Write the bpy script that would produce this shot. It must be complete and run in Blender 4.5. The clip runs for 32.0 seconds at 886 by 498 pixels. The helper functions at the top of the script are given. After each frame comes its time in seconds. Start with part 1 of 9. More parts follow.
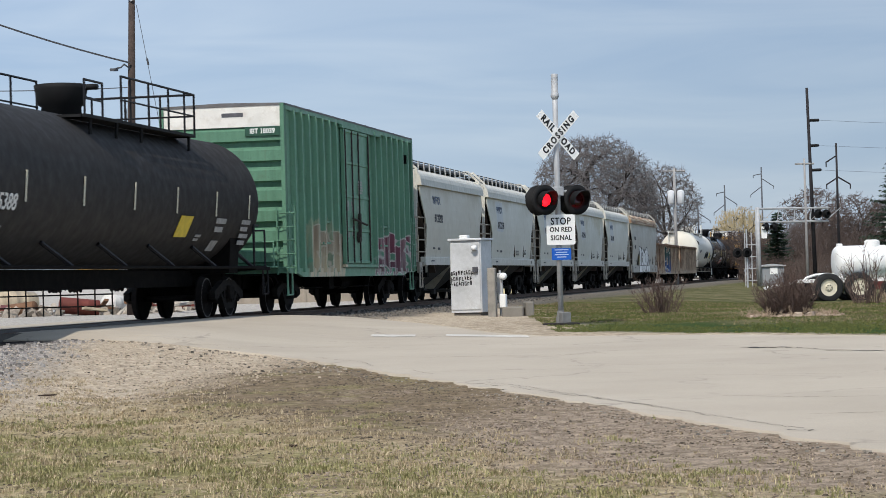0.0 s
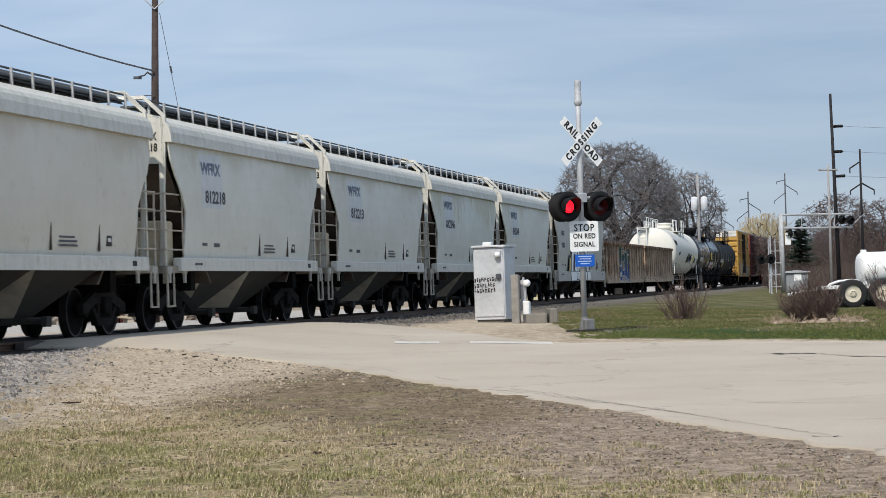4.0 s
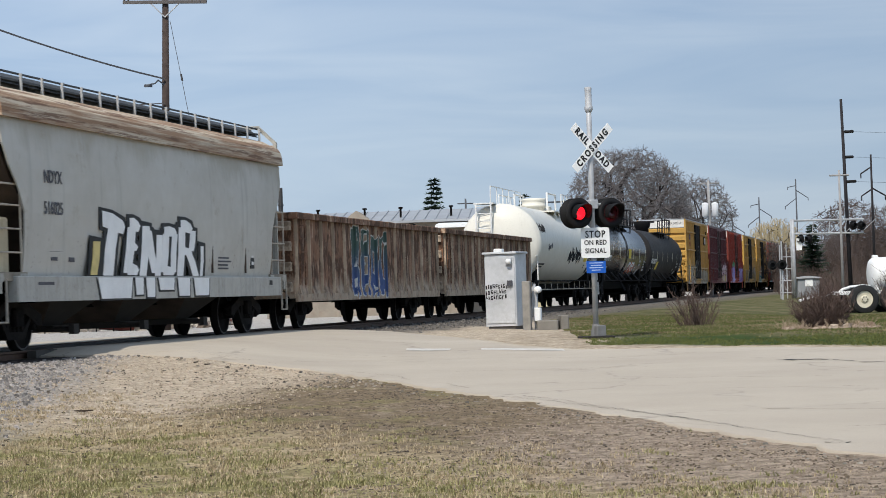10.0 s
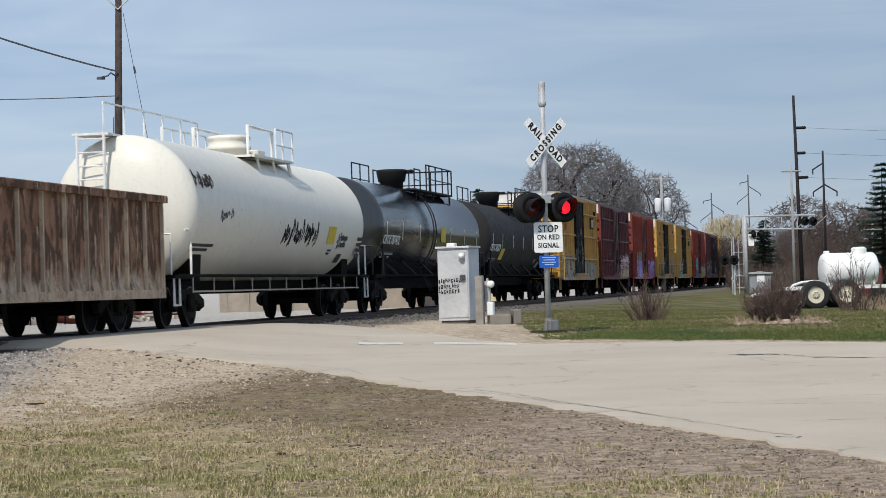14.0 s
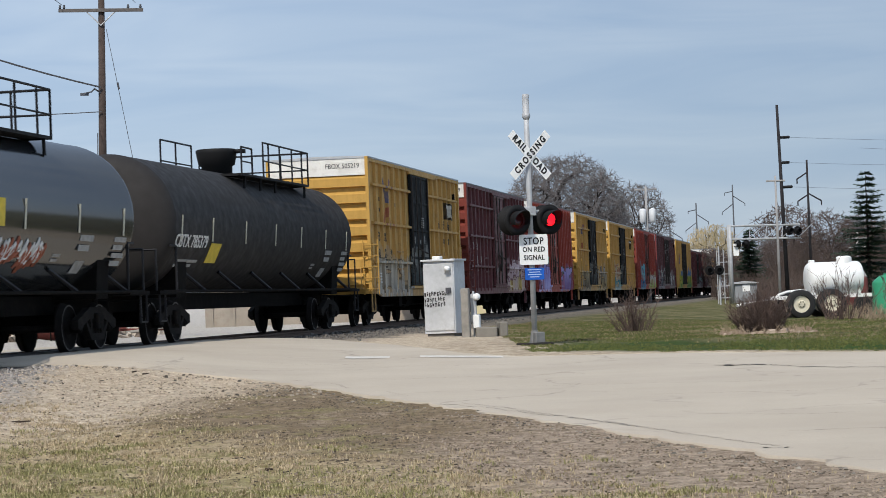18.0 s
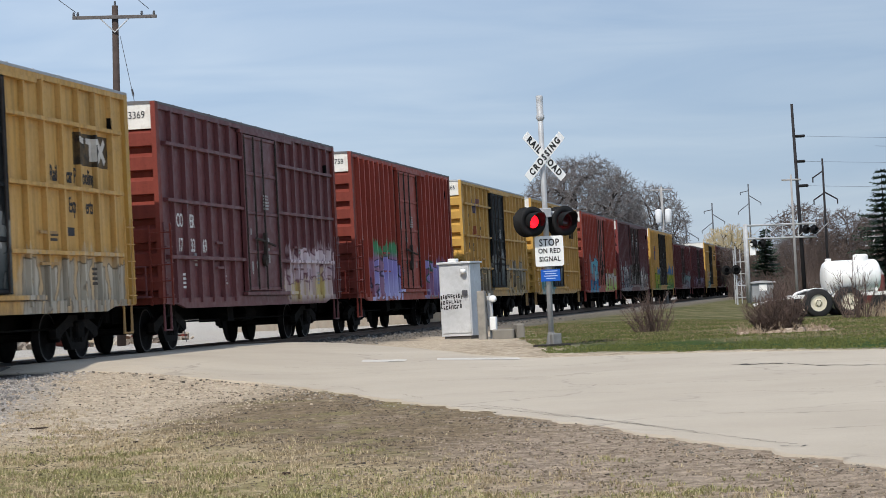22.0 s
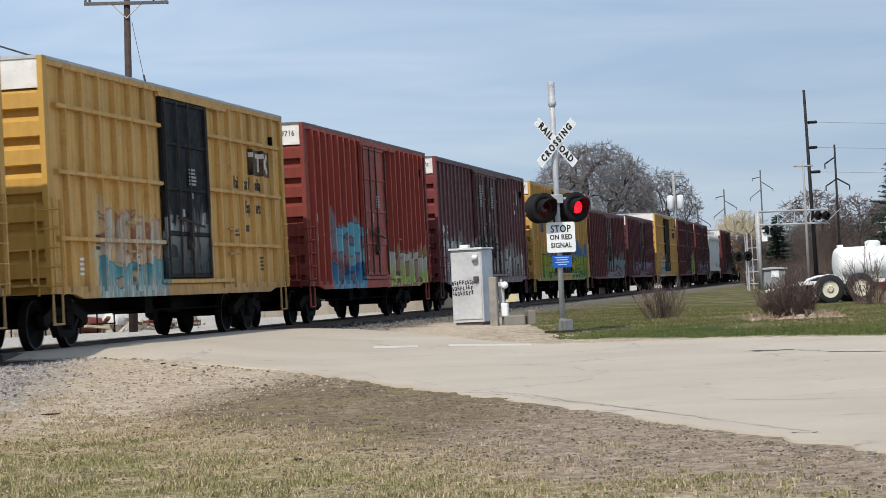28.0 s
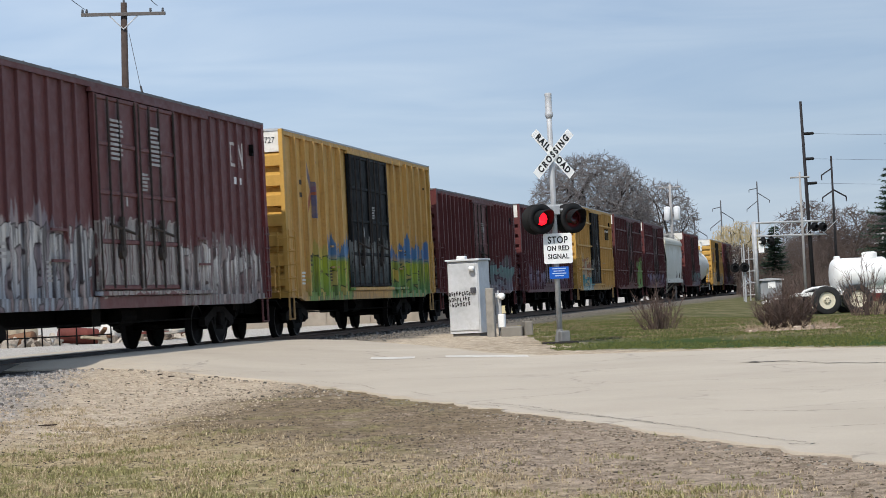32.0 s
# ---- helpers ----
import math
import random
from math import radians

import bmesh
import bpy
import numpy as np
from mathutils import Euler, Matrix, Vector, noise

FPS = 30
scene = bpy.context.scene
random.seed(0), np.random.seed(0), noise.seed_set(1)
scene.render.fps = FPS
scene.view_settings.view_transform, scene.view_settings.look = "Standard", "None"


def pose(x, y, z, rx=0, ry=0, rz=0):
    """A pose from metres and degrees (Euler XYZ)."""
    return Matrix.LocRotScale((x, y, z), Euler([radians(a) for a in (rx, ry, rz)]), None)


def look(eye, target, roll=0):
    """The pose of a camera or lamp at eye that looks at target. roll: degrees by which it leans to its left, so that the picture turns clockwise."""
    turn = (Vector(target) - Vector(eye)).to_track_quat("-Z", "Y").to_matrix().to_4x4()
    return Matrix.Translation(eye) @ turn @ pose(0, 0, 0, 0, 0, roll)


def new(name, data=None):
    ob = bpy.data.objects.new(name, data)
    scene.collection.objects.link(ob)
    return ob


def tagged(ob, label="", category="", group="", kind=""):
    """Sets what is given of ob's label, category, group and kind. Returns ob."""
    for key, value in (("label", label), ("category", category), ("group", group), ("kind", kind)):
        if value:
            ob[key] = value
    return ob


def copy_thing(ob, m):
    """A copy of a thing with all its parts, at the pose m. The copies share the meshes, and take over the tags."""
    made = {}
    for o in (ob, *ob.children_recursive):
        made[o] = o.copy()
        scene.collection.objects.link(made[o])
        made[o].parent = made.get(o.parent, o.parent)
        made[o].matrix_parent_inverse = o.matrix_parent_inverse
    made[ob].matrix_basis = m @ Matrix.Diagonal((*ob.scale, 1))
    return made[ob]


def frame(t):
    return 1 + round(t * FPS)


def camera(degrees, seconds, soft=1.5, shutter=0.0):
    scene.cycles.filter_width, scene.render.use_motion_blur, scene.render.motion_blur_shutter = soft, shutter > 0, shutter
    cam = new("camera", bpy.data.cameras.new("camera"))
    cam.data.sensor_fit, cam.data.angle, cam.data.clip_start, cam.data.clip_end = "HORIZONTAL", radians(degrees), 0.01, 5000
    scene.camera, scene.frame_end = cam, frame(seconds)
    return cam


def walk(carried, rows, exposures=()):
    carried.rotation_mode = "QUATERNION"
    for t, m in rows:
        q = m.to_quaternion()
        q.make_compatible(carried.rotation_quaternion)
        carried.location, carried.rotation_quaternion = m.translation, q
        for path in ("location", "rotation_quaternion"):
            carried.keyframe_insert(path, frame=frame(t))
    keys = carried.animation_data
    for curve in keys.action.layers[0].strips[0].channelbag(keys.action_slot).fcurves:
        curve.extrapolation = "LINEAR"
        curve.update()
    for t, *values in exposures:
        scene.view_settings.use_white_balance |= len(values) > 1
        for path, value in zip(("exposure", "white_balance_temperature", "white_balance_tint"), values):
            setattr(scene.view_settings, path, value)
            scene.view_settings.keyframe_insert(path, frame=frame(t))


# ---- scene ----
cam = camera(22.46, 32.0, soft=0.8, shutter=0.2)
# seconds, sideways, height, turn to the left, tilt up, lean (metres and degrees)
PATH = [
    (0, -0.000, 1.497, 0.089, 0.776, -1.563), (0.5, -0.006, 1.498, 0.236, 0.818, -1.561), (1, -0.005, 1.500, 0.299, 0.939, -1.594),
    (1.5, -0.008, 1.501, 0.295, 1.083, -1.551), (2, -0.004, 1.500, 0.288, 1.241, -1.565), (2.5, -0.004, 1.500, 0.354, 1.290, -1.568),
    (3, -0.009, 1.499, 0.510, 1.249, -1.573), (3.5, -0.008, 1.496, 0.620, 1.121, -1.659), (4, -0.004, 1.494, 0.679, 0.974, -1.677),
    (4.5, -0.007, 1.496, 0.686, 0.834, -1.650), (6.5, -0.014, 1.499, 0.851, 0.895, -1.631), (7, -0.014, 1.498, 0.821, 0.962, -1.640),
    (7.5, -0.019, 1.499, 0.759, 0.977, -1.721), (8, -0.013, 1.502, 0.763, 0.927, -1.769), (8.5, -0.013, 1.498, 0.843, 0.916, -1.760),
    (9, -0.013, 1.498, 0.939, 0.955, -1.897), (9.5, -0.012, 1.497, 1.001, 1.050, -1.880), (10, -0.010, 1.497, 0.952, 1.157, -1.865),
    (10.5, -0.013, 1.500, 0.849, 1.238, -1.802), (11, -0.014, 1.495, 0.636, 1.279, -1.689), (11.5, -0.011, 1.500, 0.407, 1.253, -1.620),
    (12, -0.007, 1.496, 0.186, 1.216, -1.559), (12.5, -0.008, 1.494, -0.012, 1.128, -1.565), (13, -0.010, 1.492, -0.138, 1.041, -1.548),
    (13.5, -0.010, 1.494, -0.202, 0.974, -1.607), (15.5, -0.009, 1.486, -0.283, 1.023, -1.756), (16, -0.013, 1.492, -0.304, 1.112, -1.745),
    (16.5, -0.015, 1.495, -0.371, 1.214, -1.819), (17, -0.012, 1.496, -0.493, 1.297, -1.949), (17.5, -0.011, 1.500, -0.599, 1.329, -2.165),
    (18, -0.011, 1.505, -0.635, 1.283, -2.219), (18.5, -0.003, 1.499, -0.549, 1.251, -2.410), (19, 0.003, 1.501, -0.473, 1.233, -2.621),
    (19.5, 0.000, 1.504, -0.454, 1.228, -2.696), (20, 0.010, 1.496, -0.496, 1.251, -2.820), (20.5, 0.011, 1.498, -0.566, 1.260, -2.880),
    (21, 0.003, 1.500, -0.550, 1.295, -2.836), (21.5, 0.003, 1.501, -0.422, 1.329, -2.851), (22, 0.003, 1.496, -0.219, 1.378, -2.853),
    (22.5, 0.006, 1.499, 0.001, 1.404, -2.800), (23, 0.001, 1.502, 0.164, 1.390, -2.673), (23.5, 0.000, 1.500, 0.280, 1.385, -2.627),
    (24, -0.002, 1.496, 0.297, 1.362, -2.585), (24.5, 0.001, 1.500, 0.206, 1.339, -2.605), (25, 0.003, 1.502, 0.022, 1.328, -2.730),
    (25.5, 0.009, 1.499, -0.173, 1.350, -2.767), (26, 0.007, 1.495, -0.281, 1.338, -2.765), (26.5, 0.005, 1.499, -0.281, 1.257, -2.754),
    (28.5, 0.006, 1.499, 0.254, 1.019, -2.809), (29, 0.004, 1.499, 0.347, 1.112, -2.777), (29.5, 0.004, 1.500, 0.387, 1.157, -2.814),
    (30, 0.001, 1.498, 0.360, 1.166, -2.837), (30.5, 0.002, 1.499, 0.299, 1.175, -2.793), (31, -0.001, 1.500, 0.224, 1.194, -2.802),
    (31.5, 0.007, 1.499, 0.136, 1.256, -2.807), (32, 0.000, 1.500, 0.000, 1.315, -2.800),
]


def eye_pose(x, z, turn, tilt, lean):
    """A hand-held view along +y, turned, tilted and leaned."""
    return pose(x, 0, z) @ pose(0, 0, 0, 0, 0, turn) @ pose(0, 0, 0, 90 + tilt) @ pose(0, 0, 0, 0, 0, lean)


walk(cam, [(t, eye_pose(x, z, a, b, c)) for t, x, z, a, b, c in PATH],
     [(0, 0.60), (9, 0.61), (13, 0.52), (17, 0.55), (22, 0.67), (30, 0.70), (32, 0.70)])
scene.view_settings.exposure = 0.55

# ---- light: high spring sun behind the viewer, thin cloud ----
SUN_EL, SUN_DIR = radians(49), Vector((-0.36, -0.93, 0)).normalized()
sun_way = Vector((SUN_DIR.x * math.cos(SUN_EL), SUN_DIR.y * math.cos(SUN_EL), math.sin(SUN_EL)))
sun_data = bpy.data.lights.new("sun", "SUN")
sun_data.energy, sun_data.angle, sun_data.color = 2.65, radians(0.6), (1.0, 0.93, 0.83)
sun = new("sun", sun_data)
sun.matrix_world = look(sun_way * 100, (0, 0, 0))

world = bpy.data.worlds.new("sky")
scene.world = world
world.use_nodes = True
wn, wl = world.node_tree.nodes, world.node_tree.links
wn.clear()
w_out = wn.new("ShaderNodeOutputWorld")
w_bg = wn.new("ShaderNodeBackground")
w_sky = wn.new("ShaderNodeTexSky")
w_sky.sky_type, w_sky.sun_disc = "NISHITA", False
w_sky.sun_elevation, w_sky.sun_rotation = SUN_EL, math.atan2(SUN_DIR.x, SUN_DIR.y)
w_sky.air_density, w_sky.dust_density, w_sky.ozone_density = 1.0, 0.35, 2.5
w_tc = wn.new("ShaderNodeTexCoord")
w_map = wn.new("ShaderNodeMapping")
w_map.inputs["Scale"].default_value = (2.6, 2.6, 17.0)
w_noise = wn.new("ShaderNodeTexNoise")
w_noise.inputs["Scale"].default_value, w_noise.inputs["Detail"].default_value = 2.3, 6
w_noise.inputs["Distortion"].default_value = 0.6
w_ramp = wn.new("ShaderNodeValToRGB")
w_ramp.color_ramp.elements[0].position, w_ramp.color_ramp.elements[1].position = 0.34, 0.70
w_ramp.color_ramp.elements[0].color, w_ramp.color_ramp.elements[1].color = (0, 0, 0, 1), (1, 1, 1, 1)
w_mix = wn.new("ShaderNodeMix")
w_mix.data_type = "RGBA"
w_cloud = wn.new("ShaderNodeMix")
w_cloud.data_type = "RGBA"
w_cloud.inputs["A"].default_value = (3.42, 4.58, 6.5, 1)
w_cloud.inputs["B"].default_value = (4.85, 5.83, 7.32, 1)
w_mix.inputs["Factor"].default_value = 0.78
wl.new(w_tc.outputs["Generated"], w_map.inputs["Vector"])
wl.new(w_map.outputs["Vector"], w_noise.inputs["Vector"])
wl.new(w_noise.outputs["Fac"], w_ramp.inputs["Fac"])
wl.new(w_ramp.outputs["Color"], w_cloud.inputs["Factor"])
wl.new(w_cloud.outputs["Result"], w_mix.inputs["B"])
wl.new(w_sky.outputs["Color"], w_mix.inputs["A"])
w_sep = wn.new("ShaderNodeSeparateXYZ")
w_roll = wn.new("ShaderNodeMath")
w_roll.operation = "SINE"
w_wide = wn.new("ShaderNodeMath")
w_wide.operation, w_wide.inputs[1].default_value = "MULTIPLY", -5.0
w_gain = wn.new("ShaderNodeMath")
w_gain.operation, w_gain.inputs[1].default_value, w_gain.inputs[2].default_value = "MULTIPLY_ADD", 0.0075, 0.0695
wl.new(w_tc.outputs["Generated"], w_sep.inputs["Vector"])
wl.new(w_sep.outputs["X"], w_wide.inputs[0])
wl.new(w_wide.outputs["Value"], w_roll.inputs[0])
wl.new(w_roll.outputs["Value"], w_gain.inputs[0])
w_south = wn.new("ShaderNodeMath")
w_south.operation, w_south.inputs[1].default_value, w_south.inputs[2].default_value = "MULTIPLY_ADD", -0.30, 1.26
w_total = wn.new("ShaderNodeMath")
w_total.operation = "MULTIPLY"
wl.new(w_sep.outputs["Y"], w_south.inputs[0])
wl.new(w_south.outputs["Value"], w_total.inputs[0])
wl.new(w_gain.outputs["Value"], w_total.inputs[1])
wl.new(w_total.outputs["Value"], w_bg.inputs["Strength"])
wl.new(w_mix.outputs["Result"], w_bg.inputs["Color"])
wl.new(w_bg.outputs["Background"], w_out.inputs["Surface"])


# ---- materials ----
def shader(name):
    m = bpy.data.materials.new(name)
    m.use_nodes = True
    n, l = m.node_tree.nodes, m.node_tree.links
    b = n["Principled BSDF"]
    return m, n, l, b


def mixed(n, l, fac, a, b):
    """A colour mix; fac, a and b are sockets or values."""
    x = n.new("ShaderNodeMix")
    x.data_type = "RGBA"
    for key, v in (("Factor", fac), ("A", a), ("B", b)):
        if isinstance(v, (int, float)):
            x.inputs[key].default_value = v
        elif isinstance(v, tuple):
            x.inputs[key].default_value = (*v[:3], 1)
        else:
            l.new(v, x.inputs[key])
    return x.outputs["Result"]


def coords(n, l, scale=(1, 1, 1)):
    tc = n.new("ShaderNodeTexCoord")
    mp = n.new("ShaderNodeMapping")
    mp.inputs["Scale"].default_value = scale
    l.new(tc.outputs["Object"], mp.inputs["Vector"])
    return mp.outputs["Vector"]


def noise_of(n, l, vec, scale, detail=5, rough=0.55, distort=0.0):
    x = n.new("ShaderNodeTexNoise")
    x.inputs["Scale"].default_value, x.inputs["Detail"].default_value = scale, detail
    x.inputs["Roughness"].default_value, x.inputs["Distortion"].default_value = rough, distort
    l.new(vec, x.inputs["Vector"])
    return x.outputs["Fac"]


def ramp(n, l, fac, a, b, va=0.0, vb=1.0):
    x = n.new("ShaderNodeMapRange")
    x.inputs["From Min"].default_value, x.inputs["From Max"].default_value = a, b
    x.inputs["To Min"].default_value, x.inputs["To Max"].default_value = va, vb
    l.new(fac, x.inputs["Value"])
    return x.outputs["Result"]


def calc(n, l, op, a, b=0.0):
    x = n.new("ShaderNodeMath")
    x.operation = op
    for i, v in enumerate((a, b)):
        if isinstance(v, (int, float)):
            x.inputs[i].default_value = v
        else:
            l.new(v, x.inputs[i])
    return x.outputs[0]


def bumped(n, l, b, height, strength, distance=0.01):
    x = n.new("ShaderNodeBump")
    x.inputs["Strength"].default_value, x.inputs["Distance"].default_value = strength, distance
    l.new(height, x.inputs["Height"])
    l.new(x.outputs["Normal"], b.inputs["Normal"])


def plain(name, col, rough=0.7, metal=0.0, vary=0.25, scale=3.0, bump=0.15, dirt=None, dirt_amount=0.35, fine=40.0, gloss=0.3):
    """A worn surface: base colour varied at two scales, with stains of another colour and fine relief."""
    m, n, l, b = shader(name)
    v = coords(n, l)
    big, small = noise_of(n, l, v, scale), noise_of(n, l, v, fine, 3)
    dark = tuple(c * (1 - vary) for c in col)
    light = tuple(min(1, c * (1 + vary * 0.7)) for c in col)
    c = mixed(n, l, ramp(n, l, big, 0.3, 0.7), dark, light)
    c = mixed(n, l, ramp(n, l, small, 0.3, 0.75, 0, 0.4), c, tuple(x * 0.7 for x in col))
    if dirt:
        c = mixed(n, l, ramp(n, l, noise_of(n, l, v, scale * 1.9, 8, 0.65), 0.5, 0.72, 0, dirt_amount), c, dirt)
    l.new(c, b.inputs["Base Color"])
    b.inputs["Roughness"].default_value, b.inputs["Metallic"].default_value = rough, metal
    b.inputs["Specular IOR Level"].default_value = gloss
    if bump:
        bumped(n, l, b, small, bump)
    return m


def letters(n, l, v, sep, y0, y1, z0, z1, sc, seed):
    """Sprayed block letters on a side, two legs and two bars each: masks of body and outline, and the height in the letter."""
    h = z1 - z0
    p = h * 1.5 / sc
    w, rim = p * 0.145, 0.032
    sway = ramp(n, l, noise_of(n, l, v, 1.5, 2, 0.5), 0.2, 0.8, -0.22, 0.22)
    lift = ramp(n, l, noise_of(n, l, v, 2.1, 2, 0.5, 0.4), 0.2, 0.8, -0.15, 0.15)
    y = calc(n, l, "ADD", sep.outputs["Y"], sway)
    y = calc(n, l, "SUBTRACT", y, calc(n, l, "MULTIPLY", sep.outputs["Z"], 0.12))
    z = calc(n, l, "SUBTRACT", calc(n, l, "ADD", sep.outputs["Z"], lift), z0)
    run = calc(n, l, "DIVIDE", calc(n, l, "SUBTRACT", y, y0), p)
    cell = calc(n, l, "FLOOR", run)
    u = calc(n, l, "SUBTRACT", calc(n, l, "SUBTRACT", run, cell), 0.5)

    def pick(k):
        x = n.new("ShaderNodeTexWhiteNoise")
        x.noise_dimensions = "1D"
        l.new(calc(n, l, "ADD", cell, seed + k), x.inputs["W"])
        return x.outputs["Value"]
    r1, r2, r3 = pick(0.0), pick(17.3), pick(41.9)
    legs = calc(n, l, "MULTIPLY", calc(n, l, "ABSOLUTE", calc(n, l, "SUBTRACT", calc(n, l, "ABSOLUTE", u), 0.25)), p)
    wide = calc(n, l, "MULTIPLY", calc(n, l, "SUBTRACT", calc(n, l, "ABSOLUTE", u), 0.25), p)
    near = legs
    for lo, hi, r in ((0.62, 0.9, r1), (0.12, 0.5, r2)):
        at = ramp(n, l, r, 0, 1, lo * h, hi * h)
        bar = calc(n, l, "MAXIMUM", calc(n, l, "ABSOLUTE", calc(n, l, "SUBTRACT", z, at)), wide)
        near = calc(n, l, "MINIMUM", near, bar)
    cap = calc(n, l, "ADD", calc(n, l, "SUBTRACT", z, ramp(n, l, r3, 0, 1, 0.84 * h, 1.0 * h)), w)
    foot = calc(n, l, "SUBTRACT", w, z)
    near = calc(n, l, "MAXIMUM", near, calc(n, l, "MAXIMUM", cap, foot))
    ends = calc(n, l, "MAXIMUM", calc(n, l, "SUBTRACT", y0 + w, y), calc(n, l, "SUBTRACT", y, y1 - w))
    near = calc(n, l, "MAXIMUM", near, ends)
    return ramp(n, l, near, w - 0.01, w + 0.01, 1, 0), ramp(n, l, near, w + rim - 0.012, w + rim + 0.012, 1, 0), calc(n, l, "DIVIDE", z, h)


def car_paint(name, col, rough=0.55, rust=(0.10, 0.045, 0.025), wear=0.35, streak=0.4, marks=(), faded=None, fade=0.35, dents=0.25, mottle=0.0, strokes=(), drip=0.0, dust=None):
    """Weathered rolling-stock paint with vertical streaks, rust and sprayed lettering.
    marks: (y0, y1, z0, z1, body colour, second colour, line colour, scale); drip breaks them into upright runs."""
    m, n, l, b = shader(name)
    v = coords(n, l)
    vs = coords(n, l, (5, 5, 0.35))
    big = noise_of(n, l, v, 0.7, 6)
    c = mixed(n, l, ramp(n, l, big, 0.35, 0.68, 0, fade), col, faded or tuple(min(1, x * 1.4 + 0.008) for x in col))
    c = mixed(n, l, ramp(n, l, noise_of(n, l, vs, 1.3, 6, 0.6), 0.45, 0.72, 0, streak), c, tuple(x * 0.45 for x in col))
    c = mixed(n, l, ramp(n, l, noise_of(n, l, coords(n, l, (7, 7, 0.16)), 1.1, 5, 0.65), 0.54, 0.7, 0, streak * 0.8), c, tuple(x * 0.7 + r * 0.3 for x, r in zip(rust, col)))
    c = mixed(n, l, ramp(n, l, noise_of(n, l, v, 2.6, 9, 0.68), 0.56, 0.74, 0, wear), c, rust)
    c = mixed(n, l, ramp(n, l, noise_of(n, l, v, 15, 6, 0.75), 0.53, 0.68, 0, min(0.5, wear + 0.1)), c, tuple(x * 0.5 for x in col))
    if mottle:
        run = coords(n, l, (1.0, 1.0, 0.42))
        c = mixed(n, l, ramp(n, l, noise_of(n, l, run, 3.2, 6, 0.66, 0.8), 0.46, 0.53, 0, mottle), c, tuple(x * 0.2 for x in col))
        c = mixed(n, l, ramp(n, l, noise_of(n, l, coords(n, l, (1.3, 1.3, 0.3)), 4.5, 6, 0.68, 0.6), 0.58, 0.64, 0, mottle * 0.9), c, rust)
    if dust:
        # dried dust from old loads along the lower plates
        tc = n.new("ShaderNodeTexCoord")
        sp = n.new("ShaderNodeSeparateXYZ")
        l.new(tc.outputs["Object"], sp.inputs["Vector"])
        up = calc(n, l, "ADD", sp.outputs["Z"], ramp(n, l, noise_of(n, l, coords(n, l, (1, 1, 0.3)), 2.6, 6, 0.65), 0.25, 0.75, -0.45, 0.45))
        c = mixed(n, l, calc(n, l, "MULTIPLY", ramp(n, l, up, 0.85, 1.25, 0.75, 0), ramp(n, l, noise_of(n, l, v, 5, 5, 0.7), 0.4, 0.52, 0.45, 1)), c, dust)
    if strokes:
        tc = n.new("ShaderNodeTexCoord")
        sp = n.new("ShaderNodeSeparateXYZ")
        l.new(tc.outputs["Object"], sp.inputs["Vector"])
        worn = ramp(n, l, noise_of(n, l, v, 2.5, 6, 0.7), 0.38, 0.55, 0.75, 0.97)
        worn = calc(n, l, "MULTIPLY", worn, calc(n, l, "GREATER_THAN", sp.outputs["X"], 1.43))
        for ya, za, yb, zb, wd, sc_ in strokes:
            ln = math.hypot(yb - ya, zb - za)
            uy, uz = (yb - ya) / ln, (zb - za) / ln
            dy, dz = calc(n, l, "SUBTRACT", sp.outputs["Y"], ya), calc(n, l, "SUBTRACT", sp.outputs["Z"], za)
            along = calc(n, l, "ADD", calc(n, l, "MULTIPLY", dy, uy), calc(n, l, "MULTIPLY", dz, uz))
            across = calc(n, l, "ABSOLUTE", calc(n, l, "SUBTRACT", calc(n, l, "MULTIPLY", dy, uz), calc(n, l, "MULTIPLY", dz, uy)))
            off = calc(n, l, "ABSOLUTE", calc(n, l, "SUBTRACT", along, ln / 2))
            hit = calc(n, l, "MULTIPLY", calc(n, l, "LESS_THAN", across, wd), calc(n, l, "LESS_THAN", off, ln / 2))
            c = mixed(n, l, calc(n, l, "MULTIPLY", hit, worn), c, sc_)
    if marks:
        tc = n.new("ShaderNodeTexCoord")
        sep = n.new("ShaderNodeSeparateXYZ")
        l.new(tc.outputs["Object"], sep.inputs["Vector"])
        wob = ramp(n, l, noise_of(n, l, v, 1.3, 4, 0.6), 0.2, 0.8, -0.45, 0.45)
        tall = coords(n, l, (1, 1, 0.12))
        wob2 = ramp(n, l, noise_of(n, l, tall, 1.4, 3, 0.6), 0.25, 0.75, -0.42, 0.42)
        comb = noise_of(n, l, coords(n, l, (4.2, 4.2, 0.22)), 1.5, 4, 0.6)
        wob2 = calc(n, l, "ADD", wob2, ramp(n, l, comb, 0.3, 0.7, -0.3, 0.3))
        gap = ramp(n, l, noise_of(n, l, coords(n, l, (5.5, 5.5, 0.3)), 1.3, 4, 0.6), 0.42, 0.54, 1 - drip, 1)
        yy, zz = calc(n, l, "ADD", sep.outputs["Y"], wob), calc(n, l, "ADD", sep.outputs["Z"], wob2)
        side = calc(n, l, "GREATER_THAN", sep.outputs["X"], 1.43)
        bare = ramp(n, l, noise_of(n, l, tall, 3.6, 5, 0.6), 0.36, 0.42, 0.5, 1.0)
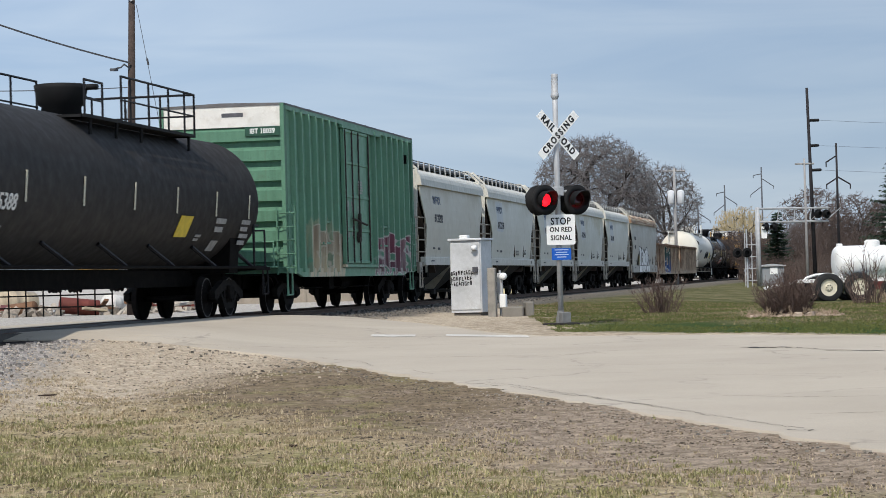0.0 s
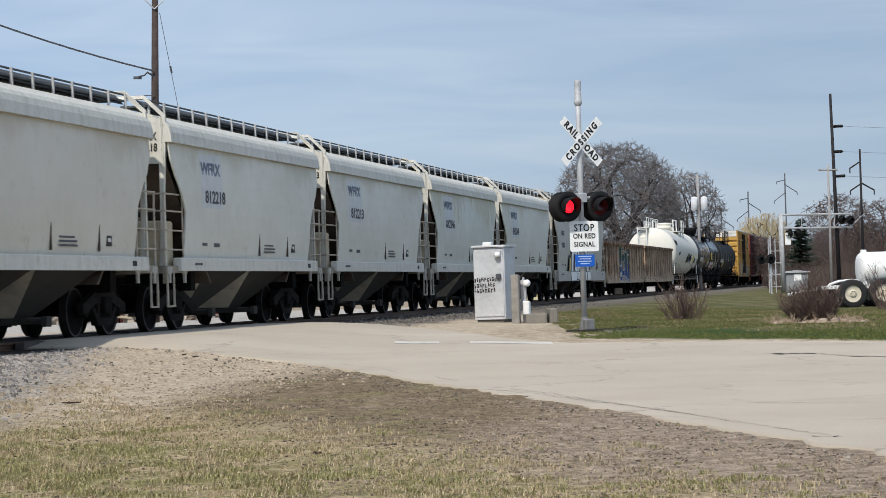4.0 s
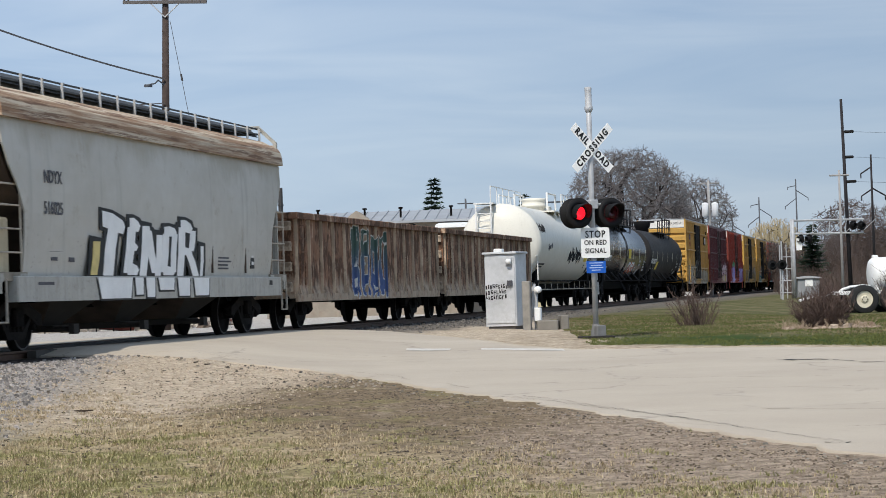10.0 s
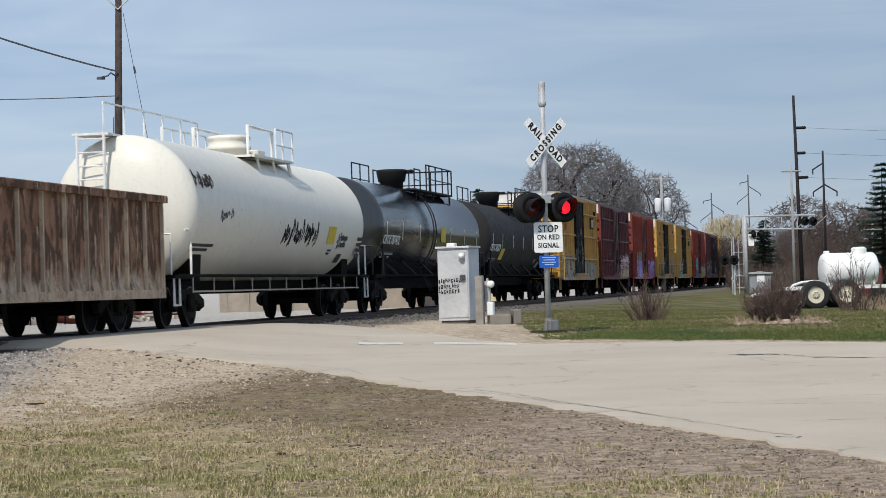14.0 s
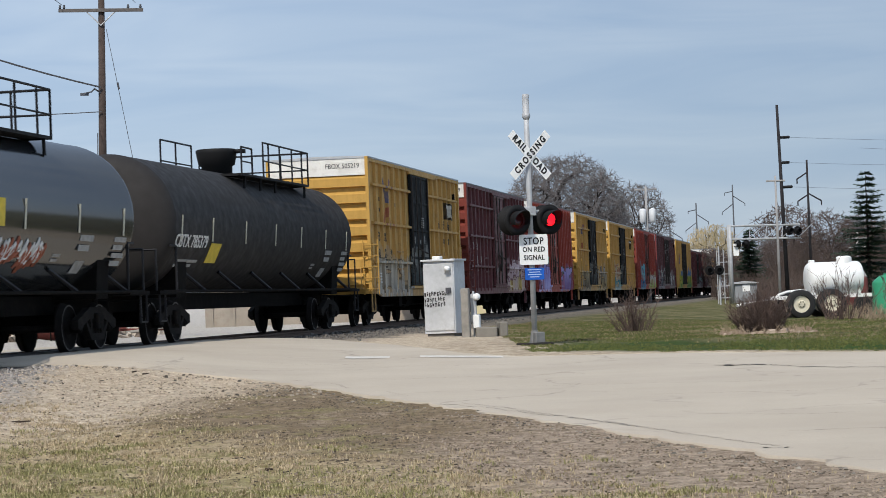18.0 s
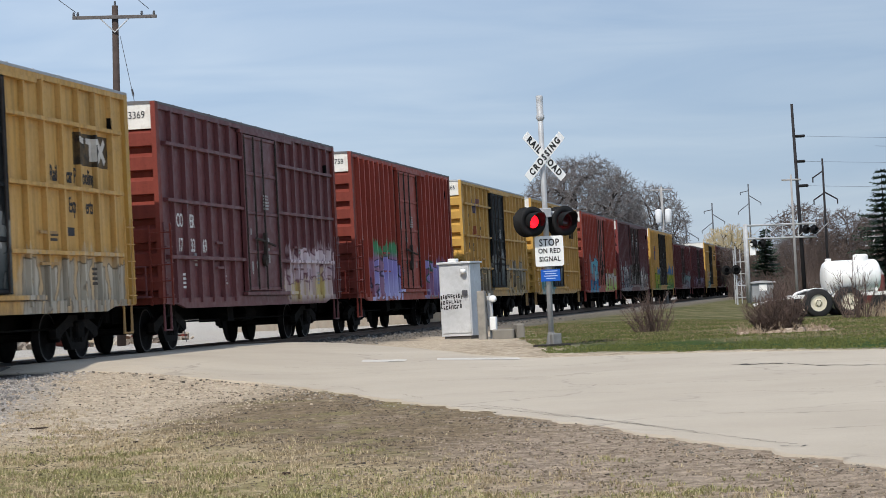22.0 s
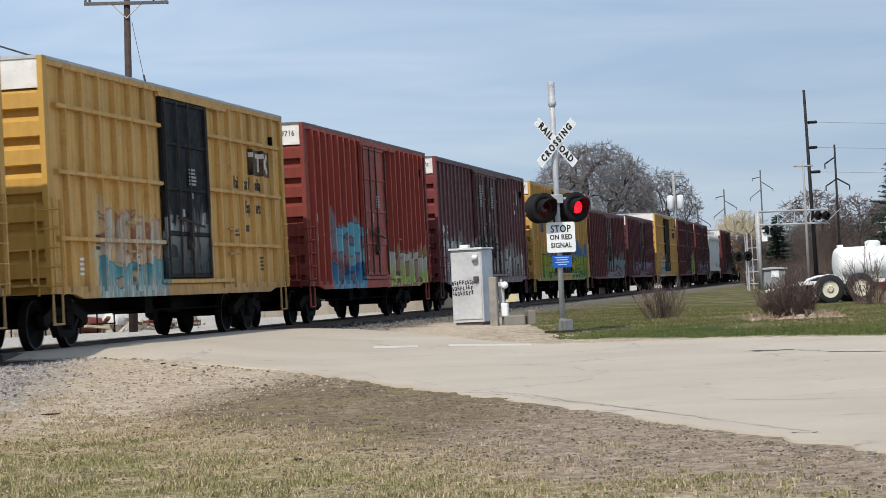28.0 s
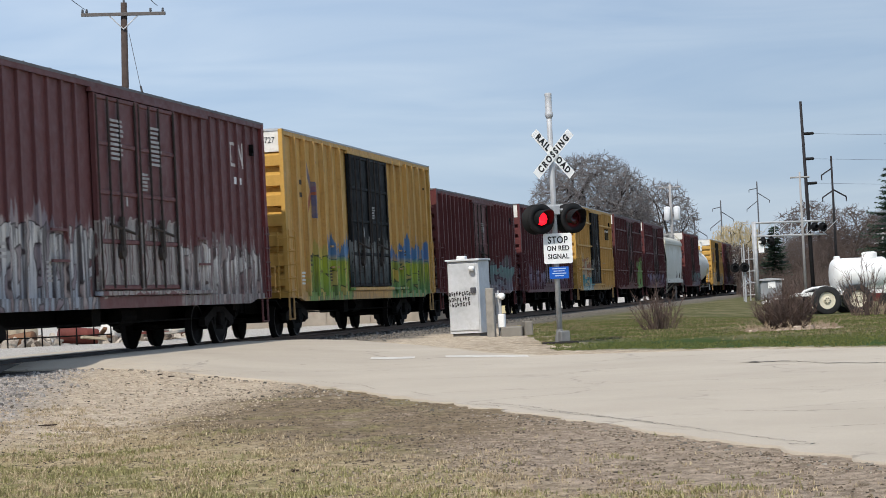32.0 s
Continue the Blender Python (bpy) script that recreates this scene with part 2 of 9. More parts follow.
        for i, (y0, y1, z0, z1, c1, c2, c3, sc) in enumerate(marks):
            inside = calc(n, l, "MULTIPLY", ramp(n, l, yy, y0, y0 + 0.12), ramp(n, l, yy, y1 - 0.12, y1, 1, 0))
            inside = calc(n, l, "MULTIPLY", inside, calc(n, l, "MULTIPLY", ramp(n, l, sep.outputs["Z"], z0, z0 + 0.2), ramp(n, l, zz, z1 - 0.06, z1, 1, 0)))
            inside = calc(n, l, "MULTIPLY", calc(n, l, "MULTIPLY", inside, bare), side)
            mist = mixed(n, l, ramp(n, l, noise_of(n, l, tall, 2.2, 5, 0.6, 0.6), 0.46, 0.56), c2, c1)
            if z1 - z0 < 0.75:
                c = mixed(n, l, calc(n, l, "MULTIPLY", inside, 0.92), c, mist)
                continue
            c = mixed(n, l, calc(n, l, "MULTIPLY", inside, 0.0 if sum(c3) > 1.5 else 0.4), c, mist)
            fill, edge, up = letters(n, l, v, sep, y0, y1, z0, z1, sc, i + 3.7 * y0)
            body = mixed(n, l, ramp(n, l, calc(n, l, "ADD", up, ramp(n, l, noise_of(n, l, v, 1.6, 4), 0.2, 0.8, -0.12, 0.12)), 0.25, 0.7), c2, c1)
            body = mixed(n, l, ramp(n, l, noise_of(n, l, vs, 2.0, 5), 0.55, 0.75, 0, 0.35), body, tuple(x * 0.6 + k * 0.4 for x, k in zip(c1, col)))
            if drip:
                body = mixed(n, l, ramp(n, l, comb, 0.5, 0.6, 0, drip), body, tuple(0.5 * x + 0.5 * k for x, k in zip(c2, c3)))
            c = mixed(n, l, calc(n, l, "MULTIPLY", edge, calc(n, l, "MULTIPLY", side, 0.9)), c, c3)
            c = mixed(n, l, calc(n, l, "MULTIPLY", calc(n, l, "MULTIPLY", fill, gap), calc(n, l, "MULTIPLY", side, 0.93)), c, body)
    l.new(c, b.inputs["Base Color"])
    b.inputs["Specular IOR Level"].default_value = (0.06 if sum(col) < 0.06 else 0.18) if rough > 0.3 else 0.6
    rn = ramp(n, l, noise_of(n, l, v, 4, 5), 0.3, 0.7, max(0.05, rough - 0.15), min(1, rough + 0.1)) if rough > 0.3 else ramp(n, l, noise_of(n, l, v, 1.2, 3), 0.3, 0.7, rough, rough + 0.05)
    l.new(rn, b.inputs["Roughness"])
    if dents:
        bumped(n, l, b, noise_of(n, l, v, 5, 6), dents, 0.02)
    return m


def hopper_paint(name, col, pale, stain=0.0, wear=0.25):
    """Smooth pale enamel with broad cloudy fading, a darker top band and, on some cars, runs of old spilt load."""
    m, n, l, b = shader(name)
    v = coords(n, l)
    tc = n.new("ShaderNodeTexCoord")
    sep = n.new("ShaderNodeSeparateXYZ")
    l.new(tc.outputs["Object"], sep.inputs["Vector"])
    Z = sep.outputs["Z"]
    wave = ramp(n, l, noise_of(n, l, coords(n, l, (1, 1, 0.3)), 0.9, 6, 0.6), 0.25, 0.75, -0.5, 0.5)
    c = mixed(n, l, ramp(n, l, noise_of(n, l, coords(n, l, (0.5, 0.5, 1)), 0.8, 4, 0.55), 0.35, 0.65), col, pale)
    # darker, browner tone of the base colour for the wavering top band
    dust = tuple(x * k for x, k in zip(col, (0.80, 0.77, 0.70)))
    c = mixed(n, l, ramp(n, l, calc(n, l, "ADD", Z, wave), 3.35, 3.7, 0, 0.75), c, dust)
    c = mixed(n, l, ramp(n, l, noise_of(n, l, coords(n, l, (3, 3, 0.12)), 1.0, 5, 0.6), 0.56, 0.72, 0, wear * 0.7), c, tuple(x * 0.62 for x in col))
    c = mixed(n, l, ramp(n, l, noise_of(n, l, v, 2.2, 8, 0.7), 0.58, 0.72, 0, wear), c, (0.30, 0.25, 0.18))
    c = mixed(n, l, calc(n, l, "MULTIPLY", ramp(n, l, noise_of(n, l, v, 9, 5, 0.7), 0.6, 0.68), ramp(n, l, Z, 2.2, 1.4, 0, wear * 1.4)), c, (0.16, 0.12, 0.09))
    if stain:
        runs = ramp(n, l, noise_of(n, l, coords(n, l, (0.6, 2.6, 0.22)), 1.5, 5, 0.6, 0.3), 0.47, 0.53)
        reach = ramp(n, l, calc(n, l, "ADD", Z, calc(n, l, "MULTIPLY", wave, 1.3)), 2.9, 3.25)
        c = mixed(n, l, calc(n, l, "MULTIPLY", calc(n, l, "MULTIPLY", runs, reach), stain), c, (0.42, 0.385, 0.27))
    l.new(c, b.inputs["Base Color"])
    b.inputs["Specular IOR Level"].default_value = 0.25
    l.new(ramp(n, l, noise_of(n, l, v, 3, 4), 0.3, 0.7, 0.38, 0.62), b.inputs["Roughness"])
    bumped(n, l, b, noise_of(n, l, v, 1.6, 3), 0.12, 0.03)
    return m


# running gear coloured near black: grime plus the deep shade under the cars
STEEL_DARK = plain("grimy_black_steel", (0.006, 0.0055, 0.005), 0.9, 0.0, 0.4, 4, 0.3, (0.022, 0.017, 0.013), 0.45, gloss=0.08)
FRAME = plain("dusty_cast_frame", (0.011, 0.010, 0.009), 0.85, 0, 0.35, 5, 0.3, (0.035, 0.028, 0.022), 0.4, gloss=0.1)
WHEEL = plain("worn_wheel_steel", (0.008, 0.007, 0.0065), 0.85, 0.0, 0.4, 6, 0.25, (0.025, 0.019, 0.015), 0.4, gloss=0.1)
TREAD = plain("polished_wheel_rim", (0.05, 0.047, 0.044), 0.5, 0.3, 0.2, 9, 0.1)
RAIL = plain("rusty_rail_steel", (0.10, 0.06, 0.04), 0.6, 0.4, 0.35, 6, 0.2)
TIE = plain("weathered_tie_wood", (0.07, 0.055, 0.045), 0.9, 0, 0.4, 8, 0.5, (0.16, 0.14, 0.12), 0.5)
GALV = plain("galvanised_steel", (0.40, 0.41, 0.42), 0.55, 0.1, 0.2, 4, 0.15, (0.25, 0.23, 0.2), 0.3)
BLACK = plain("black_sheet_metal", (0.005, 0.005, 0.0055), 0.75, 0, 0.3, 5, 0.1)
BLACK_RAIL = plain("black_painted_pipe", (0.007, 0.007, 0.009), 0.6, 0, 0.3, 5, 0.1)
WHITE_SIGN = plain("white_reflective_sheet", (0.78, 0.78, 0.76), 0.55, 0, 0.06, 5, 0.05)
INK = plain("black_sign_ink", (0.012, 0.012, 0.012), 0.6, 0, 0.1, 9, 0)
BLUE = plain("blue_sign_sheet", (0.012, 0.10, 0.45), 0.5, 0, 0.15, 9, 0.03)
WHITE_PAINT = plain("white_stencil_paint", (0.72, 0.72, 0.69), 0.7, 0, 0.2, 5, 0.05)
SPRAY_WHITE = plain("chalky_spray_white", (0.80, 0.80, 0.78), 0.8, 0, 0.1, 2, 0.03, (0.6, 0.6, 0.58), 0.4)
WHITE_CAP = plain("white_end_panel_paint", (0.68, 0.66, 0.61), 0.6, 0, 0.12, 2, 0.1, (0.25, 0.17, 0.1), 0.35)
BLACK_PAINT = plain("faded_black_stencil", (0.03, 0.03, 0.035), 0.7, 0, 0.2, 5, 0.05)
YELLOW_PLACARD = plain("yellow_placard", (0.62, 0.47, 0.05), 0.6, 0, 0.2, 6, 0.05)
SILVER_BOX = plain("aluminium_cabinet", (0.54, 0.55, 0.56), 0.55, 0.1, 0.25, 1.6, 0.12, (0.26, 0.26, 0.25), 0.5)
WOOD_POLE = plain("weathered_pole_wood", (0.055, 0.040, 0.034), 0.9, 0, 0.35, 5, 0.5)
WOOD_GREY = plain("grey_weathered_timber", (0.27, 0.25, 0.22), 0.9, 0, 0.3, 5, 0.5)
CONCRETE = plain("stained_concrete", (0.20, 0.185, 0.16), 0.9, 0, 0.2, 3, 0.4, (0.2, 0.18, 0.15), 0.4)
RUBBER = plain("tyre_rubber", (0.02, 0.02, 0.02), 0.85, 0, 0.3, 9, 0.3)
CREAM = plain("cream_wheel_disc", (0.60, 0.55, 0.42), 0.6, 0, 0.15, 9, 0.1)
TANK_WHITE = plain("white_tank_enamel", (0.80, 0.80, 0.78), 0.4, 0, 0.08, 2, 0.05, (0.45, 0.38, 0.3), 0.25)
BARK = plain("bare_branch_bark", (0.05, 0.044, 0.042), 0.95, 0, 0.3, 3, 0.3, gloss=0.05)
TWIG = plain("grey_twigs", (0.15, 0.136, 0.133), 0.95, 0, 0.25, 2, 0)
TWIG_BROWN = plain("brown_twigs", (0.095, 0.07, 0.06), 0.95, 0, 0.3, 2, 0)
SHRUB = plain("dark_shrub_stems", (0.105, 0.072, 0.06), 0.95, 0, 0.35, 3, 0)
WILLOW = plain("willow_catkins", (0.40, 0.325, 0.19), 0.95, 0, 0.3, 2, 0)
NEEDLE = plain("spruce_needles", (0.028, 0.05, 0.03), 0.9, 0, 0.45, 2.5, 0)
SKY_GREY = plain("distant_metal", (0.075, 0.08, 0.09), 0.8, 0, 0.1, 1, 0)
WIRE = plain("weathered_cable", (0.07, 0.07, 0.075), 0.7, 0, 0.1, 3, 0)


def glow(name, col, strength):
    m, n, l, b = shader(name)
    b.inputs["Base Color"].default_value = (*col, 1)
    b.inputs["Emission Color"].default_value = (*col, 1)
    b.inputs["Emission Strength"].default_value = strength
    b.inputs["Roughness"].default_value = 0.3
    return m


RED_LIT = glow("lit_red_lens", (1.0, 0.006, 0.014), 2.0)
m_, n_, l_, b_ = shader("dark_red_lens")
b_.inputs["Base Color"].default_value = (0.05, 0.006, 0.008, 1)
b_.inputs["Roughness"].default_value = 0.25
RED_OFF = m_


# ---- mesh tools ----
class Mesh:
    """Collects vertices and faces for one part."""

    def __init__(self):
        self.v, self.f, self.mi = [], [], []

    def add(self, verts, faces, mi=0):
        k = len(self.v)
        self.v += [tuple(p) for p in verts]
        self.f += [tuple(i + k for i in q) for q in faces]
        self.mi += [mi] * len(faces)
        return self

    def box(self, x0, x1, y0, y1, z0, z1, c=0.0, mi=0):
        """A box, its vertical and top edges chamfered by c."""
        if c <= 0:
            vs = [(x, y, z) for z in (z0, z1) for x, y in ((x0, y0), (x1, y0), (x1, y1), (x0, y1))]
            return self.add(vs, [(3, 2, 1, 0), (4, 5, 6, 7), (0, 1, 5, 4), (1, 2, 6, 5), (2, 3, 7, 6), (3, 0, 4, 7)], mi)
        ring = lambda i, z: [(x0 + c + i, y0 + i, z), (x1 - c - i, y0 + i, z), (x1 - i, y0 + c + i, z), (x1 - i, y1 - c - i, z),
                             (x1 - c - i, y1 - i, z), (x0 + c + i, y1 - i, z), (x0 + i, y1 - c - i, z), (x0 + i, y0 + c + i, z)]
        vs = ring(0, z0) + ring(0, z1 - c) + ring(c * 0.7, z1)
        fs = [tuple(range(7, -1, -1)), tuple(range(16, 24))]
        for r in (0, 8):
            fs += [(r + i, r + (i + 1) % 8, r + 8 + (i + 1) % 8, r + 8 + i) for i in range(8)]
        return self.add(vs, fs, mi)

    def tube(self, a, b, r, r2=None, k=6, mi=0):
        a, b = Vector(a), Vector(b)
        w = (b - a).normalized()
        u = w.orthogonal().normalized()
        t = w.cross(u)
        r2 = r if r2 is None else r2
        ang = [2 * math.pi * i / k for i in range(k)]
        vs = [a + (u * math.cos(q) + t * math.sin(q)) * r for q in ang] + [b + (u * math.cos(q) + t * math.sin(q)) * r2 for q in ang]
        fs = [(i, (i + 1) % k, k + (i + 1) % k, k + i) for i in range(k)] + [tuple(range(k - 1, -1, -1)), tuple(range(k, 2 * k))]
        return self.add(vs, fs, mi)

    def path(self, pts, r, k=6):
        """One bent pipe through the points."""
        pts = [Vector(p) for p in pts]
        pts = [p for i, p in enumerate(pts) if i == 0 or (p - pts[i - 1]).length > 1e-5]
        ways = [(b - a).normalized() for a, b in zip(pts, pts[1:])]
        u = ways[0].orthogonal().normalized()
        vs, fs = [], []
        for i, p in enumerate(pts):
            a, b = ways[max(0, i - 1)], ways[min(i, len(ways) - 1)]
            w = (a + b).normalized() if (a + b).length > 0.2 else b
            u = (u - w * u.dot(w)).normalized()
            t = w.cross(u)
            g = r / max(0.6, math.sqrt(max(0.0, (1 + a.dot(b)) / 2)))
            vs += [p + (u * math.cos(6.28319 * j / k) + t * math.sin(6.28319 * j / k)) * g for j in range(k)]
        for i in range(len(pts) - 1):
            fs += [(i * k + j, i * k + (j + 1) % k, (i + 1) * k + (j + 1) % k, (i + 1) * k + j) for j in range(k)]
        fs += [tuple(range(k - 1, -1, -1)), tuple(range((len(pts) - 1) * k, len(pts) * k))]
        return self.add(vs, fs)

    def lathe(self, prof, axis="y", k=24, mi=0, centre=(0, 0, 0), caps=True):
        """prof: (along, radius) from end to end, round an axis."""
        vs, fs = [], []
        for al, r in prof:
            for i in range(k):
                q = 2 * math.pi * i / k
                c, s = math.cos(q) * r, math.sin(q) * r
                p = {"x": (al, c, s), "y": (c, al, s), "z": (c, s, al)}[axis]
                vs.append((p[0] + centre[0], p[1] + centre[1], p[2] + centre[2]))
        for j in range(len(prof) - 1):
            fs += [(j * k + i, j * k + (i + 1) % k, (j + 1) * k + (i + 1) % k, (j + 1) * k + i) for i in range(k)]
        if caps:
            fs += [tuple(range(k)), tuple(range((len(prof) - 1) * k + k - 1, (len(prof) - 1) * k - 1, -1))]
        return self.add(vs, fs, mi)

    def prism(self, poly, a, b, axis="x", mi=0):
        """poly in the plane across axis, drawn out from a to b. axis x: (y, z); y: (x, z); z: (x, y)."""
        at = {"x": lambda p, t: (t, p[0], p[1]), "y": lambda p, t: (p[0], t, p[1]), "z": lambda p, t: (p[0], p[1], t)}[axis]
        n = len(poly)
        vs = [at(p, a) for p in poly] + [at(p, b) for p in poly]
        fs = [(i, (i + 1) % n, n + (i + 1) % n, n + i) for i in range(n)] + [tuple(range(n - 1, -1, -1)), tuple(range(n, 2 * n))]
        return self.add(vs, fs, mi)

    def data(self, name, mats, smooth=False):
        me = bpy.data.meshes.new(name)
        me.from_pydata(self.v, [], self.f)
        for m in mats if isinstance(mats, (list, tuple)) else [mats]:
            me.materials.append(m)
        if any(self.mi):
            me.polygons.foreach_set("material_index", self.mi)
        b = bmesh.new()
        b.from_mesh(me)
        bmesh.ops.recalc_face_normals(b, faces=b.faces)
        b.to_mesh(me)
        b.free()
        if smooth:
            me.polygons.foreach_set("use_smooth", [len(p.vertices) <= 4 for p in me.polygons])
        me.update()
        return me


CACHE = {}


def shared(key, make):
    """One mesh for all alike parts."""
    if key not in CACHE:
        CACHE[key] = make()
    return CACHE[key]


def part(name, me, parent, label="", at=None):
    ob = new(name, me)
    ob.parent = parent
    if at is not None:
        ob.matrix_basis = at
    if label:
        ob["label"] = label
    return ob


def thing(name, label, category, at=None, group="", kind=""):
    ob = new(name)
    ob.empty_display_size = 0.2
    if at is not None:
        ob.matrix_world = at
    return tagged(ob, label, category, group, kind)


def words(text, size, mat, parent, at, name="lettering", label="", squeeze=1.0, depth=0.003, offset=0.0, spread=1.0):
    """Flat lettering as a mesh, centred, in the xy plane of at."""
    key = ("text", text, size, mat.name, squeeze, offset, spread)

    def make():
        cu = bpy.data.curves.new("t", "FONT")
        cu.body, cu.size, cu.align_x, cu.align_y, cu.extrude = text, size, "CENTER", "CENTER", depth
        cu.resolution_u, cu.offset, cu.space_character = 3, offset, spread
        ob = bpy.data.objects.new("t", cu)
        me = bpy.data.meshes.new_from_object(ob)
        me.transform(Matrix.Diagonal((squeeze, 1, 1, 1)))
        bpy.data.objects.remove(ob)
        me.materials.clear()
        me.materials.append(mat)
        return me
    return part(name, shared(key, make), parent, label, at)


def facing_side(x, y, z, tilt=0):
    """A pose for lettering on a car's +x side."""
    return Matrix.Translation((x, y, z)) @ Matrix(((0, 0, 1, 0), (1, 0, 0, 0), (0, 1, 0, 0), (0, 0, 0, 1))) @ pose(0, 0, 0, 0, 0, tilt)


def facing_front(x, y, z, tilt=0):
    """A pose for lettering that faces -y."""
    return Matrix.Translation((x, y, z)) @ pose(0, 0, 0, 90, 0, 0) @ pose(0, 0, 0, 0, 0, tilt)


# ---- plan: the track line and the lie of the land ----
TRACK_O, TRACK_D = Vector((-8.149, 40.0)), Vector((0.189, 1.0)).normalized()
TRACK_N = Vector((TRACK_D.y, -TRACK_D.x))
RAIL_Z, BEND_AT, BEND_R = 0.77, 214.0, 230.0
HEAD0 = math.atan2(TRACK_D.y, TRACK_D.x)


def track_at(s, off=0.0):
    """Place and heading at s metres along the track; off to its right."""
    if s <= BEND_AT:
        p, h = TRACK_O + TRACK_D * s, HEAD0
    else:
        a = (s - BEND_AT) / BEND_R
        c = TRACK_O + TRACK_D * BEND_AT - TRACK_N * BEND_R
        h = HEAD0 + a
        p = c + Vector((math.sin(h), -math.cos(h))) * BEND_R
    return p + Vector((math.sin(h), -math.cos(h))) * off, h


def base_z(y):
    return float(np.interp(y, [0, 12, 15, 30, 45, 60, 150, 400], [-0.05, -0.03, 0, 0.25, 0.5, 0.52, 0.4, 0.4]))


def smooth01(w):
    w = max(0.0, min(1.0, w))
    return w * w * (3 - 2 * w)


def land_z(x, y, top=0.64, reach=7.0):
    q = (Vector((x, y)) - TRACK_O).dot(TRACK_N) if y < 230 else 99
    dip = 0.22 * smooth01((q - 8) / 5) * smooth01((y - 60) / 18) * smooth01((130 - y) / 30)
    q = abs(q)
    w = smooth01((reach - q) / (reach - 2.0))
    b = base_z(y) - dip
    return b * (1 - w) + max(top, b) * w


def relief(x, y):
    """Lumps and clods of the open ground."""
    if not 8 < y < 120:
        return 0.0
    r = 0.03 * noise.noise((x * 0.5, y * 0.5, 0)) + 0.012 * noise.noise((x * 2.3, y * 2.3, 4))
    if y < 39 and x < 5:
        r += 0.013 * noise.noise((x * 5.5, y * 4.0, 9)) + 0.008 * noise.noise((x * 13, y * 10, 5))
    return r


def ground_z(x, y):
    return land_z(x, y) + relief(x, y)


def road_z(x, y):
    return land_z(x, y, 0.752, 7.0) + 0.02


# ---- ground ----
def ground_material():
    m, n, l, b = shader("turf_gravel_and_dirt")
    tc = n.new("ShaderNodeTexCoord")
    v = tc.outputs["Object"]
    sep = n.new("ShaderNodeSeparateXYZ")
    l.new(v, sep.inputs["Vector"])
    X, Y = sep.outputs["X"], sep.outputs["Y"]
    wob = ramp(n, l, noise_of(n, l, v, 0.45, 5, 0.6), 0.2, 0.8, -1.6, 1.6)
    fine = noise_of(n, l, v, 7, 10, 0.78)
    grain = noise_of(n, l, v, 38, 3, 0.6)
    # distance to the right of the track
    q = calc(n, l, "SUBTRACT", calc(n, l, "MULTIPLY", X, TRACK_N.x), TRACK_O.dot(TRACK_N))
    q = calc(n, l, "ADD", q, calc(n, l, "MULTIPLY", Y, TRACK_N.y))
    mid = noise_of(n, l, v, 2.4, 7, 0.7)
    dirt = mixed(n, l, ramp(n, l, fine, 0.38, 0.64), (0.115, 0.083, 0.050), (0.295, 0.225, 0.145))
    dry = mixed(n, l, ramp(n, l, fine, 0.38, 0.62), (0.25, 0.19, 0.107), (0.54, 0.435, 0.275))
    green = mixed(n, l, ramp(n, l, noise_of(n, l, v, 14, 6, 0.7), 0.38, 0.62), (0.135, 0.122, 0.047), (0.32, 0.285, 0.13))
    lawn = mixed(n, l, ramp(n, l, noise_of(n, l, v, 0.55, 7, 0.7), 0.35, 0.57, 0.0, 1.0), (0.055, 0.075, 0.018), (0.125, 0.115, 0.048))
    vor = n.new("ShaderNodeTexVoronoi")
    vor.inputs["Scale"].default_value = 16
    l.new(v, vor.inputs["Vector"])
    stone = mixed(n, l, ramp(n, l, vor.outputs["Color"], 0, 1), (0.15, 0.138, 0.126), (0.47, 0.432, 0.39))
    pale = mixed(n, l, ramp(n, l, fine, 0.36, 0.62), (0.30, 0.237, 0.172), (0.62, 0.52, 0.393))
    grit = mixed(n, l, ramp(n, l, fine, 0.38, 0.62), (0.185, 0.142, 0.103), (0.475, 0.38, 0.29))
    # near side: brown dirt, paler grit by the road, straw and green turf close by
    xw = calc(n, l, "ADD", X, calc(n, l, "MULTIPLY", wob, 0.45))
    c = mixed(n, l, ramp(n, l, mid, 0.5, 0.62, 0, 0.6), dirt, grit)
    g_line = calc(n, l, "ADD", xw, calc(n, l, "MULTIPLY", calc(n, l, "SUBTRACT", 22.0, Y), 0.35))
    c = mixed(n, l, ramp(n, l, g_line, -0.3, 1.2, 0, 0.85), c, grit)
    s_line = calc(n, l, "ADD", calc(n, l, "ADD", Y, wob), calc(n, l, "MULTIPLY", X, 2.0))
    c = mixed(n, l, ramp(n, l, s_line, 17.4, 20.2, 0.9, 0), c, dry)
    t_line = calc(n, l, "ADD", calc(n, l, "ADD", Y, calc(n, l, "MULTIPLY", wob, 0.8)), calc(n, l, "MULTIPLY", X, 1.2))
    c = mixed(n, l, ramp(n, l, t_line, 15.6, 18.4, 0.85, 0), c, mixed(n, l, ramp(n, l, mid, 0.46, 0.58), green, dry))
    moss = calc(n, l, "MULTIPLY", ramp(n, l, noise_of(n, l, v, 1.0, 5, 0.65), 0.52, 0.62, 0, 0.6), ramp(n, l, X, 0.4, -0.8))
    c = mixed(n, l, moss, c, green)
    c = mixed(n, l, ramp(n, l, noise_of(n, l, v, 1.7, 8, 0.72), 0.56, 0.66, 0, 0.45), c, (0.13, 0.10, 0.068))
    c = mixed(n, l, ramp(n, l, Y, 36.0, 38.0), c, mixed(n, l, ramp(n, l, mid, 0.36, 0.56, 0.35, 1.0), dirt, pale))
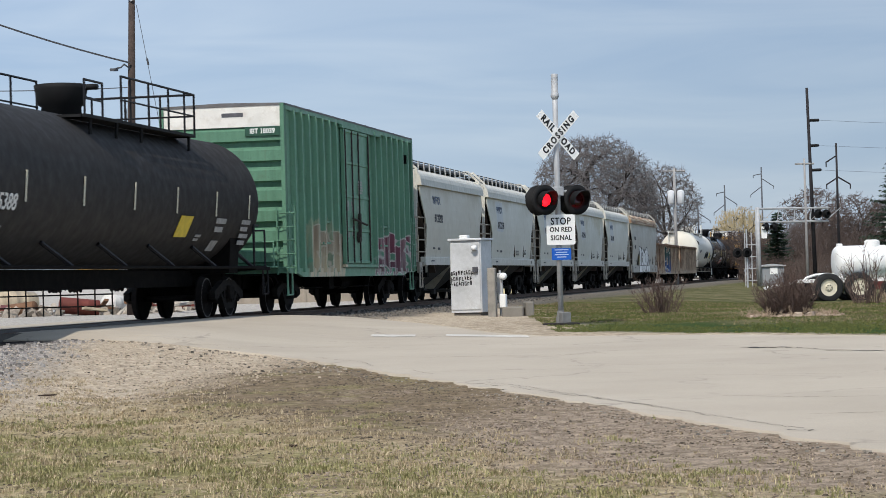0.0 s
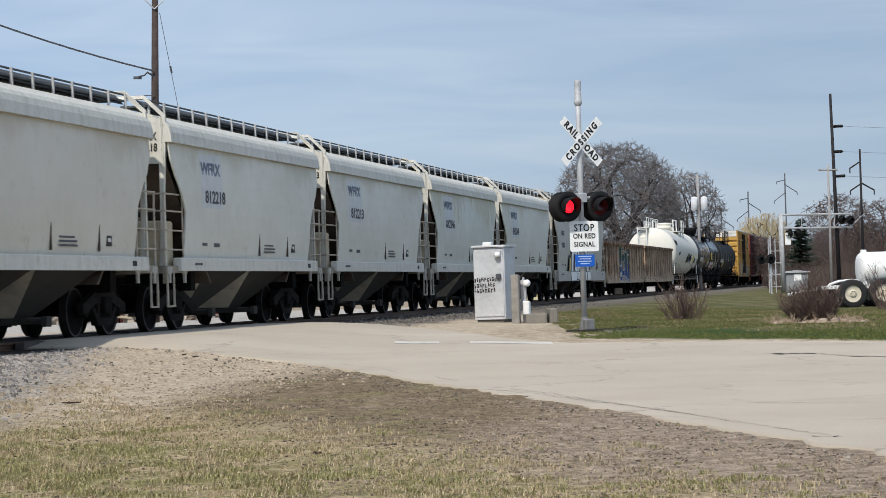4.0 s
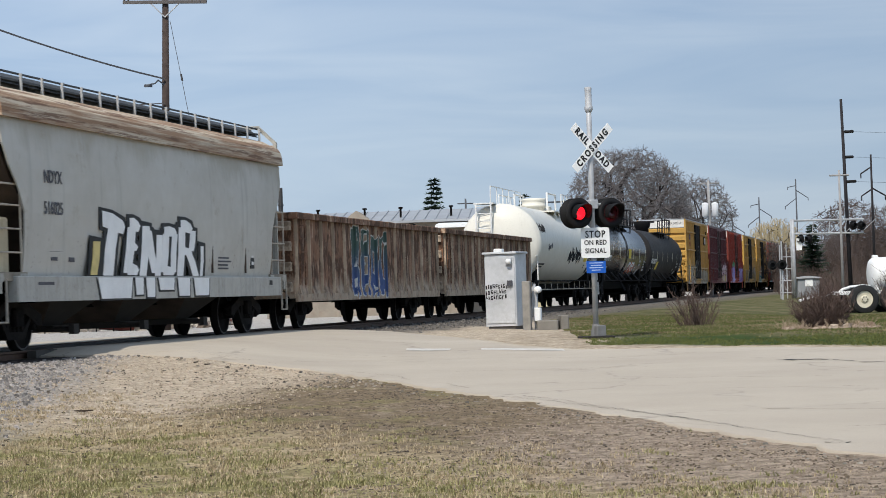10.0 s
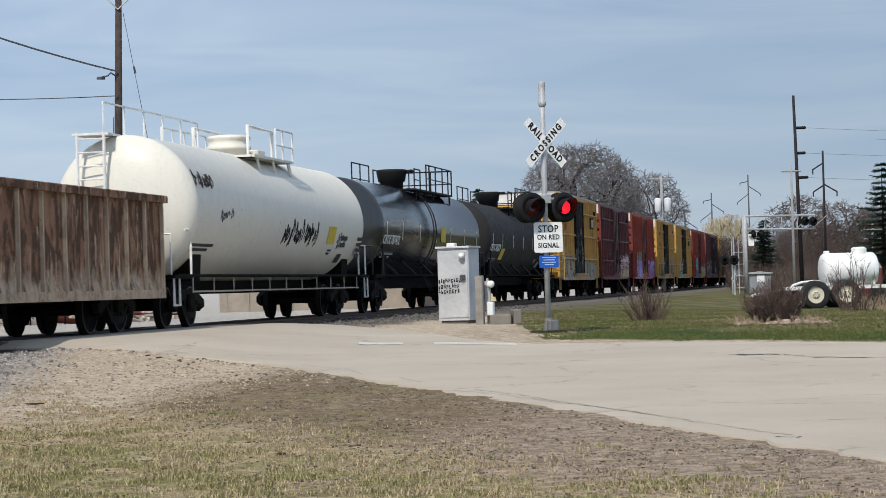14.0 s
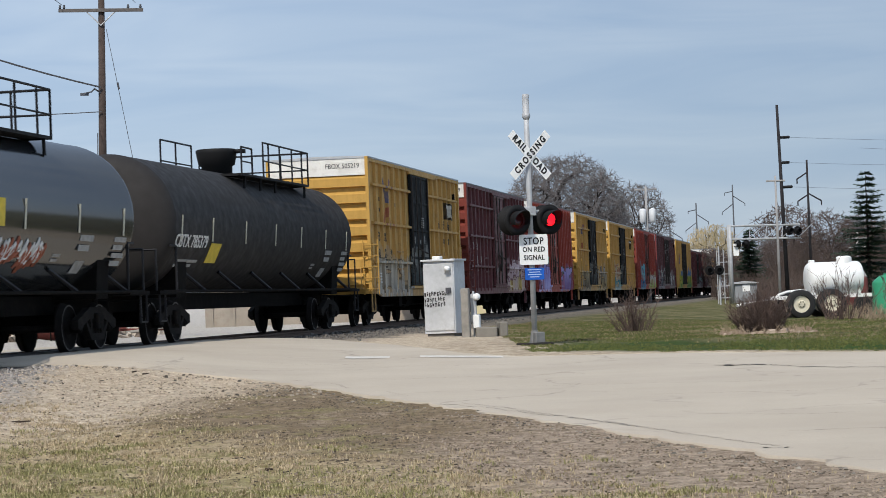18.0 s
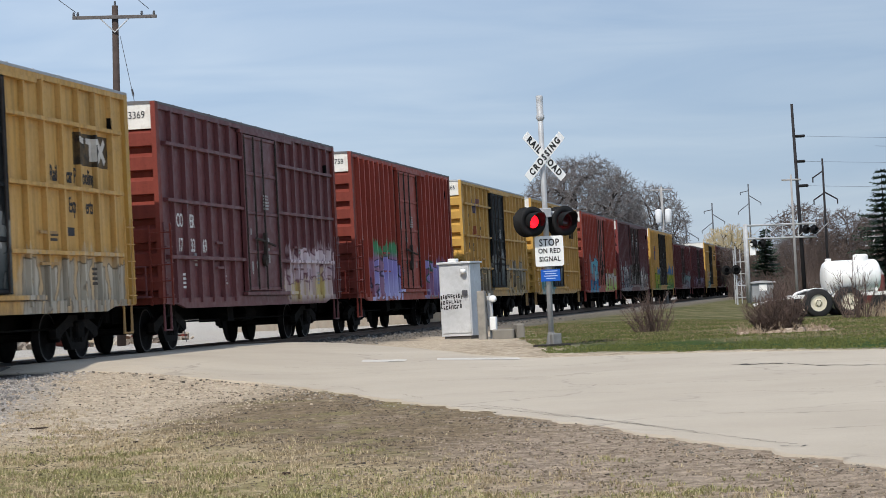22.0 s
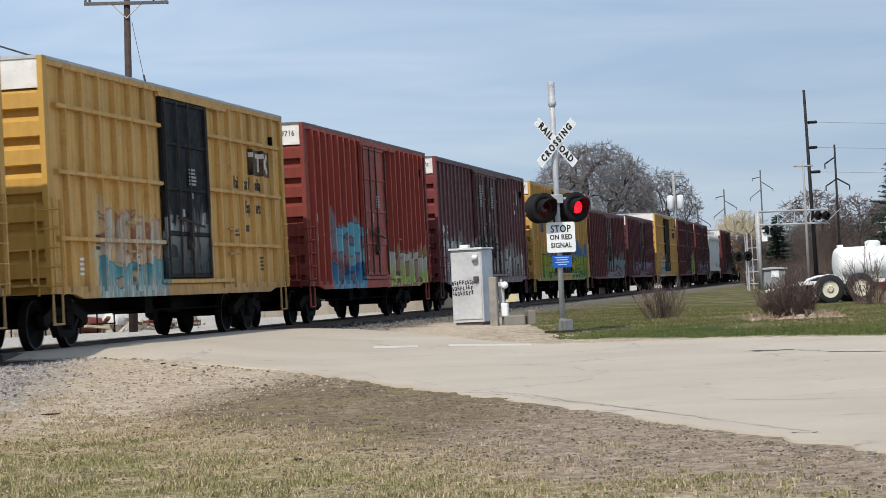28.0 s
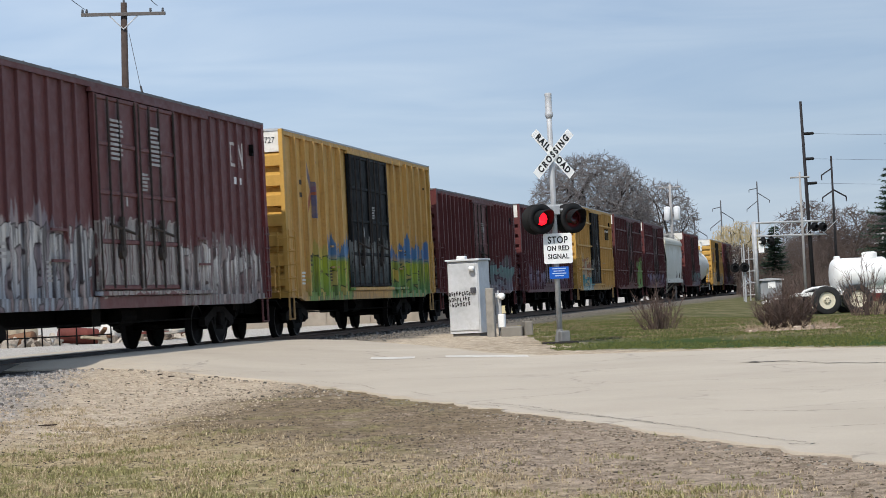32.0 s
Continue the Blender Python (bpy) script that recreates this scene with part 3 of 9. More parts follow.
    near = calc(n, l, "MULTIPLY", calc(n, l, "SUBTRACT", 36.0, Y), 0.25)
    near = calc(n, l, "MAXIMUM", calc(n, l, "MINIMUM", near, 3.6), 0.0)
    qp = calc(n, l, "SUBTRACT", q, calc(n, l, "MULTIPLY", wob, -0.35))
    edge = ramp(n, l, Y, 22.5, 25.5, 0, 1)
    c = mixed(n, l, calc(n, l, "MULTIPLY", ramp(n, l, qp, 6.5, 7.5, 1, 0), edge), c, pale)
    qq = calc(n, l, "SUBTRACT", qp, near)
    c = mixed(n, l, ramp(n, l, qq, 2.4, 3.3, 1, 0), c, stone)
    # right of the road: lawn beyond a worn verge
    lawn_in = calc(n, l, "MULTIPLY", ramp(n, l, calc(n, l, "ADD", Y, calc(n, l, "MULTIPLY", X, 0.80)), 43.0, 43.9), ramp(n, l, calc(n, l, "ADD", X, calc(n, l, "MULTIPLY", wob, 0.5)), 1.9, 3.0))
    lawn_in = calc(n, l, "MULTIPLY", lawn_in, ramp(n, l, calc(n, l, "ADD", qp, ramp(n, l, Y, 50, 70, 0, 3.0)), 5.8, 6.8))
    verge = calc(n, l, "ADD", calc(n, l, "ADD", Y, calc(n, l, "MULTIPLY", X, 0.80)), calc(n, l, "MULTIPLY", wob, 0.35))
    lawn = mixed(n, l, ramp(n, l, verge, 47.6, 49.6), (0.036, 0.072, 0.013), lawn)
    lawn = mixed(n, l, ramp(n, l, noise_of(n, l, coords(n, l, (0.8, 0.35, 1)), 0.9, 7, 0.72), 0.46, 0.60, 0.0, 0.85), lawn, mixed(n, l, ramp(n, l, verge, 47.2, 49.6), (0.06, 0.085, 0.022), (0.22, 0.18, 0.10)))
    lawn = mixed(n, l, ramp(n, l, fine, 0.45, 0.6, 0.0, 0.6), lawn, (0.035, 0.04, 0.014))
    c = mixed(n, l, lawn_in, c, lawn)
    shoulder = calc(n, l, "MULTIPLY", ramp(n, l, calc(n, l, "ADD", qp, ramp(n, l, Y, 57, 66, 0, -0.4)), 4.5, 3.7), ramp(n, l, Y, 50.5, 53.5))
    c = mixed(n, l, calc(n, l, "MULTIPLY", shoulder, 0.9), c, mixed(n, l, ramp(n, l, fine, 0.36, 0.64), (0.06, 0.052, 0.045), (0.21, 0.188, 0.16)))
    # track bed: dark ballast, with the train's shade painted into the colour
    bed_and_shade = calc(n, l, "MULTIPLY", ramp(n, l, q, 1.3, 1.9, 1, 0), ramp(n, l, q, -2.4, -1.8))
    c = mixed(n, l, calc(n, l, "MULTIPLY", bed_and_shade, 0.85), c, (0.03, 0.026, 0.022))
    # painted shade beyond the near rail, over dark ballast, short of the crossing
    lip_shade = calc(n, l, "MULTIPLY", calc(n, l, "MULTIPLY", ramp(n, l, qp, 1.9, 2.5, 1, 0), ramp(n, l, q, -2.4, -1.8)), ramp(n, l, Y, 38.5, 37.6))
    c = mixed(n, l, calc(n, l, "MULTIPLY", lip_shade, 0.8), c, (0.04, 0.034, 0.029))
    west = calc(n, l, "LESS_THAN", q, -3.2)
    c = mixed(n, l, west, c, mixed(n, l, ramp(n, l, fine, 0.36, 0.62), (0.30, 0.27, 0.235), (0.52, 0.49, 0.445)))
    tuft = noise_of(n, l, v, 4.2, 5, 0.62)
    clump = noise_of(n, l, v, 11, 4, 0.65)
    c = mixed(n, l, ramp(n, l, tuft, 0.52, 0.64, 0, 0.32), c, mixed(n, l, 0.5, c, (0.04, 0.03, 0.018)))
    c = mixed(n, l, ramp(n, l, clump, 0.54, 0.62, 0, 0.42), c, mixed(n, l, 0.6, c, (0.035, 0.027, 0.017)))
    l.new(c, b.inputs["Base Color"])
    b.inputs["Roughness"].default_value = 0.95
    b.inputs["Specular IOR Level"].default_value = 0.1
    bumped(n, l, b, calc(n, l, "ADD", calc(n, l, "ADD", fine, grain), clump), 0.8, 0.04)
    return m


def spaced(*bits):
    out = []
    for a, b, step in bits:
        out += list(np.arange(a, b, step))
    return out + [bits[-1][1]]


NEAR_EDGE = ([8, 14, 17.4, 20.25, 24.6, 29.6, 33.4, 35.2, 36.7, 37.7], [6.2, 4.4, 3.38, 2.46, 1.0, -0.72, -2.0, -2.8, -4.6, -6.1])
FAR_EDGE = ([26, 36.65, 38.5, 39.8, 42.3, 48.2, 50.8, 52.0], [18.5, 7.1, 4.9, 1.75, 0.75, -0.45, -2.1, -5.4])


def track_x(y):
    return TRACK_O.x + (y - TRACK_O.y) * TRACK_D.x / TRACK_D.y


gx = spaced((-3000, -600, 400), (-600, -60, 60), (-60, -18, 4), (-18, -9, 0.5), (-9, 5, 0.11), (5, 34, 0.5), (34, 90, 4), (90, 600, 60), (600, 3000, 400))
gy = spaced((-1500, -100, 200), (-100, 8, 12), (8, 14, 0.4), (14, 38, 0.13), (38, 60, 0.4), (60, 210, 2.0), (210, 400, 15), (400, 4600, 300))
def under_road(x, y):
    if not 8.4 < y < 51.5:
        return False
    if x > track_x(y):
        a = float(np.interp(y, *NEAR_EDGE)) if y < 37.7 else -99
        b = float(np.interp(y, [8, 26, 36.65], [45, 18.5, 7.1])) if y < 36.65 else float(np.interp(y, *FAR_EDGE))
        return a + 0.3 < x < b - 0.3
    return x > -45 and 37.9 < y < 51.2


gv = [(x, y, ground_z(x, y) - (0.16 if under_road(x, y) else 0)) for y in gy for x in gx]
w_ = len(gx)
gf = [(j * w_ + i, j * w_ + i + 1, (j + 1) * w_ + i + 1, (j + 1) * w_ + i) for j in range(len(gy) - 1) for i in range(w_ - 1)]
me = bpy.data.meshes.new("ground")
me.from_pydata(gv, [], gf)
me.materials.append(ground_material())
me.polygons.foreach_set("use_smooth", [True] * len(gf))
tagged(new("ground", me), "dry spring turf, pale gravel and mown lawn beside the road", "ground", kind="structure")


def road_material():
    m, n, l, b = shader("worn_pale_pavement")
    v = coords(n, l)
    big = noise_of(n, l, v, 0.35, 6, 0.6)
    c = mixed(n, l, ramp(n, l, big, 0.3, 0.7), (0.37, 0.312, 0.238), (0.455, 0.391, 0.306))
    c = mixed(n, l, ramp(n, l, noise_of(n, l, v, 60, 4), 0.35, 0.75, 0, 0.45), c, (0.25, 0.235, 0.21))
    tyre = noise_of(n, l, coords(n, l, (0.15, 1.6, 1)), 0.9, 5)
    c = mixed(n, l, ramp(n, l, tyre, 0.50, 0.85, 0, 0.22), c, (0.27, 0.245, 0.205))
    # fine wandering cracks
    vor = n.new("ShaderNodeTexVoronoi")
    vor.feature = "DISTANCE_TO_EDGE"
    vor.inputs["Scale"].default_value = 0.28
    nz = n.new("ShaderNodeTexNoise")
    nz.inputs["Scale"].default_value, nz.inputs["Detail"].default_value = 1.4, 8
    l.new(v, nz.inputs["Vector"])
    ad = n.new("ShaderNodeVectorMath")
    ad.operation = "MULTIPLY_ADD"
    l.new(nz.outputs["Color"], ad.inputs[0])
    ad.inputs[1].default_value = (1.6, 1.6, 0)
    l.new(v, ad.inputs[2])
    l.new(ad.outputs["Vector"], vor.inputs["Vector"])
    crack = calc(n, l, "MULTIPLY", ramp(n, l, vor.outputs["Distance"], 0.004, 0.012, 1, 0), ramp(n, l, noise_of(n, l, v, 0.5, 3), 0.45, 0.6))
    c = mixed(n, l, calc(n, l, "MULTIPLY", crack, 0.4), c, (0.09, 0.08, 0.07))
    l.new(c, b.inputs["Base Color"])
    b.inputs["Roughness"].default_value = 0.88
    bumped(n, l, b, noise_of(n, l, v, 45, 5), 0.35, 0.01)
    return m


ROAD = road_material()
def strip(name, rows, label, cols=40):
    """A paved sheet with a thin edge, from rows of y, x from, x to."""
    vs, fs = [], []
    for y, a, b in rows:
        jag = 0.16 * noise.noise((y * 1.9, a * 0.2, 3)) + 0.07 * noise.noise((y * 7, 1, 3))
        for i in range(cols + 1):
            x = a + jag * (1 - i / cols) + (b - a) * (i / cols) ** 1.6
            w = 1.0
            if name == "road":
                w = smooth01((x - a) / 1.2) if y < 37.7 else max(smooth01((y - 37.6) / 1.3), smooth01((x + 6.1) / 1.2))
            vs.append((x, y, (land_z(x, y) + 0.02) * (1 - w) + road_z(x, y) * w))
    k = cols + 1
    for j in range(len(rows) - 1):
        fs += [(j * k + i, j * k + i + 1, (j + 1) * k + i + 1, (j + 1) * k + i) for i in range(cols)]
    n0 = len(vs)
    edge = [j * k for j in range(len(rows))]
    far = [j * k + cols for j in range(len(rows))]
    for line in (edge, far):
        m0 = len(vs)
        vs += [(vs[i][0], vs[i][1], vs[i][2] - 0.12) for i in line]
        fs += [(line[j], line[j + 1], m0 + j + 1, m0 + j) for j in range(len(line) - 1)]
    me = bpy.data.meshes.new(name)
    me.from_pydata(vs, [], fs)
    me.materials.append(ROAD)
    me.polygons.foreach_set("use_smooth", [True] * len(fs))
    return tagged(new(name, me), label, "road", kind="structure")


rows_ = []
for y in np.arange(8, 52.01, 0.2):
    a = float(np.interp(y, *NEAR_EDGE)) if y < 37.7 else track_x(y) + 0.9
    b = 30.0 if y < 26 else float(np.interp(y, *FAR_EDGE))
    if y < 36.7:
        b = float(np.interp(y, [8, 26, 36.65], [45, 18.5, 7.1]))
    rows_.append((y, a, max(b, a + 0.1)))
road = strip("road", rows_, "pale worn pavement with fine cracks and a ragged edge")
strip("road_west", [(y, -46, track_x(y) - 0.9) for y in np.arange(37.5, 51.6, 0.25)], "pale pavement beyond the rails", 30)

# boards between and beside the rails at the crossing
cross = Mesh()
for a, b in ((-0.62, 0.62), (0.84, 1.0), (-1.0, -0.84)):
    pts = [track_at(s, o)[0] for s, o in ((-2.2, a), (-2.2, b), (12.4, b), (12.4, a))]
    cross.prism([(p.x, p.y) for p in pts], 0.5, 0.762, "z")
part("crossing_surface", cross.data("crossing_surface", plain("crossing_asphalt", (0.075, 0.068, 0.06), 0.9, 0, 0.25, 2, 0.4)), road)

# painted stop line, worn through in the middle
for a, b in (((-1.45, 41.7), (-0.62, 41.5)), ((-0.05, 41.3), (1.42, 39.75))):
    q = Mesh()
    a, b = Vector(a), Vector(b)
    cuts = 8
    for i in range(cuts):
        p0, p1 = a.lerp(b, i / cuts), a.lerp(b, (i + 1) / cuts)
        w0, w1 = 0.38 + 0.12 * noise.noise((i, a.x, 1)), 0.38 + 0.12 * noise.noise((i + 1, a.x, 1))
        for s0, s1 in ((-1, -0.5), (-0.5, 0), (0, 0.5), (0.5, 1)):
            rim = [(p0.x, p0.y + w0 * s0), (p1.x, p1.y + w1 * s0), (p1.x, p1.y + w1 * s1), (p0.x, p0.y + w0 * s1)]
            q.add([(x, y, road_z(x, y) + 0.006) for x, y in rim], [(0, 1, 2, 3)])
    part("stop_line", q.data("stop_line", plain("worn_road_paint", (0.56, 0.53, 0.48), 0.8, 0, 0.2, 6, 0.2, (0.40, 0.36, 0.31), 0.7)), road)

# open cracks and a tar joint in the pavement
TAR = plain("dark_crack_filler", (0.055, 0.05, 0.043), 0.9, 0, 0.3, 8, 0.3)


def crack(pts, width, seed):
    q = Mesh()
    rnd = random.Random(seed)
    fine = []
    for (x0, y0), (x1, y1) in zip(pts, pts[1:]):
        for i in range(10):
            k = i / 10
            fine.append((x0 + (x1 - x0) * k + rnd.uniform(-0.03, 0.03), y0 + (y1 - y0) * k + rnd.uniform(-0.07, 0.07)))
    for (x0, y0), (x1, y1) in zip(fine, fine[1:]):
        w = width * rnd.uniform(0.05, 0.55)
        z0, z1 = road_z(x0, y0) + 0.004, road_z(x1, y1) + 0.004
        q.add([(x0, y0 - w, z0), (x1, y1 - w, z1), (x1, y1 + w, z1), (x0, y0 + w, z0)], [(0, 1, 2, 3)])
    part("crack", q.data("crack", TAR), road)


crack([(4.45, 33.9), (5.2, 33.65)], 0.5, 1)
crack([(5.2, 33.5), (5.5, 32.6), (6.6, 31.5), (8.5, 30.3)], 0.2, 2)
crack([(1.1, 25.2), (1.75, 23.6), (2.35, 21.9), (2.55, 20.6)], 0.05, 3)
crack([(0.2, 27.3), (0.75, 26.2), (1.1, 25.2)], 0.06, 4)
crack([(3.1, 37.4), (3.6, 37.1)], 0.06, 5)
crack([(2.9, 23.9), (3.7, 23.4), (4.6, 23.2)], 0.03, 6)
crack([(2.95, 19.6), (3.2, 19.4)], 0.05, 7)

# a broken crack that follows the pavement edge
rnd = random.Random(19)
y = 18.6
while y < 36.0:
    step = rnd.uniform(0.5, 1.3)
    run_ = [(float(np.interp(k, *NEAR_EDGE)) + 0.42 + 0.16 * noise.noise((k * 0.9, 2, 6)), k) for k in (y, y + step / 2, y + step)]
    if rnd.random() < 0.78:
        crack(run_, rnd.uniform(0.025, 0.06), int(y * 10))
    y += step
for i, (x0, y0, x1, y1) in enumerate(((3.0, 27.5, 7.5, 26.2), (1.2, 30.4, 4.8, 29.3), (-0.5, 33.5, 2.6, 33.0), (3.4, 21.2, 5.0, 20.9), (-2.8, 39.2, -0.6, 38.9))):
    crack([(x0, y0), ((x0 + x1) / 2, (y0 + y1) / 2 + 0.12), (x1, y1)], 0.022, 60 + i)

# ---- track ----
track = thing("track", "single railway track of rusty rails on dark ties", "railway track", kind="structure")
steps = list(np.arange(-90, BEND_AT, 6)) + list(np.arange(BEND_AT, 420, 4))
PROF = [(-0.075, 0), (0.075, 0), (0.075, 0.02), (0.012, 0.04), (0.012, 0.12), (0.037, 0.135), (0.037, 0.17), (-0.037, 0.17), (-0.037, 0.135), (-0.012, 0.12), (-0.012, 0.04), (-0.075, 0.02)]
for off in (-0.755, 0.755):
    q = Mesh()
    vs, fs = [], []
    for s in steps:
        for a, z in PROF:
            p, h = track_at(float(s), off + a)
            vs.append((p.x, p.y, RAIL_Z - 0.17 + z))
    k = len(PROF)
    for j in range(len(steps) - 1):
        fs += [(j * k + i, j * k + (i + 1) % k, (j + 1) * k + (i + 1) % k, (j + 1) * k + i) for i in range(k)]
    q.add(vs, fs)
    part("rail", q.data("rail", RAIL), track, "rusty steel rail with a bright head")
tie_me = shared("tie", lambda: Mesh().box(-1.3, 1.3, -0.11, 0.11, -0.12, 0.0, 0.012).data("tie", TIE))
for i in range(150):
    s = -34 + i * 0.52
    if -2.3 < s < 12.5:
        continue
    p, h = track_at(s)
    part("tie", tie_me, track, at=Matrix.Translation((p.x, p.y, RAIL_Z - 0.135 + 0.01 * math.sin(i * 7.1))) @ pose(0, 0, 0, 0, 0, math.degrees(h) - 90 + 1.5 * math.sin(i * 3.3)))
q = Mesh()
for i in range(430):
    p, h = track_at(45 + i * 0.52)
    c, s_ = math.cos(h), math.sin(h)
    vs = [(p.x + (s_ * a + c * b), p.y + (-c * a + s_ * b), RAIL_Z - 0.14 + z) for z in (-0.1, 0) for a, b in ((-1.3, -0.11), (1.3, -0.11), (1.3, 0.11), (-1.3, 0.11))]
    q.add(vs, [(4, 5, 6, 7), (0, 1, 5, 4), (1, 2, 6, 5), (2, 3, 7, 6), (3, 0, 4, 7)])
tagged(part("far_ties", q.data("far_ties", TIE), track), kind="stuff")


def scatter(name, mat_, label, count, area, size, seed, flat=0.6, keep=None, sides=5, category="stones"):
    """Loose stones or clods half sunk in the ground, as one heap of small solids."""
    rnd = np.random.RandomState(seed)
    vs, fs = [], []
    for _ in range(count):
        x, y = rnd.uniform(area[0], area[1]), rnd.uniform(area[2], area[3])
        if keep and not keep(x, y, rnd):
            continue
        r = rnd.uniform(*size) * (0.6 + 0.8 * rnd.rand() ** 3)
        z = ground_z(x, y) + 0.003
        a0 = rnd.uniform(0, 6.28)
        k = len(vs)
        for i in range(sides):
            a = a0 + 6.283 * i / sides
            g = r * rnd.uniform(0.7, 1.2)
            vs.append((x + g * math.cos(a), y + g * math.sin(a), z - r * 0.25))
        for i in range(sides):
            a = a0 + 6.283 * (i + 0.3) / sides
            g = r * rnd.uniform(0.45, 0.8)
            vs.append((x + g * math.cos(a), y + g * math.sin(a), z + r * flat * rnd.uniform(0.6, 1.1)))
        fs += [(k + i, k + (i + 1) % sides, k + sides + (i + 1) % sides, k + sides + i) for i in range(sides)]
        fs.append(tuple(range(k + sides, k + 2 * sides)))
    me = bpy.data.meshes.new(name)
    me.from_pydata(vs, [], fs)
    me.materials.append(mat_)
    return tagged(new(name, me), label, category, kind="stuff")


def island_mat(name, a, b_, rough=0.9):
    """Each loose piece takes its own shade between two colours."""
    m, n, l, b = shader(name)
    g = n.new("ShaderNodeNewGeometry")
    c = mixed(n, l, g.outputs["Random Per Island"], a, b_)
    c = mixed(n, l, ramp(n, l, noise_of(n, l, coords(n, l), 30, 3), 0.3, 0.7, 0, 0.4), c, tuple(x * 0.6 for x in a))
    l.new(c, b.inputs["Base Color"])
    b.inputs["Roughness"].default_value = rough
    return m


def off_track(x, y):
    return (Vector((x, y)) - TRACK_O).dot(TRACK_N)


def on_near_side(x, y):
    return y > 37.7 or x < float(np.interp(y, *NEAR_EDGE)) - 0.12


scatter("ballast_stones", island_mat("grey_ballast", (0.11, 0.10, 0.092), (0.48, 0.44, 0.40)), "loose grey crushed ballast stones beside the rails", 34000, (-12, -2.0, 18, 37.4), (0.018, 0.042), 5, 0.8,
        lambda x, y, r: 2.15 < off_track(x, y) + r.normal(0, 0.25) < 2.6 + min(3.6, max(0, 0.25 * (36 - y))) and on_near_side(x, y))


def clumped(x, y, k, s):
    return noise.noise((x * s, y * s, k)) + 0.6 * noise.noise((x * s * 3.7, y * s * 3.7, k))


scatter("pale_gravel", island_mat("pale_tan_gravel", (0.26, 0.205, 0.145), (0.60, 0.495, 0.375)), "pale tan gravel along the track", 16000, (-7.5, -1.0, 24, 37.6), (0.007, 0.022), 6, 0.7,
        lambda x, y, r: on_near_side(x, y) and 2.6 < off_track(x, y) < 7.4 + r.normal(0, 0.4) and clumped(x, y, 3, 1.1) > r.normal(-0.1, 0.3))
scatter("grit_clods", island_mat("grey_tan_clods", (0.135, 0.098, 0.072), (0.44, 0.355, 0.275)), "grey-tan clods and grit by the pavement edge", 30000, (-1.5, 4.4, 14.0, 33), (0.005, 0.016), 7, 0.6,
        lambda x, y, r: on_near_side(x, y) and x + 0.35 * (22 - y) > r.normal(0.0, 0.7) and clumped(x, y, 6, 1.4) > r.normal(-0.05, 0.3))
scatter("pavement_crumbs", island_mat("broken_pavement", (0.07, 0.06, 0.048), (0.40, 0.36, 0.30)), "broken crumbs along the pavement edge", 9000, (-6.2, 4.6, 14, 37.6), (0.008, 0.03), 16, 0.45,
        lambda x, y, r: -0.42 < x - float(np.interp(y, *NEAR_EDGE)) + abs(r.normal(0, 0.1)) < 0.02)
scatter("dirt_clods", island_mat("brown_clods", (0.075, 0.054, 0.034), (0.27, 0.21, 0.14)), "brown clods of bare dirt", 28000, (-4.5, 3.0, 15, 35), (0.005, 0.015), 9, 0.6,
        lambda x, y, r: on_near_side(x, y) and off_track(x, y) > 6.2 and clumped(x, y, 8, 1.2) > r.normal(-0.05, 0.3))
scatter("ballast_far", island_mat("grey_ballast_far", (0.05, 0.045, 0.04), (0.19, 0.172, 0.152)), "grey ballast stones along the track beyond the crossing", 9000, (-6, 6, 52, 90), (0.03, 0.06), 8, 0.8,
        lambda x, y, r: 0.95 < off_track(x, y) + r.normal(0, 0.4) < 3.4)


def grass(name, label, mat_, count, area, height, seed, keep, lean=0.5, width=0.0035):
    """Thin curved blades in tufts."""
    rnd = np.random.RandomState(seed)
    vs, fs = [], []
    for _ in range(count):
        x, y = rnd.uniform(area[0], area[1]), rnd.uniform(area[2], area[3])
        if not keep(x, y, rnd):
            continue
        z = ground_z(x, y)
        for _ in range(rnd.randint(3, 7)):
            a, h = rnd.uniform(0, 6.283), rnd.uniform(*height)
            px, py = x + rnd.normal(0, 0.02), y + rnd.normal(0, 0.02)
            lx, ly = math.cos(a) * h * lean * rnd.rand(), math.sin(a) * h * lean * rnd.rand()
            wx, wy = -math.sin(a) * width, math.cos(a) * width
            if abs(wx) < width * 0.5:
                wx = width * 0.7
            k = len(vs)
            vs += [(px - wx, py - wy, z - 0.01), (px + wx, py + wy, z - 0.01), (px + lx * 0.4 + wx * 0.7, py + ly * 0.4 + wy * 0.7, z + h * 0.6), (px + lx * 0.4 - wx * 0.7, py + ly * 0.4 - wy * 0.7, z + h * 0.6), (px + lx, py + ly, z + h)]
            fs += [(k, k + 1, k + 2, k + 3), (k + 3, k + 2, k + 4)]
    me = bpy.data.meshes.new(name)
    me.from_pydata(vs, [], fs)
    me.materials.append(mat_)
    return tagged(new(name, me), label, "grass", kind="stuff")


def patch(x, y, scale, lo):
    return noise.noise((x * scale, y * scale, 7)) > lo


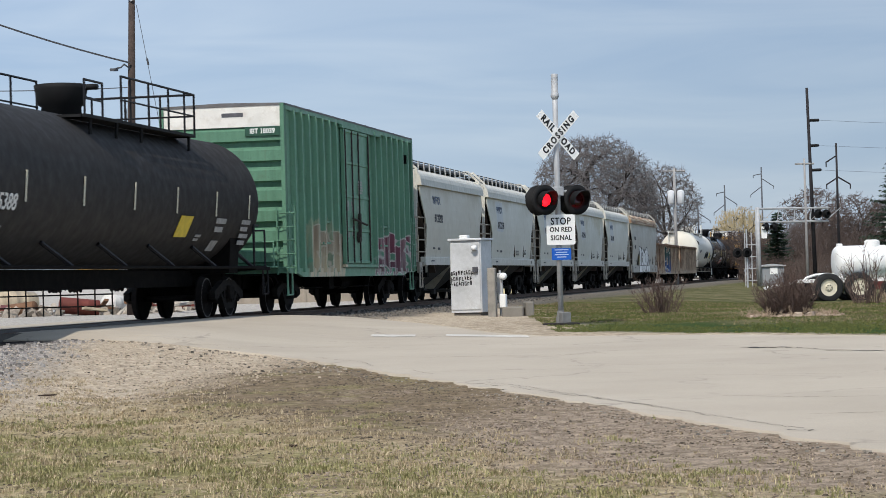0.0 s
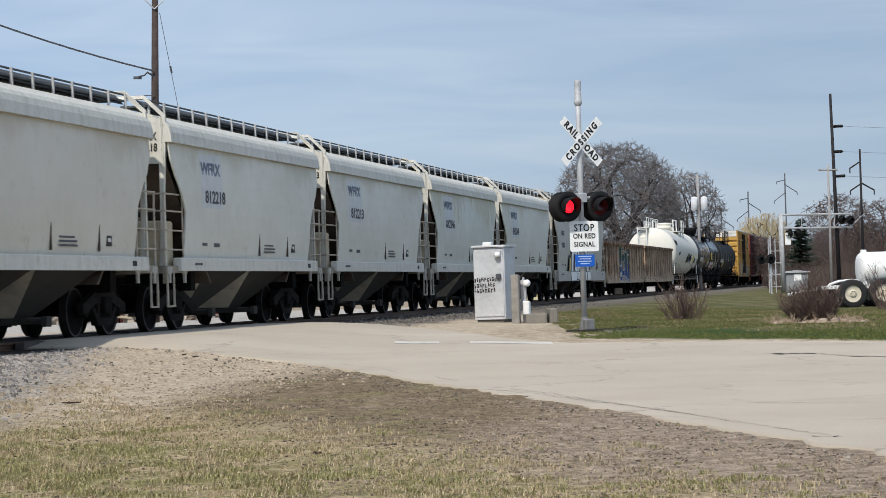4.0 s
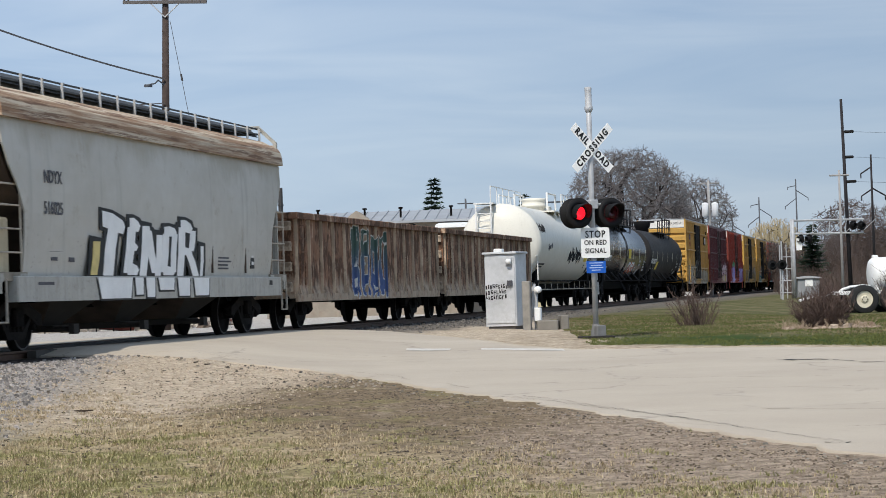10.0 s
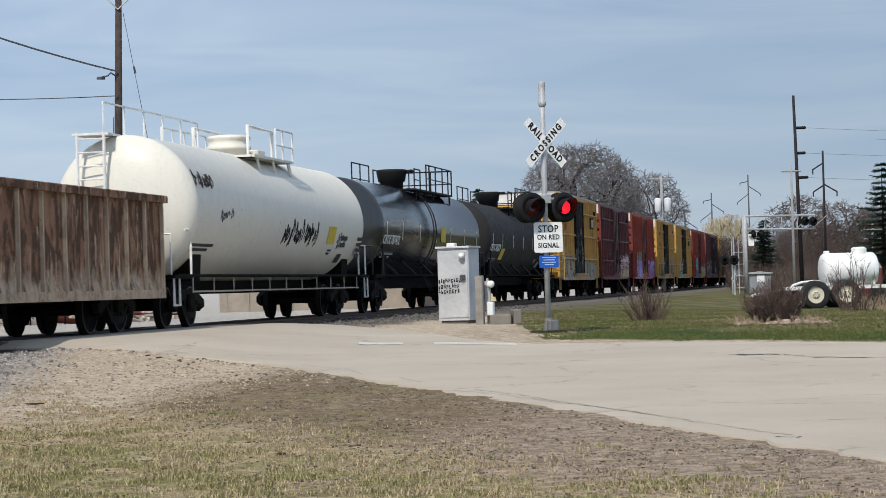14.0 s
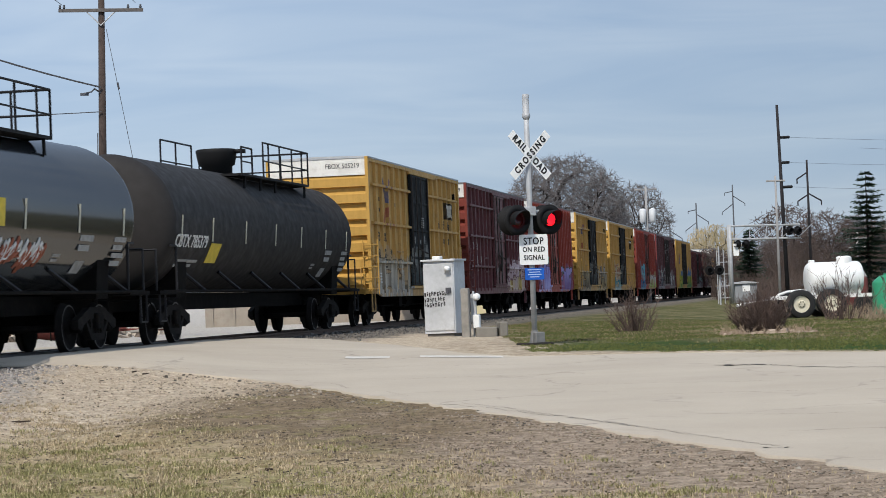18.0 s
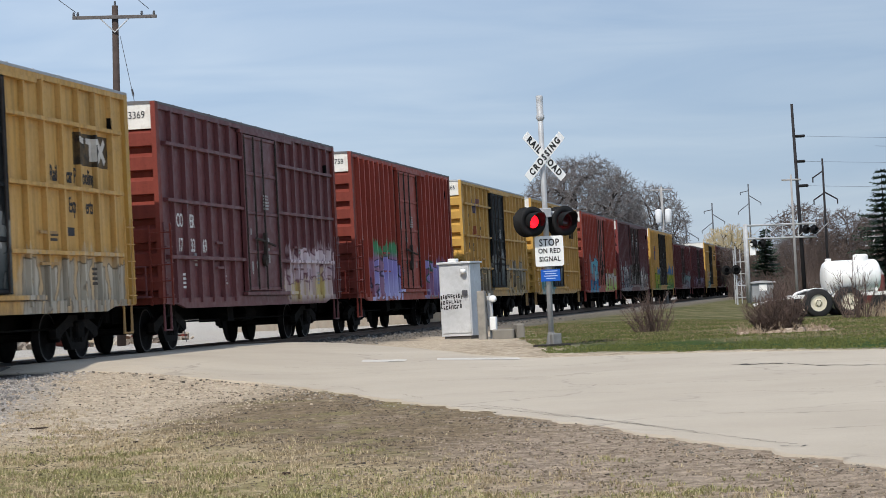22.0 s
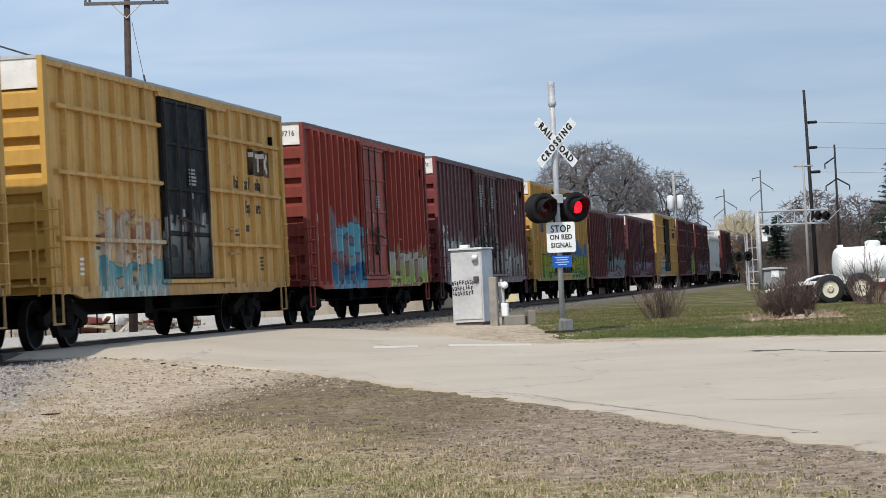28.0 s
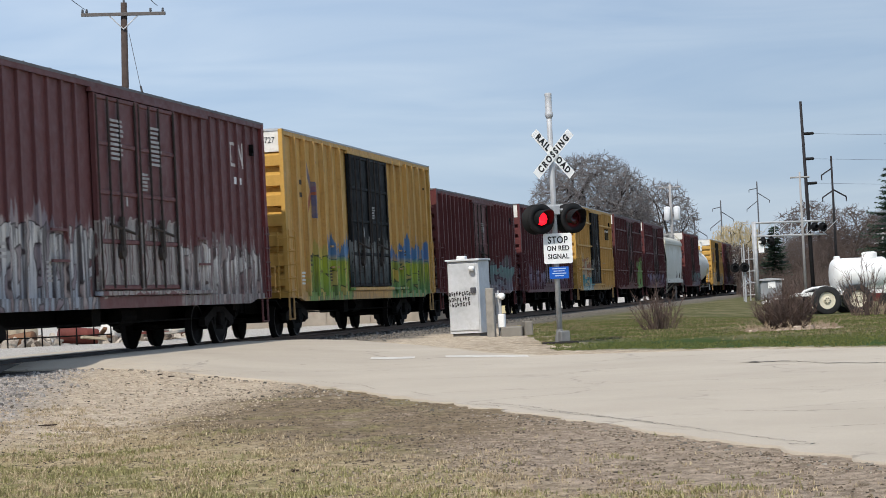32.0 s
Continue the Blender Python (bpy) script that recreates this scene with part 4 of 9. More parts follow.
GREEN_BLADE = island_mat("green_blades", (0.155, 0.15, 0.055), (0.43, 0.385, 0.18))
DRY_BLADE = island_mat("straw_blades", (0.27, 0.205, 0.12), (0.60, 0.49, 0.315))
grass("green_grass", "short patchy green grass in dry turf", GREEN_BLADE, 40000, (-4.6, 2.6, 13.8, 26), (0.012, 0.045), 11,
      lambda x, y, r: on_near_side(x, y) and off_track(x, y) > 4.2 and y + 1.2 * x < r.normal(17.0, 1.4) + 3.0 * (noise.noise((x * 0.8, y * 0.8, 3)) > 0.25) and clumped(x, y, 2, 1.7) > r.normal(0.05, 0.12), 1.5, 0.0042)
grass("dry_grass", "dry straw-coloured grass stubble on dirt", DRY_BLADE, 44000, (-6, 3.6, 13.8, 29), (0.010, 0.042), 12,
      lambda x, y, r: on_near_side(x, y) and off_track(x, y) > 4.8 and y + 2.0 * x < r.normal(19.4, 2.0) and clumped(x, y, 5, 1.6) > r.normal(0.08, 0.14), 1.6, 0.0040)
grass("lawn_grass", "mown green lawn beyond the road", island_mat("lawn_blades", (0.06, 0.088, 0.016), (0.17, 0.165, 0.045)), 70000, (2.0, 17, 34, 80), (0.008, 0.032), 13,
      lambda x, y, r: y + 0.8 * x > 43.4 + 0.5 * noise.noise((x, y, 1)) and off_track(x, y) > (6.4 if y < 58 else 5.0) + 0.8 * noise.noise((x * 0.7, y * 0.3, 2)) and noise.noise((x * 0.5, y * 0.35, 9)) + (0.25 if y + 0.8 * x < 47 else 0) > r.normal(0.0, 0.3), 0.6, 0.012)

grass("lawn_straw", "dry straw-coloured patches of stubble in the lawn", island_mat("lawn_straw_blades", (0.10, 0.09, 0.036), (0.32, 0.26, 0.14)), 26000, (2.0, 17, 38, 80), (0.010, 0.045), 14,
      lambda x, y, r: y + 0.8 * x > 49.0 + r.normal(0, 0.7) and off_track(x, y) > (6.0 if y < 58 else 4.6) and clumped(x, y, 4, 0.45) > r.normal(0.0, 0.2), 0.8, 0.012)


scatter("broken_clods", island_mat("broken_edge_clods", (0.06, 0.05, 0.04), (0.46, 0.39, 0.30)), "broken pavement lumps and clods at the gravel edge", 2600, (-7.0, -1.2, 30.5, 37.6), (0.012, 0.036), 17, 0.7,
        lambda x, y, r: on_near_side(x, y) and off_track(x, y) > 2.6 and float(np.interp(y, *NEAR_EDGE)) - x < abs(r.normal(0, 1.1)) and clumped(x, y, 9, 0.8) > r.normal(0.0, 0.2))


# dark litter: leaves, bark and clods lying on the verge
scatter("ground_litter", island_mat("dark_litter", (0.035, 0.026, 0.018), (0.16, 0.12, 0.08)), "dark leaf litter and clods on the verge", 10000, (-6, 4.2, 14, 34), (0.008, 0.024), 15, 0.35,
        lambda x, y, r: on_near_side(x, y) and off_track(x, y) > 3.6 and noise.noise((x * 1.2, y * 1.2, 8)) > -0.1, 5, "litter")
for i, (x, y, a, L) in enumerate(((-4.75, 26.3, 8, 0.22), (-1.38, 19.4, -30, 0.07), (-3.3, 24.0, 40, 0.06), (-4.6, 35.6, 40, 0.09), (-4.4, 35.4, 5, 0.1))):
    st = new("stick", Mesh().tube((-L / 2, 0, 0.01), (L / 2, 0.01, 0.015), 0.014, 0.008, k=6).data("stick", plain("dark_stick_bark", (0.05, 0.035, 0.025), 0.9, 0, 0.3, 9, 0.3) if i == 0 else bpy.data.materials["dark_stick_bark"]))
    st.matrix_world = pose(x, y, ground_z(x, y) + 0.008, 0, 0, a)
    tagged(st, "short dark stick lying on the gravel verge", "stick", "sticks on the verge")


# ---- rolling stock ----
def wheelset_mesh():
    q = Mesh()
    q.lathe([(-0.80, 0.07), (0.80, 0.07)], "x", 10)
    for sgn in (-1, 1):
        prof = [(0.66, 0.12), (0.675, 0.36), (0.67, 0.485), (0.705, 0.485), (0.71, 0.458), (0.815, 0.45), (0.815, 0.40), (0.775, 0.37), (0.765, 0.14), (0.84, 0.11)]
        q.lathe([(sgn * a, r) for a, r in prof], "x", 28)
        # bearing cap with three bolts
        q.lathe([(sgn * 0.84, 0.11), (sgn * 1.03, 0.11), (sgn * 1.05, 0.08)], "x", 12)
        for i in range(3):
            a = i * 2.094
            q.tube((sgn * 1.04, 0.06 * math.cos(a), 0.06 * math.sin(a)), (sgn * 1.075, 0.06 * math.cos(a), 0.06 * math.sin(a)), 0.018, k=5)
        # worn bright edge of the rim
        q.lathe([(sgn * 0.8155, 0.447), (sgn * 0.8155, 0.415)], "x", 28, mi=1, caps=False)
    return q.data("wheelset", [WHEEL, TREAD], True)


def side_frame_mesh():
    q = Mesh()
    x0, x1 = 0.93, 1.07
    top = [(-1.12, 0.60), (-0.75, 0.72), (-0.42, 0.84), (0.42, 0.84), (0.75, 0.72), (1.12, 0.60), (1.12, 0.44), (0.95, 0.40), (0.72, 0.52), (0.42, 0.62), (-0.42, 0.62), (-0.72, 0.52), (-0.95, 0.40), (-1.12, 0.44)]
    q.prism(top, x0, x1, "x")
    q.prism([(-0.62, 0.50), (-0.36, 0.20), (0.36, 0.20), (0.62, 0.50), (0.62, 0.58), (0.28, 0.33), (-0.28, 0.33), (-0.62, 0.58)], x0, x1, "x")
    for y in (-0.36, 0.27):
        q.box(x0 + 0.01, x1 - 0.01, y, y + 0.09, 0.3, 0.64)
    for y in (-0.17, 0.0, 0.17):
        q.lathe([(0.31 + 0.04 * i, 0.07 if i % 2 else 0.055) for i in range(9)], "z", 8, centre=(1.0, y, 0.0))
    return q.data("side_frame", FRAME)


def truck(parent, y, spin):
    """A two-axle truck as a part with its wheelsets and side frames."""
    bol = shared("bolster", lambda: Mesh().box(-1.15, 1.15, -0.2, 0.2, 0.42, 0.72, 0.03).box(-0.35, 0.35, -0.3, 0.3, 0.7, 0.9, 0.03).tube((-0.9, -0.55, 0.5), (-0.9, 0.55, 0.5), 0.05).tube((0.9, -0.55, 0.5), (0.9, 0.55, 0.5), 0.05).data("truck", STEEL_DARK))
    t = part("truck", bol, parent, "grimy black cast-steel truck", pose(0, y, 0))
    fr = shared("side_frame", side_frame_mesh)
    part("side_frame", fr, t)
    part("side_frame", fr, t, at=pose(0, 0, 0, 0, 0, 180))
    ws = shared("wheelset", wheelset_mesh)
    for dy in (-0.89, 0.89):
        spin.append(part("wheelset", ws, t, at=pose(0, dy, 0.457)))
    return t


def coupler_mesh():
    q = Mesh()
    q.box(-0.09, 0.09, -0.95, 0.3, 0.76, 0.94, 0.02)
    q.prism([(-0.16, -0.95), (-0.2, -1.15), (-0.02, -1.22), (0.02, -1.1), (0.16, -1.16), (0.2, -0.98)], 0.70, 1.0, "z")
    q.box(-0.32, 0.32, -0.02, 0.25, 0.66, 1.08, 0.02)
    # air hose and cut lever
    q.path([(0.28, -0.1, 0.8), (0.32, -0.45, 0.6), (0.24, -0.8, 0.42), (0.1, -1.0, 0.5)], 0.028, 6)
    q.path([(0.2, -0.35, 0.98), (1.3, -0.3, 0.92), (1.4, -0.2, 0.7)], 0.014, 5)
    return q.data("coupler", STEEL_DARK)


def couplers(parent, half):
    me = shared("coupler", coupler_mesh)
    part("coupler", me, parent, at=pose(0, -half, 0))
    part("coupler", me, parent, at=pose(0, half, 0, 0, 0, 180))


def ladder_mesh(mat_, w, z0, z1, n, key):
    def make():
        q = Mesh()
        for y in (0, w):
            q.box(-0.015, 0.015, y - 0.018, y + 0.018, z0, z1)
        for i in range(n):
            z = z0 + (z1 - z0) * (i + 0.5) / n
            q.tube((0.035, 0, z), (0.035, w, z), 0.013, k=5)
            q.tube((-0.02, 0, z), (0.035, 0, z), 0.012, k=4)
        return q.data("ladder", mat_)
    return shared(("ladder", key, w, z0, z1, n, mat_.name), make)


def bars(parent, x, y, z, rows, width, height, gap, mat_, name="stencil_line", label="small unreadable stencil line", turned=True):
    """Unreadable small print as plain bars on a side, each line a part."""
    rnd = random.Random(rows * 31 + int(y * 10))
    for i in range(rows):
        w = width * rnd.uniform(0.6, 1.0)
        zz = z - i * (height + gap)
        q = Mesh()
        if turned:
            q.box(x - 0.002, x + 0.004, y, y + w, zz - height, zz)
        else:
            q.box(y, y + w, x - 0.004, x + 0.002, zz - height, zz)
        part(name, q.data(name, mat_), parent, label)


SPIN = []      # wheelsets
CARS = []      # (thing, place of its middle along the train)


def car(label, category, u0, u1):
    t = thing("freight_car", label, category, group="cars of the freight train")
    CARS.append((t, (u0 + u1) / 2))
    return t, (u1 - u0) / 2


def car_end(t, half, top, cap, col, capcol, white):
    """Pressed steel ends with horizontal ribs; the upper band may be white."""
    w = 1.50
    zs = np.linspace(1.12, cap - 0.06, 8)

    def ribs():
        pr = []
        for a, b in zip(zs, zs[1:]):
            h = b - a
            pr += [(0.10, a + h * 0.02), (0.10, a + h * 0.24), (-0.03, a + h * 0.30), (-0.03, a + h * 0.82), (0.10, a + h)]
        return Mesh().prism([(0.16, zs[-1]), (0.16, zs[0])] + pr, -w, w, "x").data("end_wall", col)
    key = (col.name, capcol.name, top, cap)
    band = shared(("band", key), lambda: Mesh().box(-w, w, 0.0, 0.16, zs[-1], top - 0.06).data("end_band", capcol))
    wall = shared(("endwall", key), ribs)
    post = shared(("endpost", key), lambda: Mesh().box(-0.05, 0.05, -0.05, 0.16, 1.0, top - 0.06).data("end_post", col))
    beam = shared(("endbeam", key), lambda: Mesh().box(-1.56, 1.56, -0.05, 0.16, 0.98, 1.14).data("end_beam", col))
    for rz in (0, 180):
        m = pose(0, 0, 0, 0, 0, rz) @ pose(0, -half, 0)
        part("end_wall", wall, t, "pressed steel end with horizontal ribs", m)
        part("end_band", band, t, "white upper end band" if white else "", m)
        part("end_beam", beam, t, "", m)
        for xx in (-1.53, 1.53):
            part("end_post", post, t, "", m @ pose(xx, 0, 0))


def boxcar(u0, u1, top, label, paint, style="ribs", door_mat=None, door="single", white=True, number="", cap=None, end_paint=None, posts=None, roof_mat=None, side_words=(), logo=None, door_at=0.0, depth=None, rails_z=(4.3, 3.13, 1.95)):
    t, half = car(label, "boxcar", u0, u1)
    spin = []
    door_mat = door_mat or paint
    end_paint = end_paint or paint
    cap = cap or top - 0.55
    key = paint.name
    dw = 1.55 if door == "single" else 2.45
    if door == "wide":
        dw = 1.6
    d0, d1 = door_at - dw, door_at + dw
    x = 1.50
    # shell
    part("body", shared(("shell", key, round(half, 2), top), lambda: Mesh().box(-x, x, -half + 0.12, half - 0.12, 1.10, top - 0.10).data("body", paint)), t)
    sill = shared(("sill", key, round(half, 2)), lambda: Mesh().prism([(-half + 0.05, 1.10), (-half + 0.05, 0.98), (-half + 1.1, 0.97), (-half + 1.6, 0.88), (half - 1.6, 0.88), (half - 1.1, 0.97), (half - 0.05, 0.98), (half - 0.05, 1.10)], x - 0.02, x + 0.055, "x").data("side_sill", paint))
    eave = shared(("eave", key, round(half, 2), top), lambda: Mesh().box(x - 0.02, x + 0.075, -half + 0.02, half - 0.02, top - 0.20, top - 0.07).data("eave", paint))
    corner = shared(("corner", key, top), lambda: Mesh().box(x - 0.02, x + 0.07, -0.07, 0.07, 1.0, top - 0.07).data("corner_post", paint))
    for rz in (0, 180):
        part("side_sill", sill, t, at=pose(0, 0, 0, 0, 0, rz))
        part("eave", eave, t, at=pose(0, 0, 0, 0, 0, rz))
        for yy in (-half + 0.07, half - 0.07):
            part("corner_post", corner, t, at=pose(0, yy, 0, 0, 0, rz))
    # roof: shallow ridge with seam caps

    def roof_make():
        q = Mesh()
        q.prism([(-1.58, top - 0.10), (1.58, top - 0.10), (1.58, top - 0.05), (0, top - 0.01), (-1.58, top - 0.05)], -half - 0.02, half + 0.02, "y")
        k = int(half * 2 / 1.22)
        for i in range(1, k):
            y = -half + i * 2 * half / k
            q.prism([(-1.57, top - 0.06), (1.57, top - 0.06), (1.57, top - 0.035), (0, top + 0.005), (-1.57, top - 0.035)], y - 0.035, y + 0.035, "y")
        return q.data("roof", roof_mat or GALV)
    part("roof", shared(("roof", round(half, 2), top, (roof_mat or GALV).name), roof_make), t, "weathered galvanised roof")
    capm = WHITE_CAP if white else end_paint
    car_end(t, half, top, cap, end_paint, capm, white)
    # side posts, each a part
    post_h = (1.0, top - 0.19)
    depth = depth or (0.10 if style == "grid" else 0.13)
    pw = 0.045 if style == "grid" else 0.055
    def post_at(yy):
        return Mesh().prism([(x - 0.01, yy - pw), (x - 0.01, yy + pw), (x + depth, yy + pw * 0.8), (x + depth, yy - pw * 0.8)], post_h[0], post_h[1], "z").data("side_post", paint)
    post_me = shared(("post", key, top, style), lambda: post_at(0.0))
    n = posts or (7 if style == "grid" else 9)
    spans = ((-half + 0.08, d0 - 0.05), (d1 + 0.05, half - 0.08))
    for a, b in spans:
        for i in range(1, n):
            yy = a + (b - a) * i / n
            part("side_post", post_at(yy), t)
            part("side_post", post_me, t, at=pose(0, yy, 0, 0, 0, 180))
        if style == "grid":
            for z in rails_z:
                rm = shared(("rail", key, round(a, 2), round(b, 2), z), lambda: Mesh().prism([(x - 0.01, z - 0.05), (x + depth + 0.015, z - 0.035), (x + depth + 0.015, z + 0.035), (x - 0.01, z + 0.05)], a + 0.4 * (a < 0), b - 0.4 * (a > 0), "y").data("side_rail", paint))
                part("side_rail", rm, t)
    # doors
    leaves = ((d0, d1),) if door != "double" else ((d0, (d0 + d1) / 2), ((d0 + d1) / 2, d1))
    for a, b in leaves:
        zb, zt, c = 1.22, top - 0.30, (a + b) / 2
        w = b - a
        dk = (door_mat.name, round(w, 2), top)
        dr = part("door", shared(("door", dk), lambda: Mesh().box(x + 0.03, x + 0.085, -w / 2, w / 2, zb, zt).data("door", door_mat)), t, "ribbed steel plug door", pose(0, c, 0))
        stile = shared(("stile", dk), lambda: Mesh().box(x + 0.08, x + 0.125, -0.04, 0.04, zb, zt).data("door_stile", door_mat))
        bar = shared(("dbar", dk), lambda: Mesh().prism([(x + 0.08, -0.05), (x + 0.12, -0.03), (x + 0.12, 0.03), (x + 0.08, 0.05)], -w / 2, w / 2, "y").data("door_bar", door_mat))
        rod = shared(("rod", dk), lambda: Mesh().tube((x + 0.13, 0, zb + 0.03), (x + 0.13, 0, zt - 0.03), 0.026).data("lock_rod", HARDWARE))
        for yy in (-w / 2 + 0.04, w / 2 - 0.04):
            part("door_stile", stile, dr, at=pose(0, yy, 0))
        for k in range(5):
            part("door_bar", bar, dr, at=pose(0, 0, min(zt - 0.05, max(zb + 0.05, zb + (zt - zb) * k / 4))))
        for f_ in (-0.46, -0.2, 0.05, 0.45):
            part("lock_rod", rod, dr, at=pose(0, w * f_, 0))
        part("lock_gear", shared(("gear", dk), lambda: Mesh().lathe([(x + 0.10, 0.15), (x + 0.18, 0.15), (x + 0.18, 0.10)], "x", 12, centre=(0, 0, 1.95)).data("lock_gear", HARDWARE)), dr)
        part("lock_handle", shared(("handle", dk), lambda: Mesh().box(x + 0.13, x + 0.20, -0.07, 0.05, 1.95, 2.6).tube((x + 0.17, -w * 0.28, 2.45), (x + 0.17, w * 0.28, 2.3), 0.03).data("lock_handle", HARDWARE)), dr)
    for nm, za, zb, dx in (("door_track", 1.12, 1.2, 0.13), ("door_hanger", top - 0.29, top - 0.21, 0.12)):
        part(nm, shared((nm, key, dw, door_at, round(half, 2), top), lambda: Mesh().box(x + 0.02, x + dx, d0 - 0.1, min(half - 0.2, d1 + dw), za, zb).data(nm, paint)), t)
    # ladders, steps, brake wheel
    lm = ladder_mesh(paint, 0.45, 1.0, 2.65, 5, "box")
    part("ladder", lm, t, at=pose(x + 0.09, -half + 0.12, 0))
    part("ladder", lm, t, at=pose(x + 0.12, half - 0.57, 0))
    part("ladder", ladder_mesh(end_paint, 0.45, 0.95, 2.6, 5, "boxend"), t, at=pose(1.35, -half - 0.09, 0, 0, 0, -90) @ pose(0, -0.0, 0))
    stm = shared(("stirrup", key), lambda: Mesh().path([(1.53, 0, 1.0), (1.53, 0, 0.45), (1.53, 0.45, 0.45), (1.53, 0.45, 1.0)], 0.022, 5).data("stirrup", paint))
    part("stirrup", stm, t, at=pose(0, -half + 0.12, 0))
    part("stirrup", stm, t, at=pose(0, half - 0.57, 0))
    part("crossover_platform", shared(("plat", key, round(half, 2)), lambda: Mesh().box(-1.35, 1.35, -half - 0.30, -half + 0.02, 1.12, 1.16).path([(-1.3, -half - 0.28, 1.16), (-1.3, -half - 0.28, 1.75), (1.3, -half - 0.28, 1.75), (1.3, -half - 0.28, 1.16)], 0.018, 5).data("crossover_platform", paint)), t)
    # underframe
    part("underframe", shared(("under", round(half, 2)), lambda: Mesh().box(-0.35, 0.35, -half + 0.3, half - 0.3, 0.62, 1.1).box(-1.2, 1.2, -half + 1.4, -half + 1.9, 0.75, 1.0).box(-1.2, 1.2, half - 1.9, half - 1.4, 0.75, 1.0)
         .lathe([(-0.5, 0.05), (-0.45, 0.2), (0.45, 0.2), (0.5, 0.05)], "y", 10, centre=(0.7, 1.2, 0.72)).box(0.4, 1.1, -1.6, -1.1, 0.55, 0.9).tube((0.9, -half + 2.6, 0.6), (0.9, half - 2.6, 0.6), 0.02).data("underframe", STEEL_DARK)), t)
    inset = 1.95 if half < 8.5 else 2.6
    truck(t, -half + inset, spin)
    truck(t, half - inset, spin)
    couplers(t, half)
    for yy in (d0 - 1.9, d1 + 1.9):
        for zz_ in (1.75, 2.3):
            part("grab_bar", shared(("gbar", key), lambda: Mesh().box(x + 0.05, x + 0.09, -0.42, 0.42, -0.025, 0.025).data("grab_bar", paint)), t, at=pose(0, yy, zz_))
    part("lift_hook", shared(("hook", key), lambda: Mesh().box(x, x + 0.10, -0.03, 0.03, -0.13, 0.13).box(x + 0.06, x + 0.10, -0.13, -0.03, -0.13, -0.07).data("lift_hook", STEEL_DARK)), t, "dark cast bracket near the eave", pose(0, half - 1.0, top - 0.75))
    if number:
        words(number, 0.21, BLACK_PAINT if white else WHITE_PAINT, t, facing_front(1.44 - 0.06 * len(number), -half - 0.006, top - 0.33), "number", "stencilled car number", 0.86)
    pitch = (spans[0][1] - spans[0][0]) / n
    for row, z, size, mt in side_words:
        for i, txt in row:
            words(txt, size, mt, t, facing_side(x + 0.005, spans[0][0] + pitch * (i + 0.66), z), "lettering", "", 0.78 if style == "grid" else 0.6, offset=0.006)
    bars(t, x + 0.004, -half + 1.6, 1.62, 4, 0.42, 0.05, 0.04, WHITE_PAINT)
    bars(t, x + 0.130 if door != "none" else x, d0 + dw * 1.05, 3.5, 5, 0.5, 0.045, 0.03, DULL_WHITE, "door_stencil")
    dim = DULL_INK if paint.name.startswith("yellow") else DULL_WHITE
    for y, z, rows, w, h in ((-half + 2.5, 2.05, 3, 0.3, 0.06), (-half + 4.6, 1.75, 5, 0.4, 0.045), (half - 2.2, 1.7, 4, 0.35, 0.05), (half - 4.3, 2.3, 2, 0.5, 0.05)):
        bars(t, x + 0.004, y, z, rows, w, h, h * 0.8, dim)
    q = Mesh().box(x, x + 0.012, -half + 0.95, -half + 1.25, 1.2, 1.5)
    part("placard", q.data("placard", YELLOW_PLACARD if half * 10 % 2 > 1 else DULL_WHITE), t, "small square route placard")
    if logo:
        logo(t, x, half, top)
    rnd_ = random.Random(int(u0))
    for _ in range(7):
        yy, zz_ = rnd_.uniform(d0 + 0.15, d1 - 0.25), rnd_.uniform(1.6, 3.1)
        q = Mesh().box(x + 0.086, x + 0.092, yy, yy + rnd_.uniform(0.05, 0.14), zz_, zz_ + rnd_.uniform(0.08, 0.3))
        part("paper_tag", q.data("paper_tag", DULL_WHITE), t, "torn pale paper tag")
    SPIN.append((CARS[-1], spin))
    return t


def emblem_cross(t, x, half, top):
    """Small faded print to both sides of the painted cross."""
    bars(t, x + 0.004, -half + 1.72, 3.95, 2, 0.36, 0.12, 0.2, DULL_INK)
    bars(t, x + 0.004, -half + 3.95, 3.85, 2, 0.36, 0.12, 0.2, DULL_INK)


def emblem_block(t, x, half, top):
    """Black lettering, broken over the panels, below the painted block emblem."""
    pitch = (half - 1.68) / 7
    for row, z in (((2, "Rail"), (3, "car P"), (4, "ooling")), 3.36), (((3, "Exp"), (4, "erts")), 2.82):
        for i, txt in row:
            words(txt, 0.40, BLACK_PAINT, t, facing_side(x + 0.005, 1.6 + pitch * (i + 0.66), z), "lettering", "", 0.62, offset=0.006)
    bars(t, x + 0.004, 1.6 + pitch * 3.3, 2.42, 1, 0.5, 0.15, 0.1, BLACK_PAINT)


def emblem_pair(t, x, half, top):
    emblem_cross(t, x, half, top)
    emblem_block(t, x, half, top)


def emblem_worm(t, x, half, top):
    """Print below the pale painted emblem, and blocks of print on both doors."""
    bars(t, x + 0.004, half - 2.4, 3.75, 1, 0.9, 0.16, 0.1, WHITE_PAINT)
    for yy in (-1.6, 0.75):
        bars(t, x + 0.130, yy, 4.45, 9, 0.75, 0.05, 0.04, DULL_WHITE, "door_stencil")


